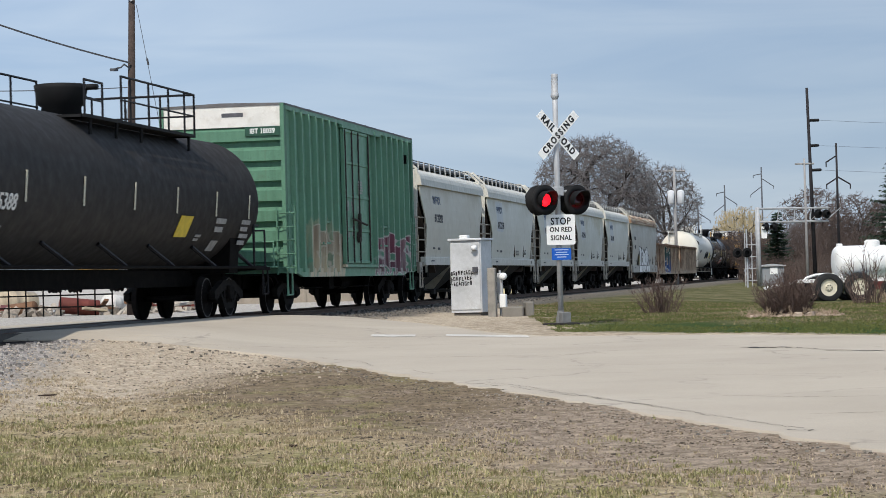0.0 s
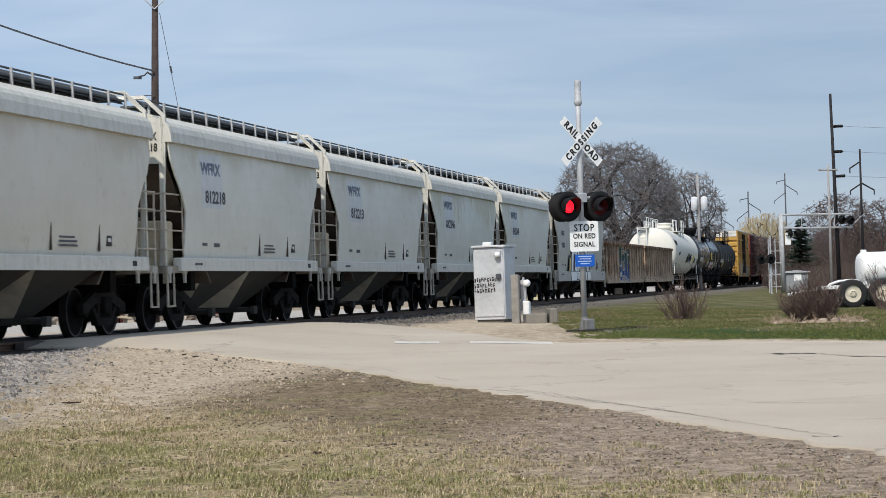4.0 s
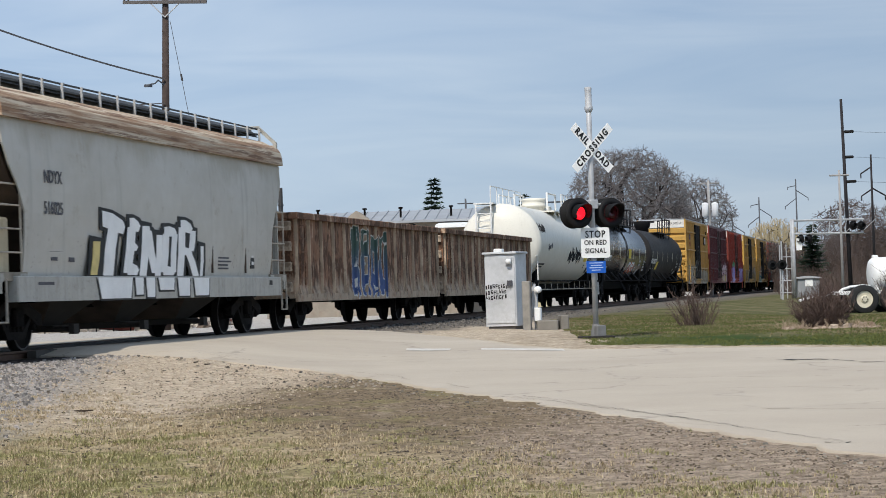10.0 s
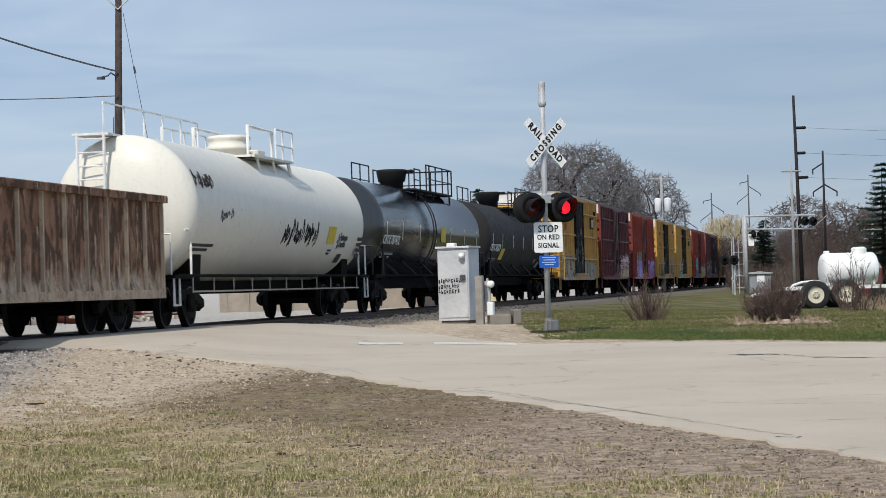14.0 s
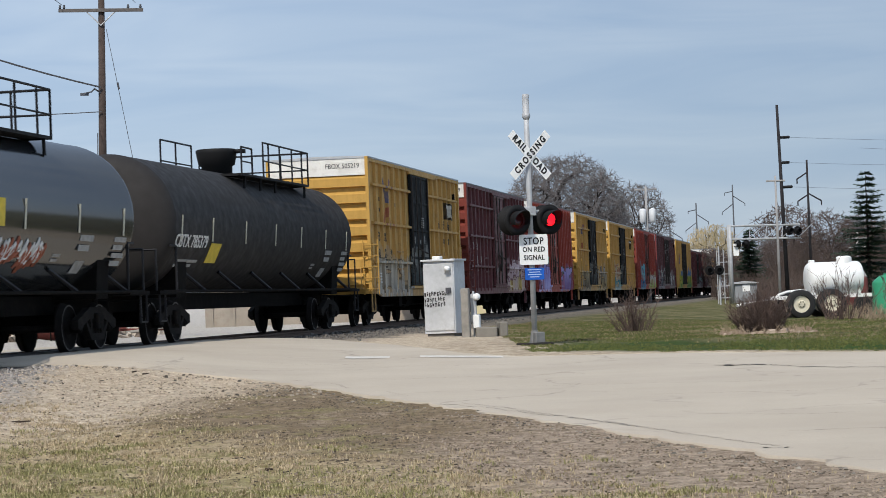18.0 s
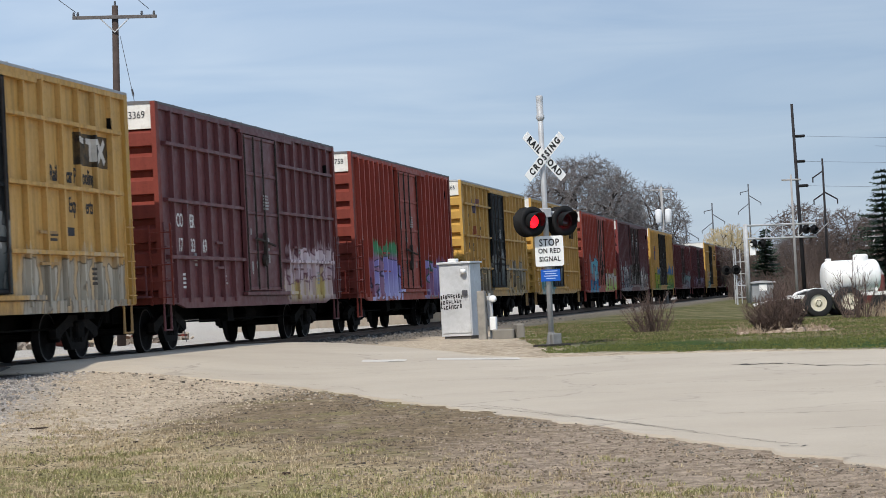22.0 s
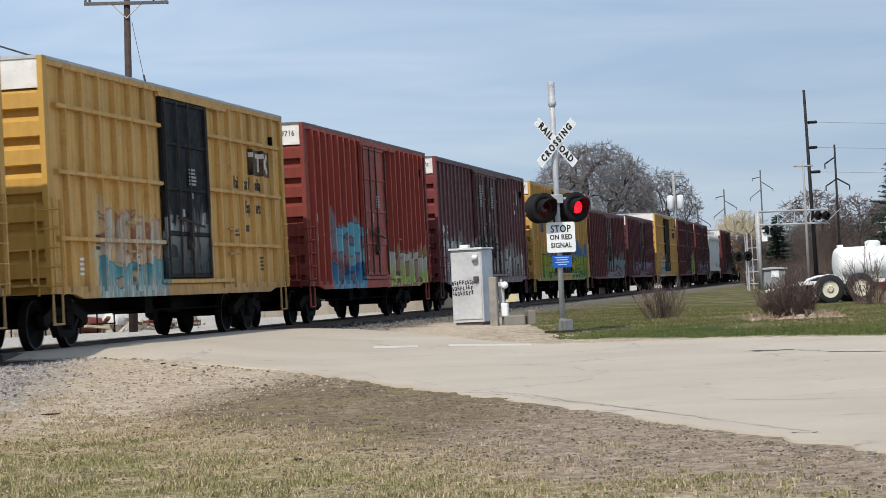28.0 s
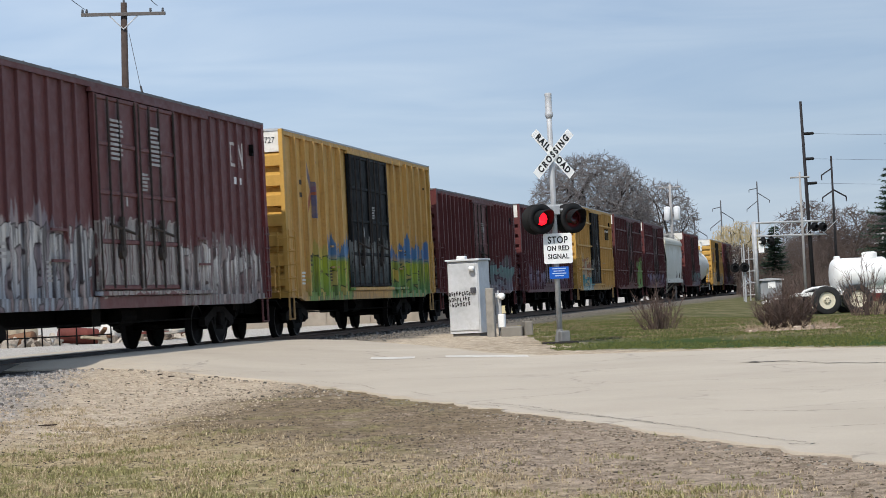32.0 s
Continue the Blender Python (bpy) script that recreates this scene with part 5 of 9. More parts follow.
ROOF_DULL = plain("dull_grey_roof_sheet", (0.13, 0.125, 0.125), 0.6, 0.1, 0.25, 2, 0.1, (0.10, 0.07, 0.055), 0.4)
# one dark brown for all door rods, gears and handles
HARDWARE = plain("dark_door_hardware", (0.05, 0.04, 0.034), 0.8, 0, 0.3, 6, 0.2, gloss=0.15)
DULL_WHITE = plain("dull_white_stencil", (0.38, 0.36, 0.34), 0.8, 0, 0.3, 7, 0)
DULL_INK = plain("dull_dark_stencil", (0.07, 0.06, 0.05), 0.8, 0, 0.3, 7, 0)
EMBLEM_RED = plain("faded_red_emblem", (0.36, 0.12, 0.07), 0.8, 0, 0.2, 5, 0)
DOOR_BLACK = car_paint("black_door_paint", (0.011, 0.012, 0.013), 0.6, (0.09, 0.08, 0.065), 0.2, 0.3, ((-3, 3, 1.2, 2.6, (0.2, 0.2, 0.185), (0.04, 0.05, 0.05), (0.02, 0.02, 0.02), 1.8),))


def hopper(u0, u1, label, paint, number=("", ""), bays=2, rim=None, top=4.46, box_mat=None, trim=None, old_patch=True, z0=1.42, sill=0.26):
    """A covered hopper: slab sides, sloped ends over open platforms, outlet bays, roof walk."""
    t, half = car(label, "hopper car", u0, u1)
    spin = []
    key = (paint.name, round(half, 2), bays, top)
    trim = trim or paint
    rim = rim or trim
    hw = 1.55
    yt, yb = half - 0.30, half - 1.25          # slab length at the top and at the sill
    z1 = top - 0.42

    def bulge(z):
        return hw - 0.10 * (2 * (z - z0) / (z1 - z0) - 1) ** 2

    def side_make(sg):
        q = Mesh()
        # curved slab between sill and shoulder, slightly bellied
        zs = np.linspace(z0, z1, 9)
        k = 12
        vs = []
        for z in zs:
            f_ = (z - z0) / (z1 - z0)
            x = sg * (hw - 0.10 * (2 * f_ - 1) ** 2)
            e = float(np.interp(f_, [0, 0.42, 0.7, 1], [yb, yb + 0.05, yt - 0.12, yt]))
            vs += [(x, -e + 2 * e * i / k, z) for i in range(k + 1)]
        n0 = len(vs)
        vs += [(x - sg * 0.03, y, z) for x, y, z in vs]
        fs = [(j * (k + 1) + i, j * (k + 1) + i + 1, (j + 1) * (k + 1) + i + 1, (j + 1) * (k + 1) + i) for j in range(8) for i in range(k)]
        fs += [tuple(i + n0 for i in f) for f in fs]
        for i in range(k):
            fs += [(i, i + 1, n0 + i + 1, n0 + i), (8 * (k + 1) + i, 8 * (k + 1) + i + 1, n0 + 8 * (k + 1) + i + 1, n0 + 8 * (k + 1) + i)]
        for j in range(8):
            for i in (0, k):
                a_, b_ = j * (k + 1) + i, (j + 1) * (k + 1) + i
                fs.append((a_, b_, n0 + b_, n0 + a_))
        q.add(vs, fs)
        return q.data("side_sheet", paint)
    for sg in (1, -1):
        part("side_sheet", shared(("hside", key, sg), lambda: side_make(sg)), t, "slab-sided welded steel sheet")
    arc = [(hw - 0.10, z1), (hw - 0.16, z1 + 0.10), (hw - 0.42, z1 + 0.24), (0.6, z1 + 0.33), (-0.6, z1 + 0.33), (-hw + 0.42, z1 + 0.24), (-hw + 0.16, z1 + 0.10), (-hw + 0.10, z1)]
    part("roof_shell", shared(("hroof", key), lambda: Mesh().prism(arc, -yt, yt, "y").data("roof_shell", paint, True)), t)
    # sheet coloured dark brown for rust and for the shade of the open end
    slope = shared(("slope", key), lambda: Mesh().prism([(-yt + 0.02, z1 + 0.05), (-yt + 0.02, z1 - 0.75), (-half + 3.1, 0.95), (-half + 3.2, 0.95), (-yt + 0.12, z1 - 0.72), (-yt + 0.12, z1 + 0.05)], -hw + 0.13, hw - 0.13, "x").data("slope_sheet", SLOPE))
    part("slope_sheet", slope, t, "rusty sloped end sheet with shade in its colour")
    part("slope_sheet", slope, t, at=pose(0, 0, 0, 0, 0, 180))
    part("top_rim", shared(("hrim", key, rim.name), lambda: Mesh().prism([(hw - 0.15, z1 - 0.29), (hw + 0.03, z1 - 0.30), (hw + 0.01, z1 - 0.10), (hw - 0.03, z1 + 0.02), (hw - 0.09, z1 + 0.10), (hw - 0.20, z1 + 0.16)], -yt, yt, "y").prism([(-hw + 0.15, z1 - 0.33), (-hw - 0.005, z1 - 0.30), (-hw + 0.005, z1 - 0.10), (-hw + 0.03, z1 + 0.02), (-hw + 0.09, z1 + 0.10), (-hw + 0.20, z1 + 0.16)], -yt, yt, "y")
         .prism([(hw - 0.20, z1 + 0.10), (hw - 0.17, z1 + 0.13), (hw - 0.43, z1 + 0.27), (0.6, z1 + 0.36), (0.6, z1 + 0.3)], -yt + 0.02, yt - 0.02, "y").data("top_rim", rim)), t, "rounded roof shoulder")
    part("side_sill", shared(("hsill", key), lambda: Mesh().box(hw - 0.16, hw + 0.03, -half + 0.75, half - 0.75, z0 + 0.04 - sill, z0 + 0.04, 0.02).box(-hw - 0.03, -hw + 0.16, -half + 0.75, half - 0.75, z0 + 0.04 - sill, z0 + 0.04, 0.02).data("side_sill", trim)), t, "pale side sill")
    # outlet bays
    span = 2 * (half - 2.9)
    for i in range(bays):
        c = -span / 2 + span * (i + 0.5) / bays
        w = span / bays * 0.49

        def bay():
            q = Mesh()
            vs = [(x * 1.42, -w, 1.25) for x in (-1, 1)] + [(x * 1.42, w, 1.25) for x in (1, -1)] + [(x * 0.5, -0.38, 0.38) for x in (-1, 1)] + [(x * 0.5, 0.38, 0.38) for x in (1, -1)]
            # light on the slopes and shade on sides and bottom are in the colours
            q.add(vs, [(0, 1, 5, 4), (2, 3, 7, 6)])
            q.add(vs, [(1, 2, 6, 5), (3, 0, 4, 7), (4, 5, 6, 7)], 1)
            return q.data("hopper_bay", [BAY_LIT if z0 > 1.3 else SLOPE, BAY_SHADED])
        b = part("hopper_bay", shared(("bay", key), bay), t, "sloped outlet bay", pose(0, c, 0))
        part("outlet_gate", shared(("gate", bays), lambda: Mesh().box(-0.75, 0.75, -0.45, 0.45, 0.28, 0.40, 0.02).tube((0.7, -0.5, 0.33), (1.15, -0.5, 0.33), 0.05).box(1.1, 1.2, -0.62, -0.38, 0.24, 0.42).data("outlet_gate", BAY_SHADED)), b)
    # dark centre sill and slope braces
    part("underframe", shared(("hunder", round(half, 2)), lambda: Mesh().box(-0.3, 0.3, -half + 0.2, half - 0.2, 0.70, 1.08).box(-1.35, 1.35, -half + 2.0, -half + 2.3, 0.8, 1.2).box(-1.35, 1.35, half - 2.3, half - 2.0, 0.8, 1.2).data("underframe", STEEL_DARK)), t)
    # end platforms with posts, ladder, rails

    def plat():
        q = Mesh()
        y = -half
        q.box(-1.5, 1.5, y, y + 1.35, 1.16, 1.30)
        q.box(-1.5, -1.42, y + 0.02, y + 0.1, 0.95, 1.3).box(1.42, 1.5, y + 0.02, y + 0.1, 0.95, 1.3)
        return q.data("end_platform", PLATFORM)

    def post():
        q = Mesh()
        y = -half
        for x in (-1.36, 1.36):
            q.box(x - 0.045, x + 0.045, y + 0.28, y + 0.36, 1.3, z1 + 0.1)
        q.box(-1.38, 1.38, y + 0.26, y + 0.34, z1 - 0.72, z1 + 0.18)
        return q.data("end_post", trim)

    def rails(m):
        y = -half + 0.06
        bits = [("handrail_post", [(x, yy, 1.3), (x, yy, 2.73)], 0.022) for x, yy in ((1.46, y), (1.0, y), (1.48, y + 1.1))]
        for z in (1.62, 2.0, 2.38, 2.72):
            bits.append(("handrail_bar", [(0.95, y, z), (1.48, y, z), (1.48, y + 1.1, z)], 0.016))
        bits.append(("stirrup", [(1.5, y, 1.2), (1.5, y, 0.5), (1.5, y + 0.4, 0.5), (1.5, y + 0.4, 1.2)], 0.02))
        for i, (nm, pts, r) in enumerate(bits):
            part(nm, shared(("hrail", key, i), lambda: Mesh().path(pts, r, 5).data(nm, RAIL_TAN)), t, at=m)

    def hoop():
        q = Mesh()
        y = -half + 0.06
        q.path([(1.30, y + 0.28, 1.3), (1.42, y + 0.28, z1 - 0.1), (1.42, y + 0.28, z1 + 0.22), (1.02, y + 0.28, z1 + 0.60), (0.45, y + 0.28, z1 + 0.60)], 0.05, 4)
        return q.data("grab_hoop", trim)
    for nm, fn in (("end_platform", plat), ("end_post", post)):
        me = shared(("h" + nm, key), fn)
        part(nm, me, t)
        part(nm, me, t, at=pose(0, 0, 0, 0, 0, 180))
    rails(Matrix.Diagonal((1, 1, 1, 1)))
    rails(Matrix.Diagonal((1, -1, 1, 1)))
    me = shared(("hhoop", key), hoop)
    for m in ((1, 1), (1, -1), (-1, 1), (-1, -1)):
        part("grab_hoop", me, t, at=Matrix.Diagonal((m[0], m[1], 1, 1)))
    part("valve_box", shared(("vbox", (box_mat or CREAM_BOX).name), lambda: Mesh().box(0.72, 1.28, 0, 0.8, 1.3, 2.2, 0.04).data("valve_box", box_mat or CREAM_BOX)), t, "cream-painted equipment box", pose(0, -half + 0.35, 0))
    part("brake_box", shared("hbrake", lambda: Mesh().box(-0.2, 0.68, 0, 0.6, 1.3, 2.3, 0.04).lathe([(0, 0.05), (0.05, 0.22), (0.75, 0.22), (0.8, 0.05)], "x", 12, centre=(-1.05, 0.4, 1.75)).data("brake_box", TAN_BOX)), t, "tan weathered brake equipment box", pose(0, -half + 0.55, 0))
    lug = shared("hlug", lambda: Mesh().prism([(-0.13, 1.28), (0.13, 1.28), (0.15, 1.18), (0.06, 1.12), (0.05, 0.96), (-0.05, 0.96), (-0.06, 1.12), (-0.15, 1.18)], 1.47, 1.51, "x").data("jacking_lug", LUG))
    for yy in (-half + 0.22, -half + 1.18, half - 1.18, half - 0.22):
        part("jacking_lug", lug, t, "pale cast jacking lug", pose(0, yy, 0))
    # roof walk: grating, posts, edge rails

    def walkway():
        q = Mesh()
        zz = z1 + 0.42
        for x0, x1 in ((-1.05, -0.5), (0.5, 1.05)):
            q.box(x0, x1, -yt + 0.1, yt - 0.1, zz, zz + 0.035)
        q.prism([(1.0, z1 + 0.37), (1.03, z1 + 0.37), (0.86, z1 + 0.56), (0.83, z1 + 0.56)], -yt + 0.1, yt - 0.1, "y")
        q.tube((1.03, -yt + 0.1, z1 + 0.56), (1.03, yt - 0.1, z1 + 0.56), 0.02, k=5)
        return q.data("roof_walk", GALV_DARK)
    part("roof_walk", shared(("hwalk", key), walkway), t, "dark grating roof walk")
    pm = shared(("wpost", key), lambda: Mesh().box(1.06, 1.10, -0.02, 0.02, z1 + 0.14, z1 + 0.57).data("walk_post", WALK_POST))
    n = int(yt * 2 / 0.95)
    for i in range(n + 1):
        part("walk_post", pm, t, at=pose(0, -yt + 0.15 + (2 * yt - 0.3) * i / n, 0))
    part("hatch", shared(("hatch", key), lambda: Mesh().box(-0.35, 0.35, -yt + 0.6, yt - 0.6, z1 + 0.33, z1 + 0.44, 0.03).data("hatch", paint)), t, "long trough hatch")
    truck(t, -half + 1.85, spin)
    truck(t, half - 1.85, spin)
    couplers(t, half)
    if number[0]:
        words(number[0], 0.36, FADED_BLUE, t, facing_side(bulge(3.3) + 0.008, -half + 2.95, 3.30), "lettering", "faded dark lettering", 1.3, offset=0.008)
        words(number[1], 0.36, FADED_INK, t, facing_side(bulge(2.72) + 0.008, -half + 3.2, 2.72), "lettering", "dark stencilled number", 1.3, offset=0.008)
        words(number[0] + "\n" + number[1], 0.22, INK, t, facing_front(1.06, -half + 0.255, z1 - 0.30), "lettering", "dark end lettering", 0.72, offset=0.006)
        q = Mesh()
        zs_ = np.linspace(2.5, 3.62, 7)
        q.add([(bulge(z) + 0.003, y, z) for z in zs_ for y in (-half + 2.25, -half + 3.75)], [(2 * i, 2 * i + 1, 2 * i + 3, 2 * i + 2) for i in range(6)])
        if old_patch:
            part("repaint_patch", q.data("repaint_patch", PATCH), t, "pale blue-grey repainted patch")
    for y in (half - 5.6, half - 3.25):
        part("grab_mark", shared(("tick", z0), lambda: Mesh().box(hw - 0.07, hw - 0.03, -0.016, 0.016, z0 + 0.12, z0 + 0.72).data("grab_mark", SLOPE)), t, "slim vertical bracket", pose(0, y, 0))
    flat = hw - 0.052
    for y, z, rows_n, w, h in ((half - 5.0, z0 + 0.62, 1, 0.55, 0.09), (half - 5.2, z0 + 0.45, 4, 0.95, 0.035), (half - 2.15, z0 + 0.72, 3, 0.28, 0.05), (half - 1.75, z0 + 0.68, 2, 0.25, 0.05), (-half + 2.3, z0 + 0.52, 1, 0.75, 0.07), (-half + 2.4, z0 + 0.36, 1, 0.35, 0.06), (-half + 3.2, z0 + 0.36, 1, 0.4, 0.08)):
        bars(t, flat, y, z, rows_n, w, h, h * 1.1, FADED_INK)
    part("placard", shared(("hplac", z0), lambda: Mesh().box(flat - 0.02, flat + 0.004, 0, 0.27, z0 + 0.22, z0 + 0.62).data("placard", INK)), t, "black service placard with pale lines", pose(0, half - 2.85, 0))
    for z in (0.30, 0.46):
        part("placard_line", shared(("hplacl", z0, z), lambda: Mesh().box(flat, flat + 0.008, 0.06, 0.21, z0 + z, z0 + z + 0.07).data("placard_line", WHITE_PAINT)), t, "", pose(0, half - 2.85, 0))
    bars(t, hw + 0.031, -half + 1.6, z0 - 0.06, 1, 0.8, 0.05, 0.05, FADED_INK)
    bars(t, hw + 0.031, half - 1.7, z0 - 0.04, 1, 0.3, 0.1, 0.05, INK)
    SPIN.append((CARS[-1], spin))
    return t


SLOPE = plain("rusty_shaded_slope_sheet", (0.085, 0.064, 0.05), 0.85, 0, 0.4, 2, 0.2, (0.10, 0.07, 0.05), 0.5)
# outlet bay pair: grime with shade in the colour, and a paler lit copy
BAY_SHADED = plain("grimy_shaded_outlet", (0.03, 0.027, 0.023), 0.85, 0, 0.3, 1.5, 0.2, (0.03, 0.027, 0.025), 0.8)
BAY_LIT = plain("lit_slope_sheet", (0.62, 0.58, 0.48), 0.8, 0, 0.15, 1.5, 0.15, (0.10, 0.085, 0.07), 0.35)
PLATFORM = plain("weathered_platform_paint", (0.26, 0.23, 0.18), 0.75, 0, 0.3, 3, 0.2, (0.10, 0.07, 0.05), 0.6)
RAIL_TAN = plain("tan_weathered_pipe", (0.42, 0.37, 0.30), 0.7, 0, 0.3, 5, 0.1, (0.14, 0.09, 0.06), 0.5)
LUG = plain("dusty_pale_casting", (0.40, 0.38, 0.33), 0.75, 0, 0.3, 6, 0.2, (0.1, 0.08, 0.06), 0.6)
TAN_BOX = plain("tan_box_paint", (0.30, 0.235, 0.16), 0.7, 0, 0.25, 3, 0.1, (0.12, 0.07, 0.04), 0.6)
CREAM_BOX = plain("cream_box_paint", (0.55, 0.48, 0.33), 0.6, 0, 0.2, 3, 0.1, (0.25, 0.15, 0.08), 0.4)
WALK_POST = plain("grey_walk_brackets", (0.40, 0.40, 0.39), 0.7, 0, 0.25, 5, 0.1)
GALV_DARK = plain("dark_grating", (0.09, 0.095, 0.10), 0.7, 0.2, 0.3, 5, 0.2)
FADED_BLUE = plain("faded_blue_stencil", (0.16, 0.19, 0.25), 0.8, 0, 0.2, 6, 0)
PATCH = plain("pale_blue_patch_paint", (0.55, 0.565, 0.57), 0.6, 0, 0.12, 2, 0.05, (0.58, 0.57, 0.52), 0.9)
FADED_INK = plain("worn_black_stencil", (0.09, 0.09, 0.10), 0.8, 0, 0.3, 9, 0)


def gondola(u0, u1, label, paint, stake):
    t, half = car(label, "gondola car", u0, u1)
    spin = []
    x, z0, z1 = 1.45, 0.74, 2.66
    key = (paint.name, round(half, 2))
    for nm, b_ in (("side_wall", (x - 0.03, x, -half + 0.1, half - 0.1, z0, z1)), ("side_wall", (-x, -x + 0.03, -half + 0.1, half - 0.1, z0, z1)), ("floor_plate", (-x + 0.03, x - 0.03, -half + 0.12, half - 0.12, z0, z0 + 0.08)),
                   ("end_wall", (-x, x, -half + 0.06, -half + 0.1, z0, z1)), ("end_wall", (-x, x, half - 0.1, half - 0.06, z0, z1)), ("side_sill", (x, x + 0.06, -half + 0.1, half - 0.1, 0.66, 0.84))):
        part(nm, shared(("g" + nm, key, b_[0], b_[2]), lambda: Mesh().box(*b_).data(nm, paint)), t)
    part("top_chord", shared(("gtop", key), lambda: Mesh().box(x - 0.08, x + 0.12, -half, half, z1 - 0.05, z1 + 0.10, 0.02).box(-x - 0.12, -x + 0.08, -half, half, z1 - 0.05, z1 + 0.10, 0.02).box(-x, x, -half, -half + 0.16, z1 - 0.05, z1 + 0.1, 0.02).box(-x, x, half - 0.16, half, z1 - 0.05, z1 + 0.1, 0.02).data("top_chord", paint)), t, "battered rusty top chord")
    def stake_at(yy, m):
        return Mesh().prism([(x - 0.01, yy - 0.04), (x - 0.01, yy + 0.04), (x + 0.065, yy + 0.025), (x + 0.065, yy - 0.025)], 0.68, z1 - 0.04, "z").data("side_stake", m)
    rib = shared(("grib", key), lambda: stake_at(0.0, stake))
    n = 14
    for i in range(n + 1):
        yy = -half + 0.18 + (2 * half - 0.36) * i / n
        part("side_stake", stake_at(yy, stake), t)
        part("side_stake", rib, t, at=pose(0, yy, 0, 0, 0, 180))
    for i in range(n):
        yy = -half + 0.18 + (2 * half - 0.36) * (i + 0.5) / n
        part("side_gusset", Mesh().prism([(x, 0.84), (x + 0.055, 0.84), (x, 1.02)], yy - 0.3, yy + 0.3, "y").data("side_gusset", paint), t)
    er = shared(("gend", key), lambda: Mesh().box(-1.4, 1.4, -half - 0.02, -half + 0.10, 0, 0.22, 0.03).data("end_rib", paint))
    for z in (0.9, 1.38, 1.86, 2.34):
        part("end_rib", er, t, at=pose(0, 0, z))
        part("end_rib", er, t, at=pose(0, 0, z, 0, 0, 180))
    part("ladder", ladder_mesh(paint, 0.45, 1.05, 2.6, 5, "gon"), t, at=pose(x + 0.1, -half + 0.25, 0))
    part("underframe", shared(("gunder", round(half, 2)), lambda: Mesh().box(-0.35, 0.35, -half + 0.3, half - 0.3, 0.62, 1.05).box(-1.3, 1.3, -half + 2.6, half - 2.6, 0.86, 1.05).box(0.5, 1.0, -1.2, -0.5, 0.6, 0.95).data("underframe", STEEL_DARK)), t)
    part("brake_housing", shared("gbrake", lambda: Mesh().lathe([(0, 0.06), (0.02, 0.25), (0.10, 0.25), (0.14, 0.1)], "y", 14, centre=(0.5, 0, 0)).box(0.3, 0.7, 0.05, 0.25, -0.15, 0.15).data("brake_housing", STEEL_DARK)), t, at=pose(0, -half - 0.15, z1 + 0.05))
    truck(t, -half + 1.9, spin)
    truck(t, half - 1.9, spin)
    couplers(t, half)
    SPIN.append((CARS[-1], spin))
    return t


def railing(t, mat_, pts, z0, z1, r=0.026):
    """Posts, a top rail and a middle rail through the points, each a part."""
    part("railing_rail", Mesh().path([(x, y, z1) for x, y in pts], r, 6).data("railing_rail", mat_), t)
    part("railing_rail", Mesh().path([(x, y, (z0 + z1) / 2) for x, y in pts], r * 0.8, 6).data("railing_rail", mat_), t)
    pm = shared(("rpost", mat_.name, round(z1 - z0, 2), r), lambda: Mesh().tube((0, 0, 0), (0, 0, z1 - z0), r, k=6).data("railing_post", mat_))
    for x, y in pts:
        part("railing_post", pm, t, at=pose(x, y, z0))


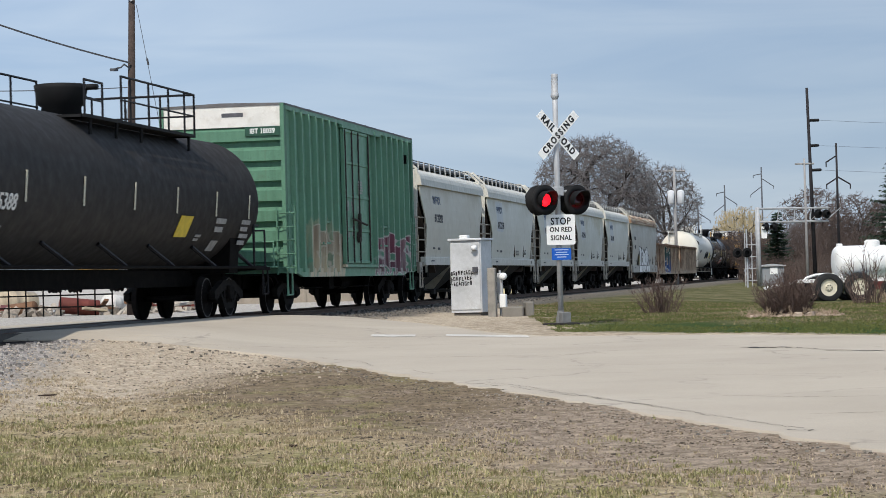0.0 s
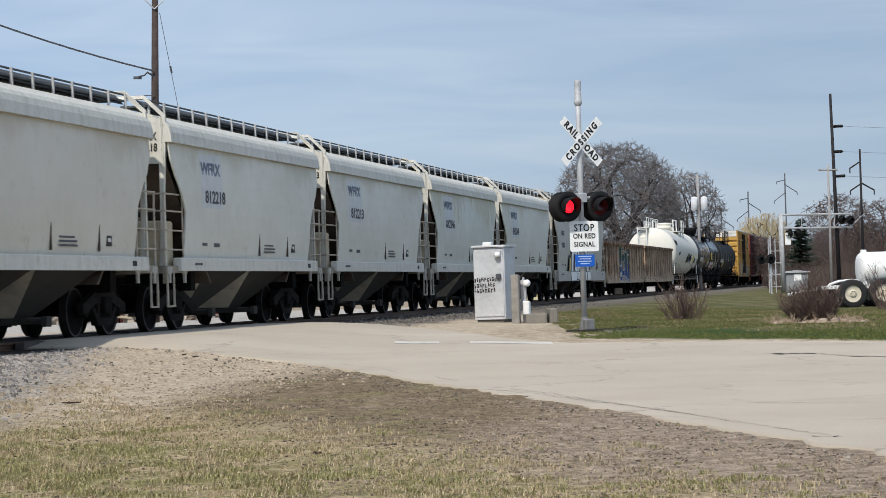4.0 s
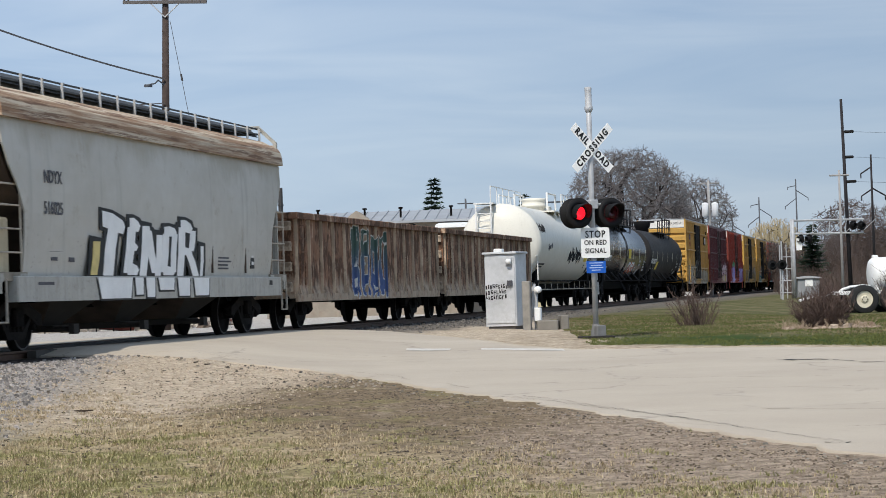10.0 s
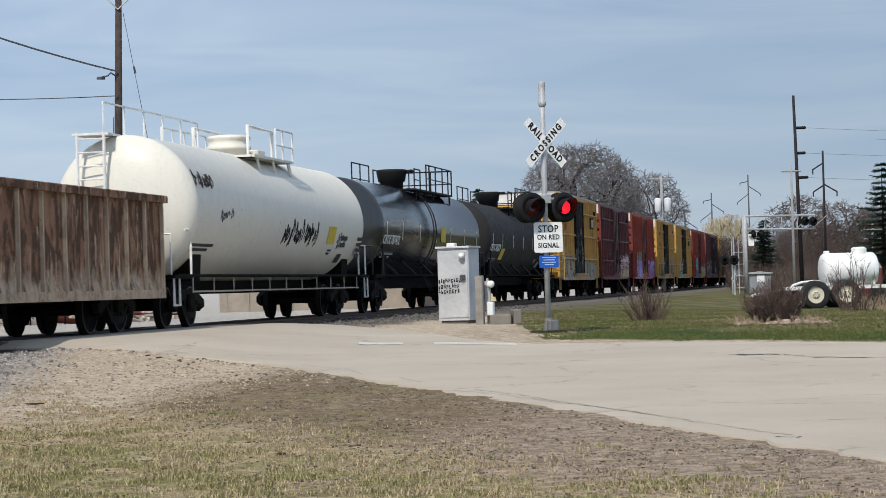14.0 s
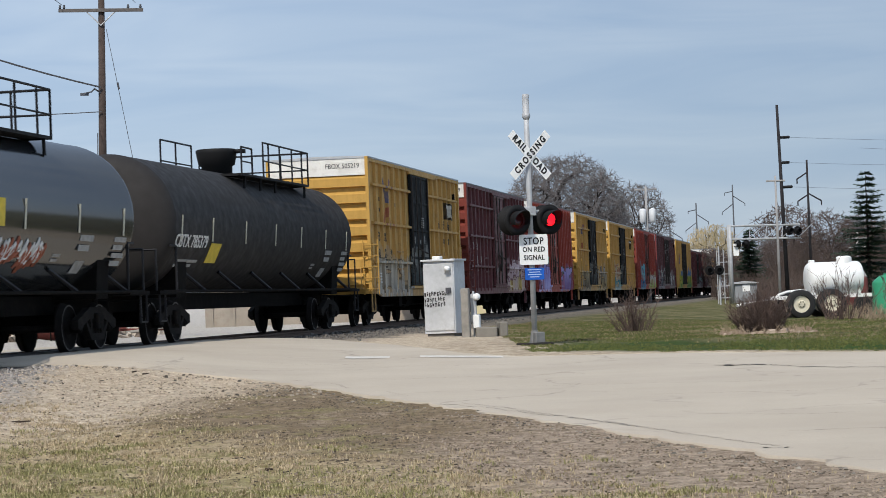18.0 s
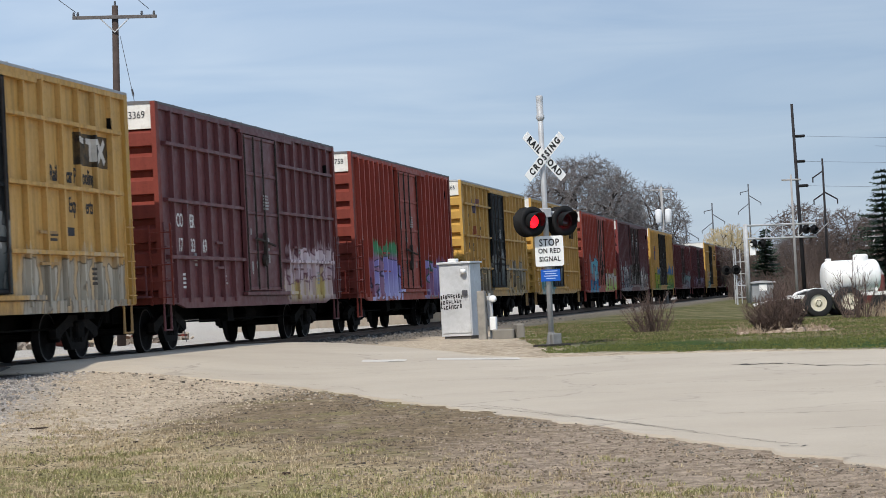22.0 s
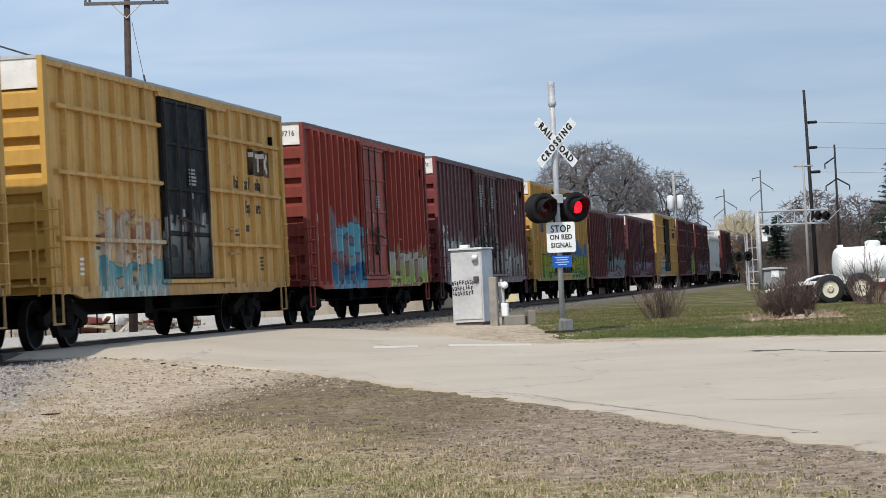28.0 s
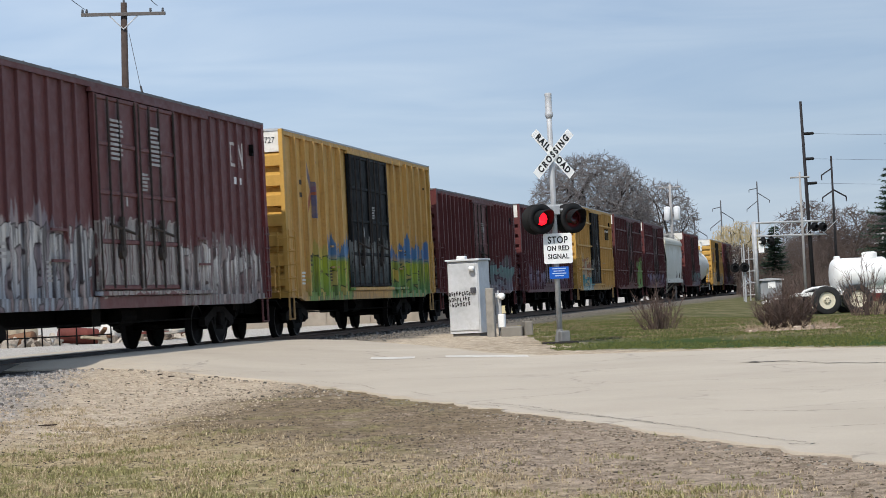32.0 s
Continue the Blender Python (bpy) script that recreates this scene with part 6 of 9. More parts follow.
def tank(u0, u1, label, paint, rad=1.5, zc=2.62, length=None, white=False, trim=None, rails_mat=None, name="", dome_r=0.46, marks=True, placard_y=3.4, placard_z=1.98, ladder=False, scrawls=()):
    t, half = car(label, "tank car", u0, u1)
    spin = []
    L = length or half - 0.55
    trim, rails_mat = trim or STEEL_DARK, rails_mat or BLACK_RAIL
    key = (paint.name, round(L, 2), rad, zc)

    def shell():
        q = Mesh()
        prof, nose = [], 0.55
        for i in range(8):
            a = math.pi / 2 * i / 7
            prof.append((-L - nose * math.cos(a) + nose, rad * max(0.02, math.sin(a))))
        prof = prof[:-1] + [(-L + nose, rad), (-L + nose + 0.03, rad + 0.006), (-L + nose + 0.1, rad + 0.006), (-L + nose + 0.12, rad)]
        prof = prof + [(-y, r) for y, r in prof[::-1]]
        q.lathe(prof, "y", 48, centre=(0, 0, zc))
        return q.data("tank_shell", paint, True)
    part("tank_shell", shared(("tshell", key), shell), t)
    # sills and running boards
    part("side_sill", shared(("tsill", round(half, 2), trim.name), lambda: Mesh().box(-0.3, 0.3, -half + 0.2, half - 0.2, 0.72, 1.08).box(-1.45, 1.45, -half, -half + 1.3, 1.06, 1.14).box(-1.45, 1.45, half - 1.3, half, 1.06, 1.14)
         .tube((1.42, -half + 0.3, 1.12), (1.42, half - 0.3, 1.12), 0.035).tube((-1.42, -half + 0.3, 1.12), (-1.42, half - 0.3, 1.12), 0.035)
         .data("side_sill", trim)), t)
    for sg in (-1, 1):
        part("saddle", shared(("saddle", rad, trim.name), lambda: Mesh().prism([(-1.2, 1.0), (1.2, 1.0), (1.25, zc - rad * 0.55), (0.7, zc - rad * 0.88), (0, zc - rad), (-0.7, zc - rad * 0.88), (-1.25, zc - rad * 0.55)], -0.35, 0.35, "y").data("saddle", trim)), t, at=pose(0, sg * (half - 2.3), 0))
    if white:
        q = Mesh()
        for y in np.arange(-half + 1.4, half - 1.3, 1.6):
            q.tube((1.42, y, 0.75), (1.42, y, 1.12), 0.016, k=5)
        q.tube((1.42, -half + 1.4, 0.78), (1.42, half - 1.4, 0.78), 0.02, k=5)
        part("safety_rail", q.data("safety_rail", RAIL_TAN), t)
    else:
        for y in np.linspace(-L + 2.2, L - 1.6, 6):
            part("brace", shared(("tbrace", rad, rails_mat.name), lambda: Mesh().tube((1.38, 0.8, 1.14), (rad * 0.735, 0, zc - rad * 0.70), 0.042, k=6).data("brace", rails_mat)), t, "short diagonal brace", pose(0, y, 0))
    # dome, platform, railings
    zt = zc + rad
    dm = Mesh().lathe([(zt - 0.15, dome_r * 1.05), (zt + 0.1, dome_r * 1.05), (zt + 0.12, dome_r * 1.2), (zt + 0.2, dome_r * 1.22), (zt + 0.22, dome_r * 1.12), (zt + 0.36, dome_r * 1.12), (zt + 0.40, dome_r * 1.2), (zt + 0.46, dome_r * 1.18), (zt + 0.49, dome_r * 0.9), (zt + 0.52, 0.02)], "z", 20)
    if not white:
        dm = Mesh().lathe([(zt - 0.15, dome_r * 0.85), (zt + 0.18, dome_r * 0.85), (zt + 0.22, dome_r), (zt + 0.52, dome_r * 1.12), (zt + 0.60, dome_r * 1.15), (zt + 0.62, dome_r * 1.02)], "z", 20).box(dome_r, dome_r + 0.28, -0.1, 0.1, zt + 0.5, zt + 0.6)
    part("dome", dm.data("dome", paint if white else BLACK, True), t, "round valve dome with a bolted lid")
    q = Mesh()
    pz = zt - 0.18
    y1 = 1.9 if white else 5.0
    q.box(0.72, 1.18, -1.9, y1, pz, pz + 0.06).box(-1.18, -0.72, -1.9, y1, pz, pz + 0.06)
    q.box(-1.1, 1.1, -1.95, -1.5, pz, pz + 0.05).box(-1.1, 1.1, y1 - 0.45, y1, pz, pz + 0.05)
    for y in (-1.5, 0, 1.5, y1 - 0.3):
        for sg in (-1, 1):
            q.tube((sg * 1.12, y, pz), (sg * rad * 0.74, y, zc + rad * 0.68), 0.035, k=5)
    part("platform", q.data("platform", paint if white else BLACK), t, "narrow walkway round the dome")
    q = Mesh()
    hz = pz + (0.8 if white else 1.05)
    if white:
        railing(t, rails_mat, [(1.16, y) for y in (0.2, 0.9, 1.9)], pz, hz)
        railing(t, rails_mat, [(-1.16, y) for y in (-1.9, -1.0, 0.0, 1.0, 1.9)], pz, hz)
        ends = [-L - 0.08 + (L - 1.8) * k / 5 for k in range(6)]
        q.path([(-0.25, y, zt + 0.68) for y in ends], 0.024, 6)
        for y in ends:
            q.tube((-0.25, y, zt - 0.1), (-0.25, y, zt + 0.68), 0.022, k=6)
        w = Mesh()
        for xx in (-0.25, -0.85):
            w.tube((xx, -L - 0.08, zc - 0.1), (xx, -L - 0.08, zt + 0.05), 0.035, k=6)
        for k in range(6):
            w.tube((-0.25, -L - 0.08, zc + 0.05 + 0.29 * k), (-0.85, -L - 0.08, zc + 0.05 + 0.29 * k), 0.018, k=5)
        w.box(-0.95, -0.15, -L - 0.1, -L + 0.75, zt - 0.02, zt + 0.03)
        hs = Mesh().box(-0.55, 0.55, 0.75, 1.45, zt - 0.45, zt + 0.16, 0.03)
        part("valve_housing", hs.data("valve_housing", paint), t, "square cream valve housing beside the dome")
        for xx in (-0.7, 0.7):
            part("pipe_guard", Mesh().path([(xx, -0.75, zt - 0.2), (xx, -0.75, zt + 0.66), (xx, 1.55, zt + 0.66), (xx, 1.55, zt - 0.35)], 0.035, 6).data("pipe_guard", rails_mat), t, "white pipe guard over the valves")
        part("end_ladder", w.data("end_ladder", rails_mat), t, "white ladder on the tank's end")
    else:
        railing(t, rails_mat, [(1.16, y) for y in (0.2, 0.75, 1.9, 3.2, 4.3, 5.0)], pz, hz - 0.12)
        railing(t, rails_mat, [(-1.16, y) for y in (-1.0, 0.3, 1.7)], pz, hz)
        railing(t, rails_mat, [(-1.16, y) for y in (2.4, 3.8, 5.0)], pz, hz - 0.1)
        railing(t, rails_mat, [(-1.16, 5.0), (-0.4, 5.0), (0.4, 5.0), (1.16, 5.0)], pz, hz - 0.12)
        railing(t, rails_mat, [(1.16, -1.9), (1.16, -0.9)], pz, hz - 0.35)
    if white:
        part("top_rail", q.data("top_rail", rails_mat), t, "pipe railing along the tank top")
    # ladder over the side, curved to the shell
    if ladder:
        ang = np.linspace(radians(62), radians(-48), 14)
        reach = rad + 0.12
        for yo in (-1.17, -0.73):
            part("ladder_rail", Mesh().path([(math.cos(a) * reach, yo, zc + math.sin(a) * reach) for a in ang] + [(1.46, yo, 0.6)], 0.022, 5).data("ladder_rail", rails_mat), t)
        for a in ang:
            part("ladder_rung", Mesh().tube((math.cos(a) * reach, -1.17, zc + math.sin(a) * reach), (math.cos(a) * reach, -0.73, zc + math.sin(a) * reach), 0.014, k=5).data("ladder_rung", rails_mat), t)
    # end rails and steps
    for sg in (-1, 1):
        y = sg * (half - 0.1)
        part("end_rail", Mesh().path([(-1.35, y, 1.12), (-1.35, y, 2.0), (1.35, y, 2.0), (1.35, y, 1.12)], 0.022, 6).data("end_rail", rails_mat), t)
        part("stirrup", Mesh().path([(1.4, y, 1.1), (1.4, y, 0.5), (1.4, y - sg * 0.4, 0.5), (1.4, y - sg * 0.4, 1.1)], 0.022, 5).data("stirrup", rails_mat), t)
        part("grab_iron", Mesh().path([(1.42, y - sg * 1.2, 1.1), (1.42, y - sg * 1.2, 2.1), (1.42, y - sg * 0.8, 2.1)], 0.025, 5).data("grab_iron", rails_mat), t)
    truck(t, -half + 2.25, spin)
    truck(t, half - 2.25, spin)
    couplers(t, half)
    def on_shell(y, z, lift=0.006):
        """A pose for a flat mark lying on the tank's side at height z."""
        a = math.asin(max(-0.95, min(0.95, (z - zc) / rad)))
        return Matrix.Translation((math.cos(a) * (rad + lift), y, z)) @ Matrix.Rotation(-a, 4, "Y")
    strip_me = shared("reflector", lambda: Mesh().box(-0.004, 0.006, -0.035, 0.035, -0.27, 0.27).data("reflector", REFLECT))
    if marks:
        for y in (-8.2, -5.8, -2.95, -0.1, 2.6, 5.4, 8.0):
            part("reflector", strip_me, t, "slim pale reflective strip", on_shell(y, 2.5))
    if name:
        words(name, 0.40, WHITE_PAINT, t, on_shell(-7.35, 2.2, 0.012) @ facing_side(0, 0, 0), "lettering", "white stencilled car number", 1.05, offset=0.006)
    for y, z, w, h, n_ in ((-8.0, 1.82, 1.6, 0.07, 2), (7.6, 2.2, 0.7, 0.1, 4), (5.6, 2.2, 0.75, 0.12, 2), (4.5, 1.83, 0.4, 0.06, 2), (5.9, 1.72, 0.5, 0.28, 1)):
        for i in range(n_):
            q = Mesh().box(-0.004, 0.004, 0, w * (1 - 0.2 * (i % 2)), -h - i * h * 1.6, -i * h * 1.6)
            part("stencil_line", q.data("stencil_line", DIM_WHITE if not white else BLACK_PAINT), t, "small unreadable stencil line", on_shell(y, z))
    q = Mesh().box(-0.004, 0.006, -0.42, 0.42, -0.24, 0.24)
    part("placard", q.data("placard", YELLOW_PLACARD), t, "yellow hazard placard", on_shell(placard_y, placard_z if not white else 2.2))
    for y0, z0_, w, h, seed, mt, r in scrawls:
        part("scrawl", scribble(on_shell, y0, z0_, w, h, seed, r).data("scrawl", mt), t, "loose looping sprayed scrawl")
    SPIN.append((CARS[-1], spin))
    return t


def scribble(at, y0, z0, w, h, seed, r):
    """A looping sprayed line laid on a surface given by at(y, z)."""
    rnd = random.Random(seed)
    q = Mesh()
    y, pts = y0, []
    while y < y0 + w:
        step = rnd.uniform(0.10, 0.24)
        hi, lo = z0 + h * rnd.uniform(0.5, 1.0), z0 + h * rnd.uniform(-0.1, 0.35)
        pts += [(y, lo), (y + step * 0.3, (lo + hi) / 2), (y + step * 0.7, hi), (y + step * 1.1, (lo + hi) / 2), (y + step * 0.6, lo + 0.05)]
        if rnd.random() < 0.35:
            pts.append(None)
            y += step * 0.6
        y += step
    pts.append(None)
    run = []
    for p in pts:
        if p is None:
            if len(run) > 1:
                q.path([at(*c).translation for c in run], r, 4)
            run = []
        else:
            run.append(p)
    return q


REFLECT = plain("pale_reflective_tape", (0.55, 0.52, 0.40), 0.5, 0, 0.15, 9, 0)
DIM_WHITE = plain("dim_stencil_paint", (0.30, 0.30, 0.29), 0.8, 0, 0.3, 7, 0)

GREEN = car_paint("green_boxcar_paint", (0.14, 0.278, 0.188), 0.5, (0.13, 0.13, 0.09), 0.2, 0.25, ((-5.6, -1.8, 0.7, 2.2, (0.28, 0.215, 0.15), (0.52, 0.44, 0.29), (0.56, 0.50, 0.40), 2.6), (2.0, 7.0, 0.9, 2.15, (0.17, 0.03, 0.06), (0.13, 0.05, 0.07), (0.60, 0.53, 0.51), 2.8)), drip=0.45)
# same green as the sides, its colour darkened to offset sun on the ends
GREEN_END = car_paint("green_end_sun_tone", (0.085, 0.185, 0.122), 0.6, (0.10, 0.09, 0.06), 0.25, 0.35)
HOPPER = hopper_paint("pale_grey_hopper_paint", (0.54, 0.525, 0.455), (0.60, 0.59, 0.53))
HOPPER_BEIGE = hopper_paint("beige_grey_hopper_paint", (0.52, 0.485, 0.405), (0.56, 0.53, 0.455), 0.0, 0.35)
HOPPER_STAINED = hopper_paint("stained_grey_hopper_paint", (0.50, 0.50, 0.435), (0.58, 0.58, 0.53), 0.85)
HOPPER_TRIM = car_paint("pale_grey_hopper_trim", (0.55, 0.535, 0.475), 0.5, (0.26, 0.21, 0.15), 0.55, 0.3, faded=(0.61, 0.60, 0.545))
HOPPER_OLD = hopper_paint("dull_grey_hopper_paint", (0.405, 0.385, 0.335), (0.465, 0.45, 0.405), 0.0, 0.6)
HOPPER_DULL = car_paint("dull_hopper_trim", (0.38, 0.37, 0.33), 0.6, (0.18, 0.13, 0.1), 0.5, 0.4)


def rust_rim():
    """A roof shoulder with long bands of rust along it."""
    m, n, l, b = shader("rust_streaked_roof_edge")
    along = coords(n, l, (3, 0.22, 7))
    c = mixed(n, l, ramp(n, l, noise_of(n, l, along, 1.6, 6, 0.6), 0.4, 0.58), (0.50, 0.42, 0.31), (0.27, 0.16, 0.09))
    c = mixed(n, l, ramp(n, l, noise_of(n, l, coords(n, l, (3, 0.5, 11)), 1.2, 6, 0.65), 0.52, 0.6, 0, 0.85), c, (0.13, 0.062, 0.032))
    l.new(c, b.inputs["Base Color"])
    b.inputs["Roughness"].default_value = 0.8
    bumped(n, l, b, noise_of(n, l, along, 6, 4), 0.3, 0.01)
    return m


HOPPER_RIM = rust_rim()
STAKE_B = car_paint("pale_rusted_bare_stakes", (0.50, 0.385, 0.275), 0.85, (0.22, 0.14, 0.085), 0.6, 0.8, mottle=0.35)
STAKE = car_paint("pale_rusted_stakes", (0.50, 0.385, 0.275), 0.85, (0.22, 0.14, 0.085), 0.6, 0.8, mottle=0.35, marks=((-2.9, 1.2, 0.75, 2.6, (0.016, 0.055, 0.042), (0.018, 0.055, 0.19), (0.62, 0.64, 0.60), 2.7),))
RUSTY = car_paint("rusty_gondola_steel", (0.235, 0.125, 0.075), 0.85, (0.52, 0.39, 0.275), 0.4, 0.45, mottle=0.8, dust=(0.46, 0.375, 0.275), marks= ((-2.9, 1.2, 0.75, 2.6, (0.016, 0.055, 0.042), (0.018, 0.055, 0.19), (0.62, 0.64, 0.60), 2.7),))
RUSTY_B = car_paint("rusty_gondola_steel_bare", (0.205, 0.108, 0.064), 0.85, (0.50, 0.37, 0.26), 0.35, 0.45, mottle=0.8, dust=(0.46, 0.375, 0.275))
TANK_CREAM = car_paint("cream_tank_paint", (0.64, 0.615, 0.54), 0.42, (0.40, 0.30, 0.18), 0.14, 0.07, faded=(0.69, 0.665, 0.58), dents=0.05)
TANK_DARK = car_paint("dark_grey_glossy_tank", (0.022, 0.024, 0.026), 0.12, (0.06, 0.055, 0.05), 0.2, 0.2, faded=(0.03, 0.033, 0.036), dents=0.05)
TANK_BLACK = car_paint("matt_black_tank", (0.024, 0.022, 0.0212), 0.75, (0.045, 0.04, 0.037), 0.05, 0.06, faded=(0.028, 0.0258, 0.0246), dents=0.0)
PALE, CHALK = (0.62, 0.58, 0.52), (0.50, 0.45, 0.36)
YEL = (0.55, 0.315, 0.09)
# darker copy of the side yellow for the sunlit ends
YEL_END = car_paint("yellow_end_sun_tone", (0.42, 0.245, 0.06), 0.55, (0.25, 0.14, 0.05), 0.15, 0.2)


def yellow(name, marks, cross=None, block=None):
    """Weathered yellow; cross is the place along the side of a faded emblem of crossed strokes."""
    st = ()
    if cross is not None:
        red, blue, mauve = (0.30, 0.09, 0.05), (0.10, 0.10, 0.17), (0.20, 0.10, 0.13)
        st = ((cross - 0.58, 3.05, cross + 0.02, 3.75, 0.10, red), (cross + 0.55, 3.05, cross - 0.02, 3.75, 0.10, red), (cross - 0.55, 4.55, cross, 3.7, 0.10, blue), (cross + 0.55, 4.55, cross, 3.7, 0.10, mauve), (cross, 3.0, cross, 3.6, 0.06, blue))
    if block is not None:
        st += ((block - 0.95, 3.88, block + 0.95, 3.88, 0.30, (0.012, 0.012, 0.012)),)
        for k in (-0.6, 0.0):
            st += ((block + k - 0.24, 4.05, block + k + 0.24, 4.05, 0.055, PALE), (block + k, 3.68, block + k, 4.05, 0.08, PALE))
        st += ((block + 0.38, 3.68, block + 0.78, 4.1, 0.065, PALE), (block + 0.38, 4.1, block + 0.78, 3.68, 0.065, PALE))
    return car_paint(name, YEL, 0.6, (0.22, 0.135, 0.06), 0.5, 0.65, marks, faded=(0.55, 0.37, 0.17), strokes=st, drip=0.65, dust=(0.26, 0.165, 0.085))


Y_A = yellow("yellow_boxcar_paint_a", ((-7.3, -1.7, 0.8, 2.2, CHALK, (0.44, 0.41, 0.36), (0.13, 0.105, 0.075), 1.8), (2.0, 7.6, 0.8, 1.9, CHALK, (0.40, 0.36, 0.29), (0.13, 0.105, 0.075), 1.8)), -5.08, block=6.03)
Y_B = yellow("yellow_boxcar_paint_b", ((-6.6, -1.7, 0.8, 2.0, (0.46, 0.38, 0.25), (0.27, 0.22, 0.16), (0.05, 0.044, 0.038), 2.2), (1.8, 7.2, 0.9, 2.3, (0.36, 0.33, 0.28), (0.40, 0.31, 0.17), (0.045, 0.04, 0.036), 1.8)), -4.80)
Y_C = yellow("yellow_boxcar_paint_c", ((-5.6, -1.6, 1.5, 2.5, (0.42, 0.46, 0.36), (0.55, 0.50, 0.36), (0.30, 0.12, 0.08), 1.6), (-5.6, -1.6, 0.8, 1.6, (0.10, 0.32, 0.34), (0.50, 0.52, 0.44), (0.05, 0.16, 0.2), 1.8)), block=5.95)
Y_D = yellow("yellow_boxcar_paint_d", ((-7.4, -2.5, 0.8, 2.1, (0.34, 0.38, 0.04), (0.20, 0.32, 0.08), (0.03, 0.04, 0.03), 1.8), (-5.2, -2.4, 1.9, 2.5, (0.06, 0.19, 0.36), (0.05, 0.15, 0.30), (0.10, 0.22, 0.4), 1.4), (2.6, 8.6, 0.8, 2.05, (0.36, 0.40, 0.04), (0.14, 0.28, 0.10), (0.03, 0.06, 0.04), 1.8), (2.5, 8.8, 1.9, 2.5, (0.04, 0.13, 0.30), (0.05, 0.17, 0.34), (0.03, 0.1, 0.2), 1.4)), -6.35)
PLUM = car_paint("plum_boxcar_paint", (0.13, 0.046, 0.047), 0.5, (0.05, 0.03, 0.03), 0.2, 0.3, ((2.2, 7.3, 0.9, 1.6, (0.55, 0.42, 0.16), (0.58, 0.46, 0.42), (0.16, 0.08, 0.08), 1.7), (2.2, 7.4, 1.5, 2.3, (0.66, 0.54, 0.54), (0.55, 0.42, 0.44), (0.16, 0.07, 0.09), 1.7),), fade=0.25)
# plum car's red end; on oxide cars, side red darkened against the sun
RED_END = car_paint("oxide_red_end_tone", (0.16, 0.034, 0.024), 0.6, (0.07, 0.03, 0.02), 0.3, 0.3)
OXIDE = car_paint("oxide_red_boxcar_paint", (0.29, 0.053, 0.034), 0.55, (0.07, 0.03, 0.02), 0.25, 0.35, ((-5.8, -1.3, 0.9, 2.25, (0.36, 0.31, 0.62), (0.50, 0.46, 0.70), (0.05, 0.05, 0.08), 1.7), (-5.2, -1.2, 2.15, 2.55, (0.07, 0.30, 0.14), (0.09, 0.36, 0.17), (0.03, 0.07, 0.05), 1.5), (2.2, 7.6, 0.9, 2.2, (0.40, 0.34, 0.62), (0.26, 0.17, 0.34), (0.05, 0.12, 0.08), 1.7)))
OXIDE_B = car_paint("oxide_red_boxcar_paint_b", (0.29, 0.053, 0.034), 0.55, (0.07, 0.03, 0.025), 0.25, 0.35, ((-5.2, -1.4, 1.5, 2.7, (0.16, 0.40, 0.46), (0.20, 0.46, 0.50), (0.04, 0.15, 0.22), 1.3), (-5.4, -1.4, 0.8, 1.55, (0.05, 0.19, 0.32), (0.10, 0.30, 0.40), (0.02, 0.08, 0.16), 1.5), (1.7, 7.6, 0.9, 2.0, (0.52, 0.48, 0.44), (0.38, 0.46, 0.13), (0.12, 0.08, 0.07), 1.7)))
MAROON_END = car_paint("maroon_end_paint", (0.15, 0.036, 0.035), 0.55, (0.05, 0.025, 0.02), 0.25, 0.3)
MAROON = car_paint("maroon_boxcar_paint", (0.112, 0.043, 0.041), 0.55, (0.06, 0.032, 0.028), 0.2, 0.18, ((-8.6, -2.6, 0.8, 2.45, (0.60, 0.57, 0.52), (0.30, 0.32, 0.35), (0.03, 0.022, 0.022), 2.8), (-2.4, 2.4, 1.2, 2.6, (0.08, 0.06, 0.055), (0.12, 0.10, 0.09), (0.34, 0.31, 0.28), 3.2), (2.6, 8.8, 0.8, 2.2, (0.58, 0.54, 0.49), (0.24, 0.22, 0.21), (0.08, 0.06, 0.055), 2.8)), strokes=((6.92, 4.5, 7.24, 4.5, 0.035, PALE), (6.92, 4.02, 7.26, 4.02, 0.035, PALE), (6.92, 3.99, 6.92, 4.53, 0.045, PALE), (7.56, 3.97, 7.56, 4.55, 0.045, PALE), (7.58, 4.5, 7.88, 4.02, 0.04, PALE), (7.88, 3.97, 7.88, 4.55, 0.045, PALE)), drip=0.9)
MAROON_B = car_paint("maroon_boxcar_paint_b", (0.105, 0.030, 0.028), 0.55, (0.05, 0.025, 0.02), 0.25, 0.35, ((-1.0, 7.2, 0.9, 2.1, (0.18, 0.26, 0.24), (0.22, 0.2, 0.22), (0.08, 0.05, 0.06), 2.2),))
MAROON_C = car_paint("maroon_boxcar_paint_c", (0.092, 0.028, 0.028), 0.55, (0.05, 0.025, 0.02), 0.25, 0.35, ((-6.0, 6.0, 0.9, 1.9, (0.24, 0.2, 0.26), (0.12, 0.06, 0.07), (0.06, 0.03, 0.03), 2.2),))
MAROON_D = car_paint("maroon_boxcar_paint_d", (0.095, 0.030, 0.028), 0.55, (0.05, 0.025, 0.02), 0.25, 0.35, ((4.0, 7.4, 0.9, 2.6, (0.20, 0.32, 0.10), (0.24, 0.36, 0.14), (0.08, 0.1, 0.05), 2.2),))

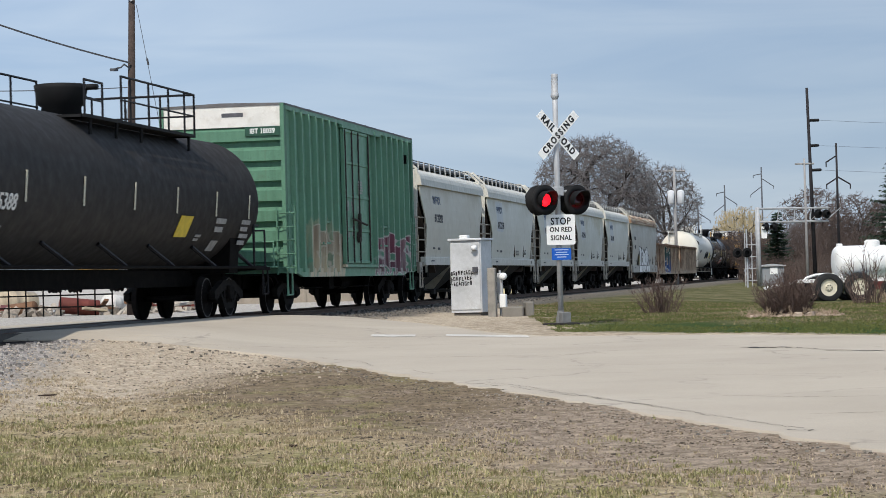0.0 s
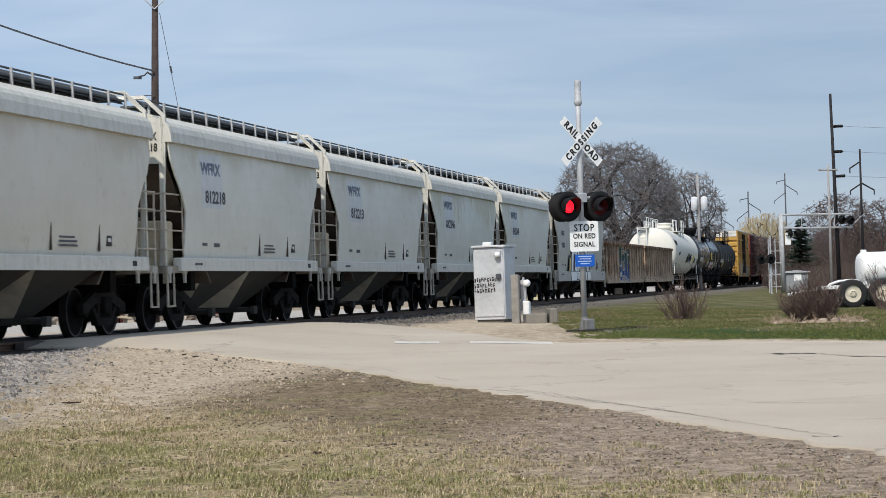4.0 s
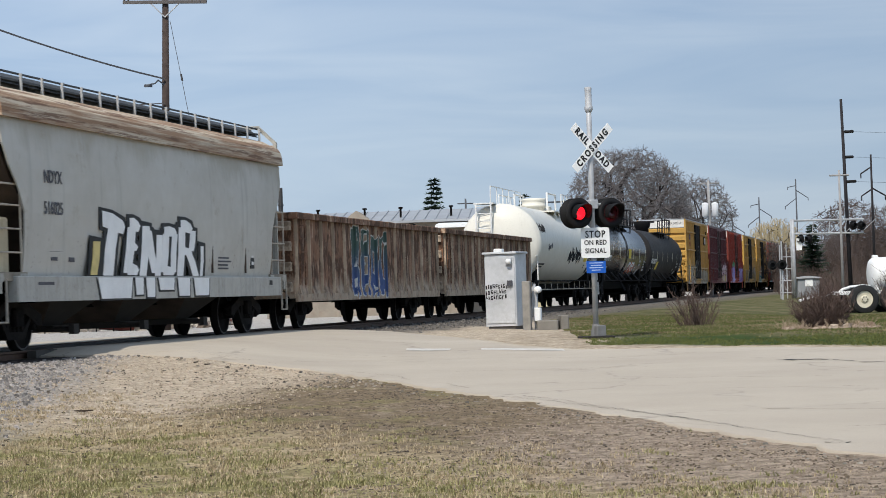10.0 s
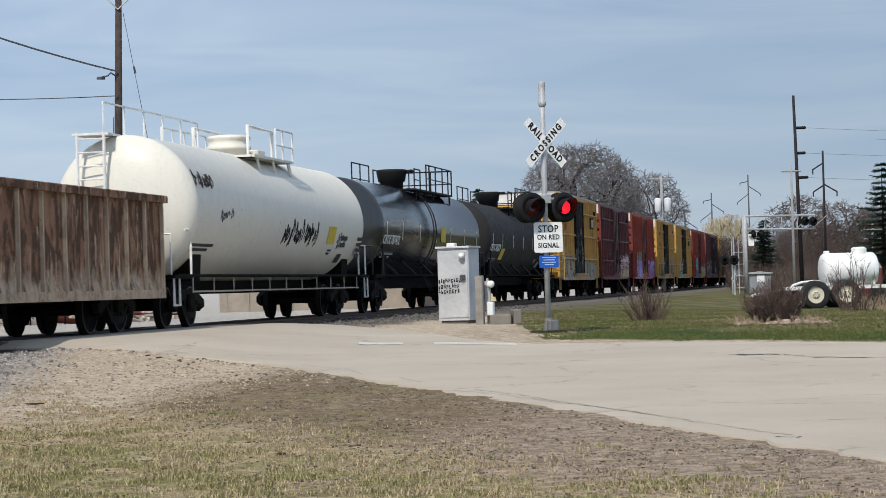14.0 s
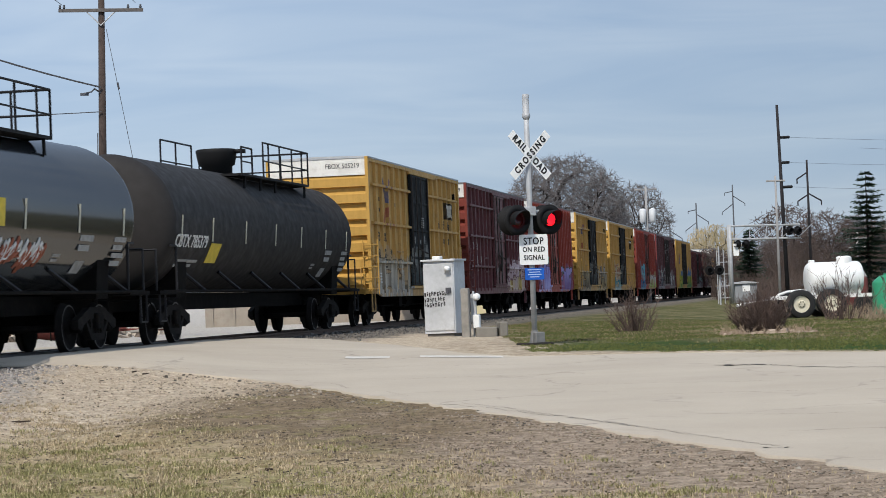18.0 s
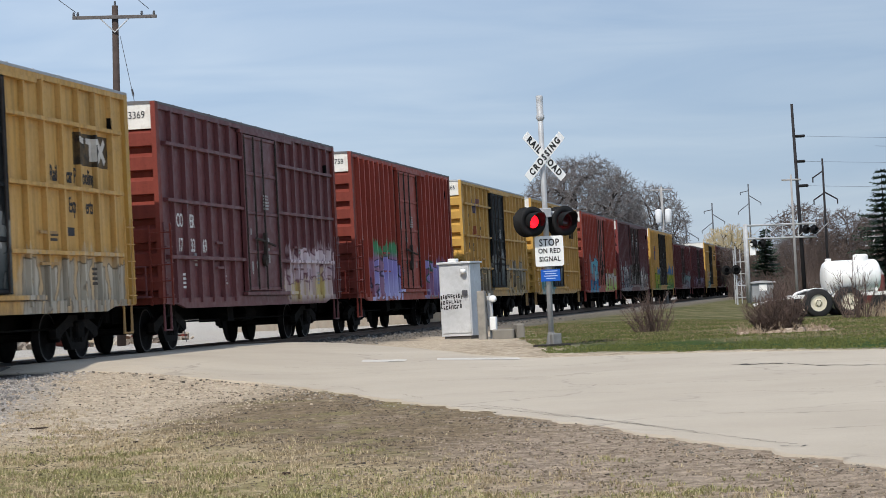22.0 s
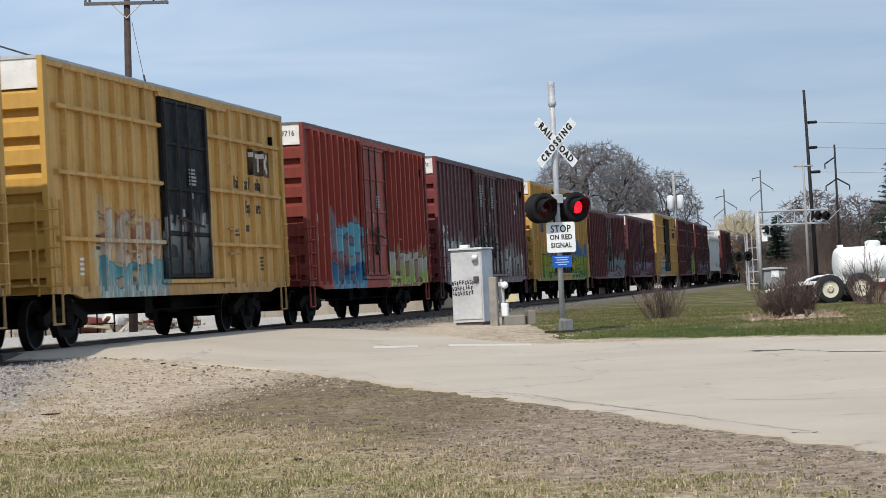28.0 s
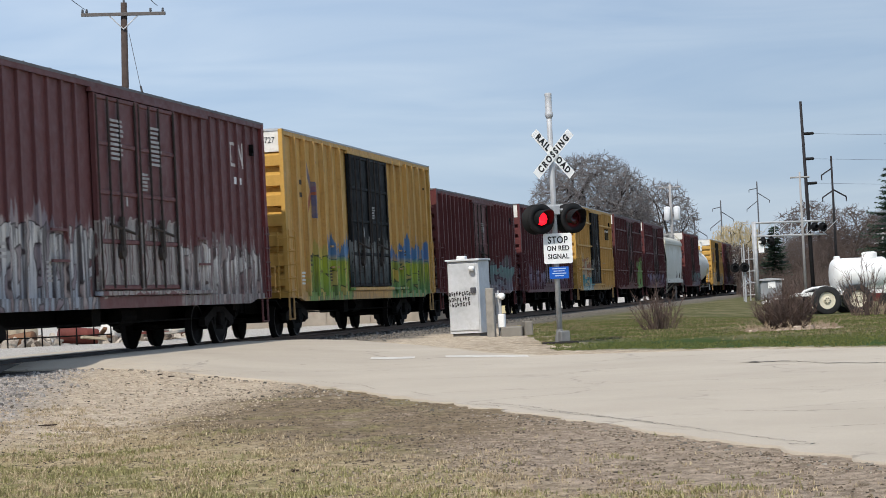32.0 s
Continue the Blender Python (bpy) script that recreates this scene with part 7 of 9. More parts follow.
# ---- the train, from its leading end ----
tank(-6.2, 13.6, "matt black tank car with pale reflective strips", TANK_BLACK, name="CBTX 785388")
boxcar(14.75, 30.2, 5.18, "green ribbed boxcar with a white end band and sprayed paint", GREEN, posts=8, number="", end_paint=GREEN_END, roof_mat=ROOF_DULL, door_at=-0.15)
green_car = CARS[-1][0]
part("number_plate", Mesh().box(0.60, 1.48, -7.80, -7.70, 4.34, 4.56).data("number_plate", plain("dark_green_plate", (0.02, 0.07, 0.045), 0.6, 0, 0.2, 5, 0.05)), green_car, "dark green number patch")
words("IBT 18039", 0.17, WHITE_PAINT, green_car, facing_front(1.04, -7.805, 4.45), "number", "white stencilled number", 0.9, offset=0.004)
bars(green_car, -7.727, 0.0, 4.92, 1, 0.9, 0.1, 0.1, FADED_INK, turned=False)
for i, num in enumerate(("812292", "812218", "812213", "812246", "812148")):
    hopper(31.25 + 12.68 * i, 43.45 + 12.68 * i, "pale grey covered hopper with spilt-load stains" if i == 3 else "pale grey covered hopper car with a roof walk", HOPPER_STAINED if i == 3 else HOPPER_BEIGE if i == 0 else HOPPER, ("WFRX", num), trim=HOPPER_TRIM, old_patch=i != 0)
tenor = hopper(94.95, 111.8, "dull grey covered hopper with rust-streaked roof edge", HOPPER_OLD, bays=3, rim=HOPPER_RIM, top=4.5, trim=HOPPER_DULL, z0=1.20, sill=0.42, old_patch=False)
gondola(112.6, 129.1, "rusty ribbed gondola car with sprayed lettering", RUSTY, STAKE)
gondola(129.9, 146.3, "rusty ribbed gondola car with battered sides", RUSTY_B, STAKE_B)
tank(147.0, 166.0, "cream-white tank car with scrawled paint", TANK_CREAM, rad=1.60, zc=2.60, length=8.75, white=True, rails_mat=WHITE_PAINT, marks=False, placard_y=4.4, scrawls=((-6.4, 2.35, 0.9, 0.3, 3, FADED_INK, 0.008), (-0.7, 1.85, 3.4, 0.75, 4, INK, 0.014), (-8.1, 3.05, 1.5, 0.36, 8, INK, 0.011), (5.2, 1.9, 0.9, 0.4, 5, FADED_INK, 0.009)))
tank(166.8, 186.3, "glossy dark grey tank car reflecting the road", TANK_DARK, name="CBTX 787472", rad=1.52, placard_y=1.2, placard_z=2.5, ladder=True, scrawls=((1.5, 1.6, 2.3, 0.5, 6, WHITE_PAINT, 0.022), (1.5, 1.55, 2.3, 0.55, 7, EMBLEM_RED, 0.025)))
tank(187.0, 206.6, "matt black tank car with pale reflective strips", TANK_BLACK, name="CBTX 785379", placard_y=-5.4)
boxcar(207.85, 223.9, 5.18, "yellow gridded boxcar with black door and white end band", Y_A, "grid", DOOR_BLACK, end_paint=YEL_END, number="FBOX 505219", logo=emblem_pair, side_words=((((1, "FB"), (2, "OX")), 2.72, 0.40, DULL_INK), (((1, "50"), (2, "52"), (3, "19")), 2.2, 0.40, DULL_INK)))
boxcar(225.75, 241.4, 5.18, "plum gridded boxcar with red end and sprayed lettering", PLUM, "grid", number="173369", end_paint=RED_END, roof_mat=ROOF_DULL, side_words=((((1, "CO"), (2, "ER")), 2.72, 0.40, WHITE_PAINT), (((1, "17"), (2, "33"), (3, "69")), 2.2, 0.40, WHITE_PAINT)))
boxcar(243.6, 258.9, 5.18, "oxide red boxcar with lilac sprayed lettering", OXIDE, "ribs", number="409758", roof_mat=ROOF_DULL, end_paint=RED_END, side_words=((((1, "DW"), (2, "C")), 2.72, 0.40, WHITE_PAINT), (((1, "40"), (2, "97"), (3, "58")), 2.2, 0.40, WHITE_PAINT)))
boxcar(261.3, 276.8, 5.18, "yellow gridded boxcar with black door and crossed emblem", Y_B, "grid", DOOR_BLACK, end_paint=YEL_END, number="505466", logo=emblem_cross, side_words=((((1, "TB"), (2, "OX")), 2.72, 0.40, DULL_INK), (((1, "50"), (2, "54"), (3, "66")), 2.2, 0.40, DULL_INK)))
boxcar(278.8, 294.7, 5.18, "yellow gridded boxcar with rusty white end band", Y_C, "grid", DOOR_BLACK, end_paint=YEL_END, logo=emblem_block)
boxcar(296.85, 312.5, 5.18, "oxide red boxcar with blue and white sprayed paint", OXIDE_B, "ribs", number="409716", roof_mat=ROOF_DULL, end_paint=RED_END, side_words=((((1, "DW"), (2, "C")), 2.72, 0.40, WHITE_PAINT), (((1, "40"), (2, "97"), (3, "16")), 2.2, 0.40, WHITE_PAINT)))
boxcar(314.3, 333.3, 5.18, "maroon double-door boxcar with pale emblem and graffiti", MAROON, "ribs", door="double", number="793974", posts=10, depth=0.06, end_paint=MAROON_END, roof_mat=ROOF_DULL, side_words=((((1, "NW"), (2, "C")), 2.72, 0.40, WHITE_PAINT), (((1, "793"), (2, "974")), 2.2, 0.40, WHITE_PAINT)), logo=emblem_worm)
boxcar(335.1, 353.7, 5.18, "yellow double-door boxcar with yellow and blue graffiti", Y_D, "ribs", DOOR_BLACK, end_paint=YEL_END, door="double", number="6727", logo=emblem_cross, posts=7)
boxcar(354.8, 371.2, 4.50, "low maroon boxcar with ribbed sides", MAROON_B, "ribs", white=False, roof_mat=ROOF_DULL)
boxcar(372.9, 388.6, 4.60, "low maroon boxcar with sprayed lower sides", MAROON_C, "ribs", roof_mat=ROOF_DULL)
boxcar(390.5, 406.4, 5.18, "yellow gridded boxcar with black door", Y_C, "grid", DOOR_BLACK, end_paint=YEL_END)
boxcar(408.0, 423.2, 5.18, "maroon gridded boxcar with white end band", MAROON_D, "grid", roof_mat=ROOF_DULL)
boxcar(425.0, 439.0, 5.18, "maroon gridded boxcar with white end band", MAROON_C, "grid", roof_mat=ROOF_DULL)
hopper(440.2, 455.0, "pale grey covered hopper car far along the train", HOPPER, bays=3, top=4.7)
boxcar(456.8, 472.0, 5.18, "maroon boxcar far along the train", MAROON_B, "ribs", roof_mat=ROOF_DULL)
tank(473.4, 486.0, "cream-white tank car far along the train", TANK_CREAM, rad=1.5, white=True, rails_mat=WHITE_PAINT, marks=False)
boxcar(487.6, 503.2, 5.18, "yellow boxcar with black door far along the train", Y_A, "grid", DOOR_BLACK, end_paint=YEL_END)
boxcar(505.0, 520.0, 5.18, "maroon boxcar far along the train", MAROON_C, "ribs", roof_mat=ROOF_DULL)
tank(521.6, 538.6, "cream-white tank car at the train's far part", TANK_CREAM, rad=1.5, white=True, rails_mat=WHITE_PAINT, marks=False)
hopper(539.8, 552.0, "pale grey covered hopper car far along the train", HOPPER)
boxcar(553.5, 569.0, 5.18, "maroon boxcar at the train's far part", MAROON_B, "ribs", roof_mat=ROOF_DULL)


def sprayed(strokes, colour, label):
    """One fat sprayed letter of slanting strokes (y0, z0, y1, z1, half width) on a black outline."""
    for nm, mt, ky, kz, dx in (("outline", INK, 0.15, 0.065, 0.0), ("letter", colour, 0.0, 0.0, 0.008)):
        q = Mesh()
        for i, (y0, z0, y1, z1, w) in enumerate(strokes):
            if abs(z1 - z0) > 0.2:
                bow = 0.04 * (-1) ** i
                shape = [(y1 - w - ky, z1 - kz), (y1 + w * 0.9 + ky, z1 - kz), ((y0 + y1) / 2 + w + ky + bow, (z0 + z1) / 2), (y0 + w * 1.1 + ky, z0 + kz), (y0 - w * 0.9 - ky, z0 + kz * 1.6), ((y0 + y1) / 2 - w - ky + bow, (z0 + z1) / 2)]
            else:
                shape = [(y0 - ky, z0 - w - kz), (y1 + ky, z1 - w - kz), (y1 + 0.12 + ky, z1), (y1 + ky, z1 + w * 0.8 + kz), ((y0 + y1) / 2, (z0 + z1) / 2 + w * 1.2 + kz), (y0 - ky, z0 + w + kz)]
            q.prism(shape, 1.556 + dx, 1.562 + dx + 0.0006 * i, "x")
        part("sprayed_" + nm, q.data("sprayed_" + nm, mt), tenor, label if nm == "letter" else "")


SPRAY_YELLOW = plain("pale_yellow_spray", (0.62, 0.50, 0.20), 0.7, 0, 0.2, 4, 0.05)
WHITE_FILL = "white sprayed letter with a black outline"
sprayed(((-4.05, 1.85, -4.22, 1.26, 0.17),), SPRAY_YELLOW, "yellow sprayed stroke with a black outline")
sprayed(((-3.72, 2.26, -2.68, 2.14, 0.14), (-3.15, 2.2, -3.5, 1.25, 0.27)), SPRAY_WHITE, WHITE_FILL)
sprayed(((-2.22, 2.14, -2.5, 1.3, 0.22), (-2.3, 2.2, -1.85, 2.17, 0.11), (-2.3, 1.78, -2.0, 1.78, 0.07), (-2.5, 1.36, -2.0, 1.36, 0.10)), SPRAY_WHITE, WHITE_FILL)
sprayed(((-1.42, 2.18, -1.65, 1.25, 0.2), (-1.32, 2.1, -0.95, 1.3, 0.2), (-0.66, 2.03, -0.82, 1.25, 0.17)), SPRAY_WHITE, WHITE_FILL)
sprayed(((-0.28, 2.06, -0.45, 1.32, 0.18), (0.26, 2.06, 0.12, 1.32, 0.16), (-0.36, 2.1, 0.26, 2.1, 0.09), (-0.5, 1.34, 0.1, 1.34, 0.08)), SPRAY_WHITE, WHITE_FILL)
sprayed(((0.7, 2.2, 0.52, 1.25, 0.2), (0.65, 2.24, 1.25, 2.2, 0.11), (1.38, 2.15, 1.25, 1.74, 0.17), (0.75, 1.73, 1.15, 1.73, 0.07), (1.05, 1.72, 1.5, 1.25, 0.2)), SPRAY_WHITE, WHITE_FILL)
sprayed(((1.95, 1.85, 1.85, 1.25, 0.09),), SPRAY_WHITE, WHITE_FILL)
for nm, mt, k, dx in (("outline", INK, 0.07, 0.0), ("block", SPRAY_WHITE, 0.0, 0.008)):
    for y, w, z in ((-4.1, 1.8, 0.84), (-2.15, 0.45, 0.90), (-1.55, 0.5, 0.85), (-0.85, 0.95, 0.98), (0.3, 0.75, 0.86), (1.3, 1.0, 0.86)):
        part("sprayed_" + nm, Mesh().prism([(y - k, 1.215), (y + w + k, 1.215), (y + w * 0.94 + k, z - k * 0.5), (y + w * 0.1 - k, z - k * 0.5)], 1.575 + dx, 1.587 + dx, "x").data("sprayed_" + nm, mt), tenor, "white sprayed block on the side sill" if nm == "block" else "")
for txt, z in (("NDYX", 2.88), ("516025", 2.36)):
    words(txt, 0.30, FADED_INK, tenor, facing_side(1.562, -6.0, z), "lettering", "worn stencilled reporting mark", 0.95, offset=0.004)
SPEED = 10.0


def car_pose(s, half_base=5.5):
    """Where a car stands whose middle is s metres along: carried on two points of the track."""
    a, _ = track_at(s - half_base)
    b, _ = track_at(s + half_base)
    h = math.atan2(b.y - a.y, b.x - a.x)
    m = (a + b) / 2
    return pose(m.x, m.y, RAIL_Z, 0, 0, math.degrees(h) - 90)


# ---- crossing signal ----
def crossing_signal():
    t = thing("crossing_signal", "silver railroad crossing signal with crossbuck and red flashers", "crossing signal", pose(2.27, 45.0, 0.50, 0, 0, 30))
    q = Mesh().lathe([(0.0, 0.058), (4.55, 0.055), (4.56, 0.045)], "z", 16)
    part("mast", q.data("mast", GALV, True), t, "galvanised steel mast")
    q = Mesh().lathe([(4.55, 0.048), (4.62, 0.085), (4.68, 0.085), (4.69, 0.07), (5.0, 0.07), (5.06, 0.075), (5.08, 0.06)], "z", 16)
    part("bell", q.data("bell", GALV, True), t, "pale cylindrical electronic bell on the mast top")
    q = Mesh().box(-0.14, 0.14, -0.13, 0.13, 0.0, 0.03).lathe([(0.03, 0.12), (0.08, 0.11), (0.24, 0.08), (0.30, 0.065)], "z", 14).box(-0.09, 0.13, -0.19, -0.05, 0.06, 0.27, 0.02)
    part("base_casting", q.data("base_casting", plain("dull_cast_metal", (0.19, 0.19, 0.185), 0.6, 0.2, 0.3, 6, 0.2)), t, "cast base with a junction box")
    q = Mesh().box(-0.28, 0.28, -0.28, 0.28, -0.25, 0.055, 0.02)
    part("footing", q.data("footing", plain("dark_footing", (0.025, 0.022, 0.02), 0.9, 0, 0.3, 5, 0.4)), t, "low dark footing")
    # crossbuck
    for ang, txt, yy, gap in ((-45, "RAIL  ROAD", -0.075, 0), (45, "CROSSING", -0.095, 0)):
        q = Mesh().box(-0.62, 0.62, -0.004, 0.004, -0.094, 0.094)
        b = part("crossbuck_blade", q.data("crossbuck_blade", WHITE_SIGN), t, "white reflective crossbuck blade", pose(0, yy, 3.84) @ pose(0, 0, 0, 0, -ang, 0))
        words(txt, 0.19, INK, b, facing_front(0, -0.006, 0), "blade_lettering", "black lettering", 0.82, offset=0.008, spread=1.28 if ang < 0 else 1.45)
    # lamp bracket and the two front lamps; two more face the far side
    q = Mesh().box(-0.10, 0.10, -0.10, 0.10, 2.62, 2.80, 0.02).tube((-0.36, 0, 2.70), (0.36, 0, 2.70), 0.035, k=8)
    part("lamp_bracket", q.data("lamp_bracket", GALV), t, "silver lamp crossarm with junction box")
    for x in (-0.385, 0.385):
        for sg, yo in ((1, -0.10), (-1, 0.10)):
            u = part("lamp_housing", shared("lamp_housing", lambda: Mesh()
                     .lathe([(0.12, 0.05), (0.10, 0.14), (0.0, 0.19), (-0.015, 0.305), (-0.03, 0.305), (-0.03, 0.185), (-0.005, 0.175), (-0.005, 0.0)], "y", 28)
                     .data("lamp_housing", BLACK, True)), t, "round black lamp with background disc", pose(x, yo, 2.53, 0, 0, 0 if sg > 0 else 180))
            visor = Mesh()
            k = 16
            vs = []
            for r in (0.178, 0.170):
                for j in range(2):
                    for i in range(k + 1):
                        a = radians(-35 + 250 * i / k)
                        d = -0.03 if j == 0 else -0.36 + 0.18 * abs(math.sin((i / k - 0.5) * math.pi)) ** 2
                        vs.append((r * math.cos(a), d, r * math.sin(a)))
            n_ = k + 1
            fs = [(i, i + 1, n_ + i + 1, n_ + i) for i in range(k)] + [(2 * n_ + i, 3 * n_ + i, 3 * n_ + i + 1, 2 * n_ + i + 1) for i in range(k)] + [(n_ + i, n_ + i + 1, 3 * n_ + i + 1, 3 * n_ + i) for i in range(k)]
            visor.add(vs, fs)
            part("visor", visor.data("visor", BLACK), u, "black sheet visor")
            lens = part("lens", shared("lens", lambda: Mesh()
                        .lathe([(-0.014, 0.0), (-0.012, 0.08), (-0.006, 0.12), (0.0, 0.13)], "y", 24, 0)
                        .lathe([(0.014, 0.0), (0.012, 0.08), (0.006, 0.12), (0.0, 0.13)], "y", 24, 1).data("lens", [RED_OFF, RED_LIT], True)), u, "round red lens", pose(0, -0.155 + 0.12, 0))
            LENSES.append((lens, x < 0))
    # signs
    q = Mesh()
    w, h, c = 0.30, 0.305, 0.04
    ring = [(-w + c, -h), (w - c, -h), (w - 0.01, -h + 0.01), (w, -h + c), (w, h - c), (w - 0.01, h - 0.01), (w - c, h), (-w + c, h), (-w + 0.01, h - 0.01), (-w, h - c), (-w, -h + c), (-w + 0.01, -h + 0.01)]
    q.prism(ring, -0.004, 0.004, "y")
    s = part("stop_sign", q.data("stop_sign", WHITE_SIGN), t, "white sign reading stop on red signal", pose(0, -0.085, 1.93, 0, 0, -16))
    for txt, z, size, sq in (("STOP", 0.165, 0.20, 0.84), ("ON RED", 0.0, 0.140, 0.86), ("SIGNAL", -0.165, 0.140, 0.88)):
        words(txt, size, INK, s, facing_front(0, -0.007, z), "sign_lettering", "", sq, offset=0.003, spread=1.08)
    q = Mesh().box(-0.21, 0.21, -0.004, 0.004, -0.12, 0.12)
    s = part("notice_sign", q.data("notice_sign", BLUE), t, "small blue emergency notice sign", pose(0, -0.085, 1.44, 0, 0, -10))
    print_mat = plain("pale_blue_print", (0.45, 0.55, 0.75), 0.6, 0, 0.1, 9, 0)
    for i, w in enumerate((0.30, 0.24, 0.30, 0.20)):
        part("notice_line", Mesh().box(-w / 2, w / 2, -0.008, -0.005, 0.075 - i * 0.048, 0.092 - i * 0.048).data("notice_line", print_mat), s)


LENSES = []
crossing_signal()


# ---- signal cabinet and the small things beside it ----
cab = thing("signal_cabinet", "weathered aluminium signal cabinet with scrawled paint", "signal cabinet", pose(0.62, 57.2, 0.55, 0, 0, -20))
q = Mesh().box(-0.42, 0.42, -0.42, 0.42, 0.08, 1.92, 0.015)
part("body", q.data("body", SILVER_BOX), cab)
q = Mesh().box(-0.46, 0.46, -0.48, 0.46, 1.92, 1.97, 0.012)
part("roof_plate", q.data("roof_plate", SILVER_BOX), cab, "overhanging roof plate")
q = Mesh().box(-0.39, 0.39, -0.445, -0.42, 0.16, 1.86, 0.008)
d = part("door", q.data("door", SILVER_BOX), cab, "large flush door")
q = Mesh().box(0.20, 0.34, -0.50, -0.445, 1.10, 1.24, 0.01).tube((0.27, -0.5, 1.17), (0.27, -0.54, 1.08), 0.014)
part("latch", q.data("latch", plain("dark_latch", (0.10, 0.10, 0.11), 0.5, 0.5, 0.2, 8, 0)), d, "dark padlock hasp")
q = Mesh().box(0.16, 0.34, -0.475, -0.445, 1.62, 1.82, 0.01)
part("lamp_fitting", q.data("lamp_fitting", SILVER_BOX), cab)
q = Mesh().lathe([(-0.06, 0.03), (-0.05, 0.075), (0.04, 0.075), (0.06, 0.04)], "z", 12, centre=(0.27, -0.52, 1.72))
part("indicator_lamp", q.data("indicator_lamp", WHITE_SIGN, True), cab, "small white lamp")
q = Mesh().box(-0.28, -0.05, -0.1, 0.1, 1.97, 2.06, 0.02)
part("vent_cap", q.data("vent_cap", WHITE_PAINT), cab, "white vent cap")
q = Mesh()
rnd = random.Random(4)
for r in range(3):
    x = -0.39
    while x < 0.16:
        w = rnd.uniform(0.035, 0.065)
        z = 1.14 - r * 0.135 + rnd.uniform(-0.02, 0.02)
        q.box(x, x + 0.02, -0.452, -0.447, z - 0.10, z)
        for _ in range(2):
            k = rnd.choice((0.0, 0.04, 0.08))
            q.box(x, x + w, -0.452, -0.447, z - k - 0.022, z - k)
        if rnd.random() < 0.6:
            q.box(x + w - 0.02, x + w, -0.452, -0.447, z - 0.10, z - rnd.choice((0.0, 0.05)))
        x += w + 0.022
part("scrawl", q.data("scrawl", INK), d, "rows of black scrawled paint")
q = Mesh().box(-0.36, 0.36, -0.38, 0.38, -0.3, 0.08, 0.01)
part("plinth", q.data("plinth", plain("dark_plinth", (0.12, 0.11, 0.10), 0.9, 0, 0.2, 4, 0.3)), cab, "recessed dark plinth")

post = thing("timber_post", "grey weathered timber post beside the cabinet", "post", pose(1.12, 56.0, 0.53, 0, 0, -15))
part("upright", Mesh().box(-0.10, 0.10, -0.10, 0.10, -0.2, 1.22, 0.02).data("upright", WOOD_GREY), post)
meter = thing("meter_post", "slim grey meter post with a white box", "meter", pose(1.33, 56.3, 0.53, 0, 0, -15))
part("pipe", Mesh().lathe([(-0.2, 0.03), (1.15, 0.03)], "z", 8).data("pipe", GALV), meter)
part("panel", Mesh().box(-0.07, 0.07, -0.05, 0.03, 0.35, 1.08, 0.01).data("panel", GALV), meter, "slim conduit cover")
part("meter_box", Mesh().box(-0.02, 0.16, -0.12, 0.06, 0.22, 0.55, 0.02).data("meter_box", WHITE_SIGN), meter, "white meter box")
part("meter_dial", Mesh().lathe([(-0.16, 0.03), (-0.15, 0.085), (-0.05, 0.09), (-0.02, 0.09)], "y", 14, centre=(0.10, 0, 1.0)).data("meter_dial", WHITE_SIGN, True), meter, "round white meter")
for i, (x, y, w, h, a) in enumerate(((1.66, 56.1, 0.27, 0.24, -12), (2.02, 56.1, 0.10, 0.36, 10))):
    blk = thing("concrete_block", "stained low concrete block on gravel", "concrete block", pose(x, y, 0.52, 0, 0, a), group="blocks by the cabinet")
    part("block", Mesh().box(-w, w, -0.25, 0.25, -0.1, h, 0.03).data("block", CONCRETE), blk)


# ---- utility poles and wires ----
def wire(pts, r, sag=0.0, n=14):
    """A hanging cable between two points."""
    a, b = Vector(pts[0]), Vector(pts[1])
    out = [a.lerp(b, i / n) - Vector((0, 0, sag * 4 * (i / n) * (1 - i / n))) for i in range(n + 1)]
    return Mesh().path(out, r, 4)


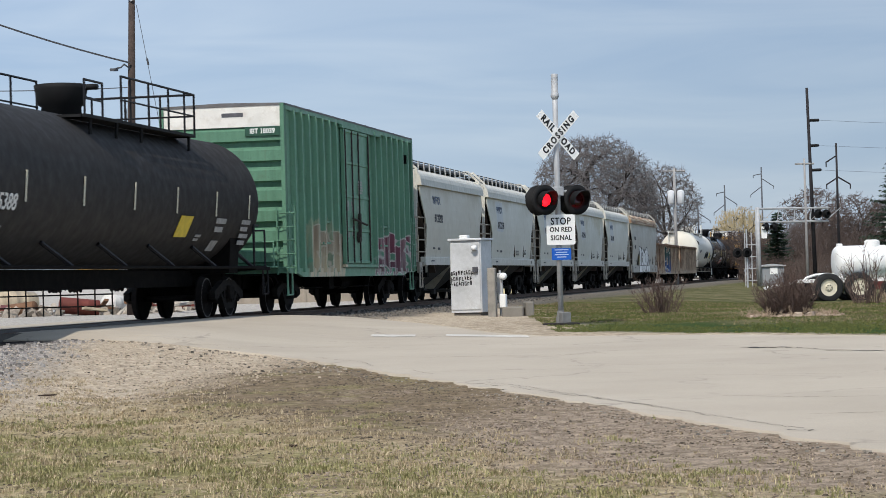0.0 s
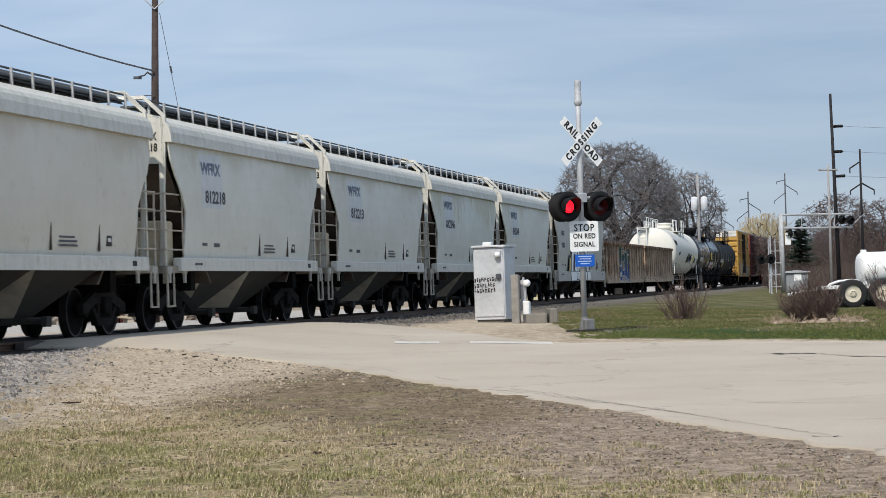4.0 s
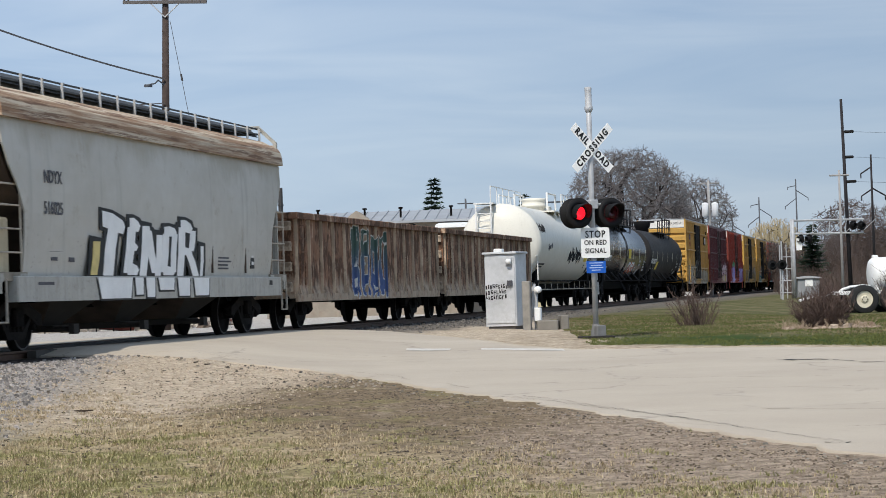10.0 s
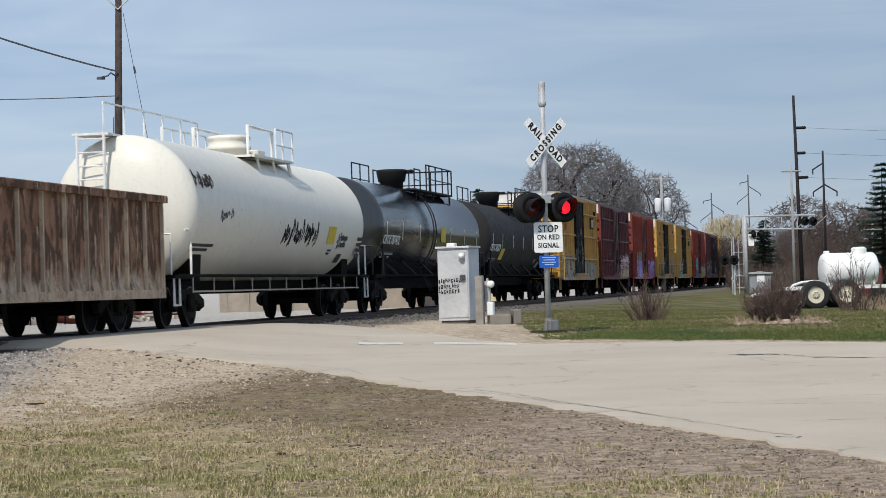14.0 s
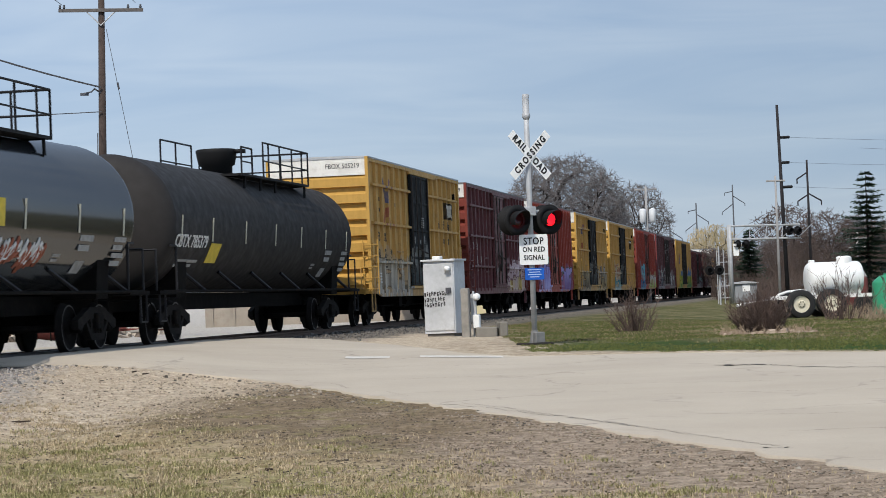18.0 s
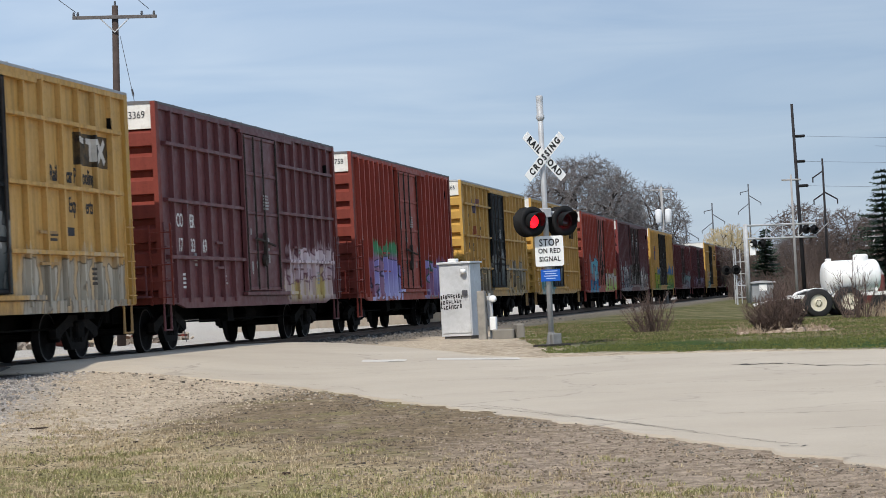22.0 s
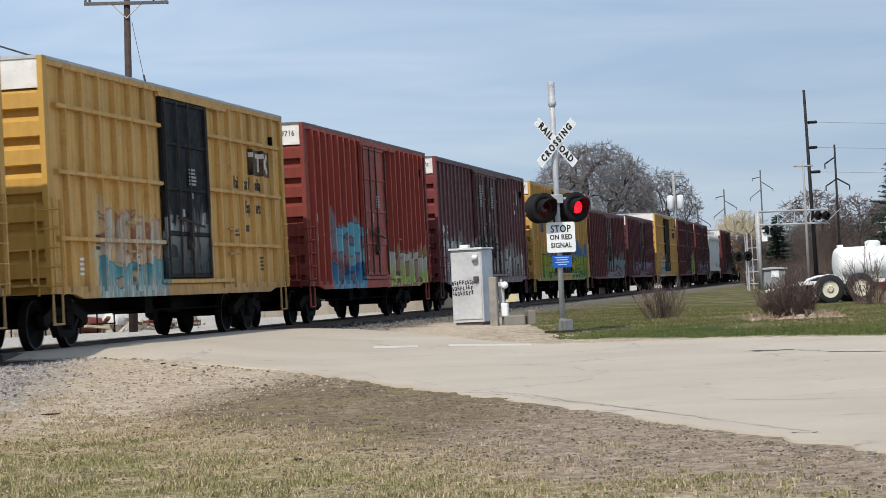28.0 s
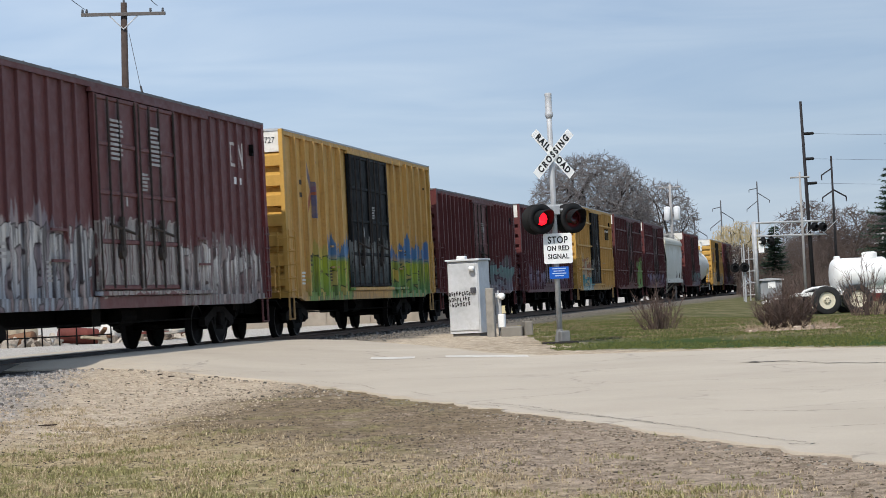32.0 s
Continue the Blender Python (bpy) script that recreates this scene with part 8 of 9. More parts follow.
def near_pole():
    x, y = -11.52, 82.0
    t = thing("utility_pole", "tall weathered timber utility pole with a grey crossarm", "utility pole", pose(x - 0.12, y, 0.48, 0, 1.5, 0))
    part("pole", Mesh().lathe([(-0.3, 0.17), (6, 0.15), (12.55, 0.115)], "z", 12).data("pole", WOOD_POLE, True), t)
    arm = part("crossarm", Mesh().box(-1.55, 1.55, -0.2, -0.1, 12.05, 12.17, 0.01).data("crossarm", plain("dark_grey_timber", (0.11, 0.10, 0.095), 0.9, 0, 0.3, 5, 0.4)), t, "grey timber crossarm")
    for sg in (-1, 1):
        part("brace", Mesh().tube((0, -0.16, 11.55), (sg * 0.52, -0.16, 12.05), 0.025, k=5).data("brace", GALV), t, "flat steel brace")
    for xx in (-1.5, -1.35, 1.0, 1.45):
        part("insulator", shared("insulator", lambda: Mesh().lathe([(0, 0.02), (0.03, 0.05), (0.07, 0.05), (0.09, 0.035), (0.13, 0.045), (0.15, 0.02)], "z", 8).data("insulator", SKY_GREY)), arm, at=pose(xx, -0.15, 12.17))
    part("pole_top_pin", Mesh().lathe([(12.5, 0.04), (12.72, 0.04)], "z", 8).data("pole_top_pin", SKY_GREY), t)
    part("lamp_arm", Mesh().path([(0, -0.1, 9.05), (-0.25, -0.2, 9.22), (-0.35, -0.25, 9.1), (-0.7, -0.3, 9.02)], 0.03, 5).box(-0.75, -0.45, -0.37, -0.25, 8.96, 9.06, 0.02).data("lamp_arm", SKY_GREY), t, "small bracket with a cable clamp")
    part("riser", Mesh().tube((-0.2, -0.02, 1.0), (-0.17, -0.02, 7.6), 0.02, k=5).data("riser", SKY_GREY), t, "conduit riser")
    for a, b, r, sag, lab in (((x + 0.1, y - 0.2, 9.75), (x - 12, y - 10, 14.4), 0.035, 0.5, "thick twisted service cable"), ((x + 0.1, y - 0.2, 8.85), (x - 14, y - 3, 9.25), 0.022, 0.25, "thin cable")):
        w = thing("overhead_cable", lab + " slung from the utility pole", "cable")
        part("strand", wire((a, b), r, sag).data("strand", WIRE), w)
    for xx in (-1.5, 1.2):
        w = thing("overhead_cable", "thin overhead line above the utility pole", "cable")
        part("strand", wire(((x + xx + 0.25, y, 12.85), (x + xx - 4, y - 60, 17)), 0.012, 0.4).data("strand", WIRE), w)
    w = thing("guy_wire", "taut guy wire from the pole with a dark insulator", "cable")
    part("strand", wire(((x + 0.35, y, 11.9), (x + 2.1, y + 1.5, 0.5)), 0.013).data("strand", SKY_GREY), w)
    part("guy_insulator", Mesh().tube((x + 0.66, y + 0.25, 9.95), (x + 0.70, y + 0.29, 9.7), 0.04).data("guy_insulator", WIRE), w)


near_pole()


def arm_mesh(a, b, z, dz):
    q = Mesh()
    for e in (a, b):
        if e:
            q.tube((0, 0, z - 0.4 - dz), (e, 0, z - 0.4), 0.06, k=5)
            if dz:
                q.tube((e, 0, z - 0.38), (e, 0, z - 0.75), 0.05, k=5)
    return q


def pole(x, y, top, label, r=0.14, arms=(), extra=None, mat_=None, lean=0.0):
    t = thing("utility_pole", label, "utility pole", pose(x, y, 0.4, 0, lean, 0))
    part("pole", Mesh().lathe([(-0.2, r), (top - 0.4, r * 0.6)], "z", 8).data("pole", mat_ or WOOD_POLE, True), t)
    for z, a, b, dz in arms:
        part("crossarm", arm_mesh(a, b, z, dz).data("crossarm", mat_ or WOOD_POLE), t)
    if extra:
        extra(t)
    return t


DARK_POLE = plain("dark_creosoted_pole", (0.03, 0.028, 0.03), 0.9, 0, 0.3, 3, 0.3, gloss=0.1)
PALE_POLE = plain("sun_bleached_pole", (0.30, 0.29, 0.28), 0.9, 0, 0.2, 3, 0.2)


def standoffs(t):
    for z, w in ((11.1, 0.75), (9.4, 0.65), (7.75, 0.75)):
        part("insulator", Mesh().lathe([(0.1, 0.04), (0.12, 0.10), (w - 0.05, 0.10), (w, 0.05)], "x", 8, centre=(0, 0, z)).data("insulator", BLACK), t, "dark horizontal post insulator")


pole(24.75, 150, 13.7, "tall dark transmission pole with post insulators", 0.15, extra=standoffs, mat_=DARK_POLE, lean=-1.0)
pole(22.6, 140, 8.45, "pale utility pole with a short crossarm", 0.10, ((8.12, -0.6, 0.6, 0),), mat_=PALE_POLE)
pole(29.9, 170, 11.05, "dark transmission pole with angled arms", 0.12, ((9.6, -0.8, 0, -0.5), (7.9, -0.8, 0, -0.5), (7.9, 0, 1.0, -0.6)), mat_=DARK_POLE)
pole(34.5, 175, 5.6, "short pale pole behind the brush", 0.13, ((5.0, -0.9, 0.9, 0), (4.3, -0.7, 0.7, 0)), mat_=PALE_POLE)
for x, y, top in ((37.6, 300, 13.1), (42.6, 300, 15.4), (33.95, 300, 11.0)):
    pole(x, y, top, "distant transmission pole with davit arms", 0.14, ((top - 1.1, -1.1, 0, -0.2), (top - 2.6, 0, 1.6, -1.1), (top - 3.7, -1.5, 0, -1.1)), mat_=SKY_GREY)
pole(-1.2, 205, 10.2, "distant utility pole with one crossarm", 0.14, ((9.75, -0.75, 0.75, 0),), mat_=SKY_GREY)
tp = pole(17.5, 170, 9.5, "utility pole with two grey transformer cans", 0.14, ((9.25, -0.85, 0.85, 0),), mat_=PALE_POLE)
for xx in (-0.32, 0.42):
    part("transformer", shared("transformer", lambda: Mesh().lathe([(0, 0.2), (0.05, 0.25), (0.95, 0.25), (1.0, 0.2), (1.05, 0.05)], "z", 12).data("transformer", plain("pale_transformer", (0.6, 0.61, 0.62), 0.5, 0, 0.1, 3, 0), True)), tp, "pale grey transformer can", pose(xx, -0.25, 6.35))
for z0, z1, x0, x1 in ((11.5, 13.0, 25.2, 75), (9.8, 11.0, 25.1, 75), (8.15, 8.9, 25.2, 75), (10.6, 11.3, 30, 80)):
    w = thing("power_line", "thin grey power line across the sky", "cable")
    part("strand", wire(((x0, 150, z0), (x1, 190, z1)), 0.010, 0.5).data("strand", SKY_GREY), w)

# ---- second crossing: signal gantry ----
def gantry():
    t = thing("signal_gantry", "silver cantilever signal bridge over the far crossing", "signal gantry", pose(20.95, 150, 0.45))
    for y in (-0.3, 0.3):
        part("column", Mesh().lathe([(0, 0.13), (5.3, 0.11)], "z", 10, centre=(0, y, 0)).data("column", GALV, True), t, "round steel column")
    q = Mesh()
    for z in (4.3, 5.2):
        for y in (-0.3, 0.3):
            q.tube((-0.1, y, z), (4.75, y, z - 0.05), 0.06, k=6)
    for i in range(5):
        x = 0.2 + i * 1.1
        q.tube((x, -0.3, 4.3), (x + 0.1, -0.3, 5.2), 0.03, k=5).tube((x, -0.3, 4.3), (x + 1.0, -0.3, 5.18), 0.025, k=4)
    part("truss", q.data("truss", GALV), t, "silver pipe truss arm")
    for x, z in ((4.0, 4.75), (4.55, 4.72), (0.55, 3.95), (1.1, 3.95)):
        part("flasher", shared("far_flasher", lambda: Mesh().lathe([(0.15, 0.05), (0.0, 0.2), (-0.02, 0.31), (-0.05, 0.31), (-0.05, 0.18), (-0.3, 0.18), (-0.3, 0.16), (-0.05, 0.15), (-0.05, 0.0)], "y", 18).data("flasher", BLACK)), t, "round black flasher", pose(x, -0.42, z, 0, 0, 25 if x > 2 else -60))
    part("white_sign", Mesh().box(-0.02, 0.35, -0.45, -0.43, 3.2, 4.0).data("white_sign", WHITE_SIGN), t, "white angled sign", pose(0.2, 0, 0, 0, 0, 0))
    q = Mesh()
    for x in (-0.9, -0.45):
        q.tube((x, 0, 0), (x, 0, 3.6), 0.035, k=6)
    for z in np.arange(0.4, 3.6, 0.8):
        q.tube((-0.9, 0, z), (-0.05, 0, z), 0.03, k=5)
    part("ladder", q.data("ladder", GALV), t)
    f = thing("crossing_signal", "far crossing signal with dark flashers on a silver mast", "crossing signal", pose(18.65, 141, 0.45))
    part("mast", Mesh().lathe([(0, 0.06), (3.7, 0.05)], "z", 10, centre=(0.32, 0, 0)).data("mast", GALV), f)
    for x in (-0.3, 0.3):
        part("flasher", CACHE["far_flasher"], f, "round dark flasher", pose(x, -0.15, 2.2))
    part("crossarm", Mesh().tube((-0.35, 0, 2.3), (0.4, 0, 2.3), 0.03, k=5).data("crossarm", GALV), f)
    s = thing("equipment_shed", "small grey metal shed with a white sign", "shed", pose(24.0, 165, 0.4))
    part("wall", Mesh().box(-0.8, 0.8, -0.8, 0.8, 0, 1.4, 0.02).data("wall", plain("grey_shed_sheet", (0.24, 0.25, 0.26), 0.7, 0, 0.15, 2, 0.1)), s)
    part("roof", Mesh().prism([(-0.95, 1.38), (0.95, 1.38), (0.9, 1.46), (0, 1.56), (-0.9, 1.46)], -0.95, 0.95, "y").data("roof", GALV), s)
    part("notice", Mesh().box(-0.25, 0.3, -0.83, -0.8, 0.8, 1.3).data("notice", WHITE_SIGN), s, "square white sign")


gantry()


# ---- nurse tank trailer and neighbours ----
def tyre(parent, x, y, z, r, w, at=None):
    wl_ = part("wheel", Mesh().lathe([(-w / 2, r * 0.62), (-w / 2, r * 0.9), (-w * 0.4, r), (w * 0.4, r), (w / 2, r * 0.9), (w / 2, r * 0.62), (w * 0.3, r * 0.58), (-w * 0.3, r * 0.58), (-w / 2, r * 0.62)], "y", 24, caps=False).data("wheel", RUBBER, True), parent, "black ribbed tyre with a cream disc", pose(x, y, z) @ (at or pose(0, 0, 0)))
    part("disc", Mesh().lathe([(-w * 0.42, 0.0), (-w * 0.42, r * 0.2), (-w * 0.3, r * 0.3), (-w * 0.36, r * 0.64), (w * 0.36, r * 0.64), (w * 0.3, 0.0)], "y", 20).data("disc", CREAM), wl_)
    for i in range(6):
        a = i * 1.047
        part("wheel_nut", shared("nut", lambda: Mesh().tube((0, -0.02, 0), (0, 0.03, 0), 0.022, k=6).data("wheel_nut", STEEL_DARK)), wl_, at=pose(math.cos(a) * r * 0.18, -w * 0.42, math.sin(a) * r * 0.18))


tr = thing("tank_trailer", "white nurse tank on a farm trailer with cream wheels", "trailer", pose(14.55, 85.0, 0.25, 0, 0, 8))
q = Mesh()
prof = [(0.40, 0.02), (0.42, 0.38), (0.48, 0.58), (0.57, 0.64), (2.45, 0.64), (2.54, 0.58), (2.60, 0.38), (2.62, 0.02)]
q.lathe(prof, "x", 32, centre=(0, 0.7, 1.47))
part("tank", q.data("tank", TANK_WHITE, True), tr, "white cylindrical tank")
part("hatch", Mesh().lathe([(2.05, 0.3), (2.26, 0.3), (2.32, 0.2)], "z", 14, centre=(1.95, 0.7, 0)).data("hatch", TANK_WHITE), tr, "round white hatch on the tank")
part("valve", Mesh().box(0.55, 0.75, 0.6, 0.8, 2.05, 2.2, 0.02).data("valve", TANK_WHITE), tr)
part("frame", Mesh().box(-1.0, 2.9, 0.3, 0.42, 0.72, 0.86).box(-1.0, 2.9, 0.98, 1.1, 0.72, 0.86).box(0.5, 0.62, 0.25, 1.15, 0.86, 1.25).box(2.3, 2.42, 0.25, 1.15, 0.86, 1.25).tube((-1.0, 0.7, 0.79), (-2.4, 0.7, 0.55), 0.06).data("frame", TANK_WHITE), tr, "white steel frame")
part("drawbar_rail", Mesh().path([(-1.0, 0.35, 0.72), (-0.8, 0.35, 0.92), (-0.45, 0.35, 1.02), (0.0, 0.35, 1.05), (0.3, 0.35, 1.02)], 0.05, 6).data("drawbar_rail", TANK_WHITE), tr, "white curved drawbar rail")
for x, y in ((-0.07, 0.0), (1.15, 0.0), (-0.07, 1.4), (1.15, 1.4)):
    tyre(tr, x, y, 0.53, 0.55, 0.38)
mc = thing("farm_machine", "maroon farm machine parked behind the trailer", "machine", pose(17.2, 88.5, 0.25))
part("body", Mesh().box(-1.1, 0.5, -0.5, 0.6, 0.4, 1.5, 0.08).data("body", plain("faded_maroon_paint", (0.13, 0.035, 0.03), 0.6, 0, 0.3, 2, 0.1)), mc)
part("hood", Mesh().prism([(-0.4, 1.5), (0.5, 1.5), (0.3, 1.85), (-0.2, 1.9)], -0.4, 0.5, "y").data("hood", plain("dull_grey_paint", (0.3, 0.3, 0.3), 0.6, 0, 0.2, 2, 0.1)), mc)
for x in (-0.8, 0.3):
    part("wheel", Mesh().lathe([(-0.15, 0.2), (-0.15, 0.42), (0.15, 0.42), (0.15, 0.2)], "y", 16, centre=(x, -0.55, 0.42)).data("wheel", RUBBER), mc)
gt = thing("green_tank", "bright green plastic tank standing on the grass", "tank", pose(18.0, 85.5, 0.25))
part("shell", Mesh().lathe([(0, 0.62), (0.1, 0.66), (0.6, 0.66), (0.65, 0.63), (1.2, 0.66), (1.3, 0.6), (1.5, 0.35), (1.52, 0.2), (1.62, 0.2)], "z", 24).data("shell", plain("green_polyethylene", (0.03, 0.25, 0.13), 0.5, 0, 0.15, 2, 0.05), True), gt)
part("lid", Mesh().lathe([(1.6, 0.22), (1.68, 0.22), (1.72, 0.1)], "z", 14).data("lid", BLACK), gt)


# ---- trees and shrubs ----
def crown_tree(seed, height, width, tips, first=0.16, thick=0.4, twig=0.02, low=0.22, sub_twigs=3):
    """A bare tree grown back from twig tips that fill an uneven oval crown: limbs gather towards the trunk."""
    rnd = random.Random(seed)
    cz, rz, rx = height * (0.5 + low / 2), height * (0.5 - low / 2), width / 2
    pts = []
    while len(pts) < tips:
        p = Vector((rnd.uniform(-1, 1), rnd.uniform(-1, 1), rnd.uniform(-1, 1)))
        r = p.length
        lump = 1 + 0.16 * noise.noise(p.normalized() * 1.9 + Vector((seed, 0, 0)))
        if r > 1 or r < 0.35 or rnd.random() > r ** 1.5:
            continue
        p *= lump * 0.93
        pts.append(Vector((p.x * rx, p.y * rx, cz + p.z * rz)))
    limbs, twigs = Mesh(), Mesh()
    k_r = thick / tips ** 0.45

    def link(a, b, r1, r2, lev):
        mid = a.lerp(b, 0.5) + Vector((rnd.gauss(0, 0.06), rnd.gauss(0, 0.06), rnd.gauss(0, 0.03))) * (b - a).length
        m = limbs if r1 > thick * 0.12 else twigs
        k = 6 if r1 > thick * 0.3 else (4 if m is limbs else 3)
        m.tube(a, mid, r1, (r1 + r2) / 2, k=k)
        m.tube(mid, b, (r1 + r2) / 2, r2, k=k)

    def gather(group, start, way, lev):
        n = len(group)
        r = max(twig, k_r * n ** 0.45)
        if n == 1:
            tip = group[0]
            link(start, tip, twig, twig * 0.5, lev)
            for _ in range(sub_twigs):
                s0 = start.lerp(tip, rnd.uniform(0.3, 1.0))
                d_ = ((tip - start).normalized() + Vector((rnd.gauss(0, 0.6), rnd.gauss(0, 0.6), rnd.gauss(0.1, 0.5)))).normalized()
                twigs.tube(s0, s0 + d_ * height * rnd.uniform(0.02, 0.05), twig * 0.7, twig * 0.35, k=3)
            return
        c = sum(group, Vector()) / n
        far_ = max((p - c).length for p in group)
        to = start + (c - start) * (0.55 if lev > 0 else 0.4)
        to += way * (c - start).length * 0.10
        to += Vector((rnd.gauss(0, 1), rnd.gauss(0, 1), rnd.gauss(0, 0.6))) * (c - start).length * 0.05
        link(start, to, r * 1.05, r * 0.9, lev)
        w2 = (to - start).normalized()
        k = 3 if (n > 40 and rnd.random() < 0.6) or lev == 0 else 2
        if lev == 0:
            k = 5
        cent = rnd.sample(group, min(k, n))
        for _ in range(3):
            sets = [[] for _ in cent]
            for p in group:
                sets[min(range(len(cent)), key=lambda i: (p - cent[i]).length_squared)].append(p)
            cent = [sum(s, Vector()) / len(s) if s else cent[i] for i, s in enumerate(sets)]
        for s in sets:
            if s:
                gather(s, to, w2, lev + 1)
    base = Vector((0, 0, height * first))
    limbs.tube((0, 0, -0.15), base, thick * 1.15, thick, k=8)
    gather(pts, base, Vector((0, 0, 1)), 0)
    return limbs, twigs


def fast_data(m, name, mat_):
    me = bpy.data.meshes.new(name)
    me.from_pydata(m.v, [], m.f)
    me.materials.append(mat_)
    return me


def bare_tree(name, label, x, y, seed, height, width, tips, twig_mat=TWIG, limb_mat=BARK, group="", **kw):
    t = thing(name, label, "tree", pose(x, y, land_z(x, y)), group)
    limbs, twigs = crown_tree(seed, height, width, tips, **kw)
    part("trunk", fast_data(limbs, "trunk", limb_mat), t, "forked bare trunk and limbs")
    part("crown", fast_data(twigs, "crown", twig_mat), t, "fine bare twigs")
    return t


bare_tree("bare_tree", "large spreading bare tree with a rounded grey crown", 12.0, 178, 5, 12.5, 10.8, 5200, thick=0.55, twig=0.019, first=0.14, low=0.12, sub_twigs=5)
far = bare_tree("bare_tree", "bare grey tree standing in the far hedge", 18.6, 188, 9, 10.4, 6.6, 1700, thick=0.25, twig=0.019, sub_twigs=4)
wood = bare_tree("bare_tree", "bare brown tree in the far wood", 38, 230, 21, 10.0, 8.0, 1100, TWIG_BROWN, TWIG_BROWN, "far wood", thick=0.24, twig=0.03)
rnd = random.Random(12)
for i in range(30):
    x = 31.0 + i * 0.95 + rnd.uniform(-1, 1)
    s = rnd.uniform(0.56, 0.86) * (0.72 if x < 36 else 1.0)
    c = copy_thing(wood if i % 3 else far, pose(x, rnd.uniform(205, 250), 0.4, 0, 0, rnd.uniform(0, 360)))
    c.scale = (s, s, s)
    tagged(c, "bare brown tree in the far wood" if i % 3 else "bare grey tree in the far wood", "tree", "far wood")
for x, y, s in ((22.6, 235, 0.5), (25.0, 240, 0.55), (27.5, 230, 0.5), (29.5, 225, 0.55), (20.5, 230, 0.45)):
    c = copy_thing(wood, pose(x, y, 0.4, 0, 0, x * 40))
    c.scale = (s * 1.2, s * 1.2, s)
    tagged(c, "low bare tree behind the far crossing", "tree", "far wood")


def brush(name, label, area, count, height, seed, mat_, lean=0.5, r=0.006, category="brush"):
    """A thicket of thin upright stems, too many to count."""
    rnd = random.Random(seed)
    q = Mesh()
    for _ in range(count):
        x, y = rnd.uniform(area[0], area[1]), rnd.uniform(area[2], area[3])
        p = Vector((x, y, land_z(x, y) - 0.02))
        h = rnd.uniform(*height)
        w = Vector((rnd.gauss(0, lean), rnd.gauss(0, lean), 1)).normalized()
        e = p + w * h * 0.55
        q.tube(p, e, r, r * 0.7, k=3)
        for _ in range(3):
            w2 = (w + Vector((rnd.gauss(0, 0.45), rnd.gauss(0, 0.45), 0.1))).normalized()
            q.tube(e, e + w2 * h * rnd.uniform(0.3, 0.6), r * 0.7, r * 0.3, k=3)
    ob = new(name, fast_data(q, name, mat_))
    return tagged(ob, label, category, kind="stuff")


brush("far_undergrowth", "brown tangled undergrowth below the far wood", (32, 62, 195, 225), 2400, (2.0, 5.0), 31, TWIG_BROWN, 0.3, 0.03)
brush("hedge_brush", "brown scrub along the far road", (26, 32, 185, 200), 420, (1.0, 2.6), 33, TWIG_BROWN, 0.35, 0.025)


def shrub(x, y, label, seed, count, height, wide, mat_, r=0.008, twigs=5):
    """Many stems from one root, forking into twigs."""
    rnd = random.Random(seed)
    stems, tw = Mesh(), Mesh()
    for _ in range(count):
        a, o = rnd.uniform(0, 6.283), rnd.uniform(0, 1)
        p = Vector((math.cos(a) * wide * 0.25 * o, math.sin(a) * wide * 0.25 * o, -0.03))
        h = height * rnd.uniform(0.45, 1.0) * (1.05 - 0.3 * o)
        w = Vector((math.cos(a) * o * wide * 0.55 / height, math.sin(a) * o * wide * 0.55 / height, 1)).normalized()
        for i in range(3):
            w2 = (w + Vector((rnd.gauss(0, 0.16), rnd.gauss(0, 0.16), 0.04))).normalized()
            e = p + w2 * h / 3
            stems.tube(p, e, r * (1.2 - i * 0.3), r * (0.9 - i * 0.3), k=4)
            for _ in range(twigs):
                w3 = (w2 + Vector((rnd.gauss(0, 0.6), rnd.gauss(0, 0.6), rnd.gauss(0.2, 0.3)))).normalized()
                st = p.lerp(e, rnd.random())
                e3 = st + w3 * h * rnd.uniform(0.12, 0.3)
                tw.tube(st, e3, r * 0.5, r * 0.25, k=3)
            p, w = e, w2
    t = thing("shrub", label, "shrub", pose(x, y, land_z(x, y)))
    part("branchwork", fast_data(stems, "branchwork", mat_), t)
    part("crown", fast_data(tw, "crown", mat_), t, "fine bare twigs")
    return t


shrub(5.25, 54.8, "small bare shrub with grey stems on the lawn", 41, 60, 1.2, 1.6, SHRUB, 0.010, 6)
shrub(7.28, 47.9, "dense rounded brown shrub on a stony mound", 42, 330, 0.98, 1.45, SHRUB, 0.009, 8)
shrub(7.2, 48.1, "tall thin shoots of a brown shrub", 43, 9, 1.55, 0.5, SHRUB, 0.009, 3)
shrub(11.4, 60.5, "tall open shrub of bare sticks", 44, 34, 1.75, 1.9, SHRUB, 0.013, 4)
shrub(13.4, 62.5, "tall open shrub of bare sticks", 45, 34, 1.6, 1.9, SHRUB, 0.013, 4)
brush("dry_weeds", "pale dry weeds at the foot of the shrubs", (11.7, 16, 58, 63), 700, (0.15, 0.5), 46, plain("dry_weed_stalks", (0.30, 0.23, 0.16), 0.95, 0, 0.3, 3, 0), 0.5, 0.008)
brush("mound_weeds", "pale dry stalks round the brown shrub", (6.4, 8.3, 47.0, 48.6), 260, (0.08, 0.28), 47, plain("pale_weed_stalks", (0.36, 0.27, 0.19), 0.95, 0, 0.3, 3, 0), 0.7, 0.006)
scatter("mound_stones", island_mat("tan_mound_stones", (0.25, 0.17, 0.12), (0.45, 0.36, 0.28)), "tan stones heaped under the shrub", 150, (6.3, 8.4, 46.9, 48.4), (0.04, 0.10), 48, 0.8)


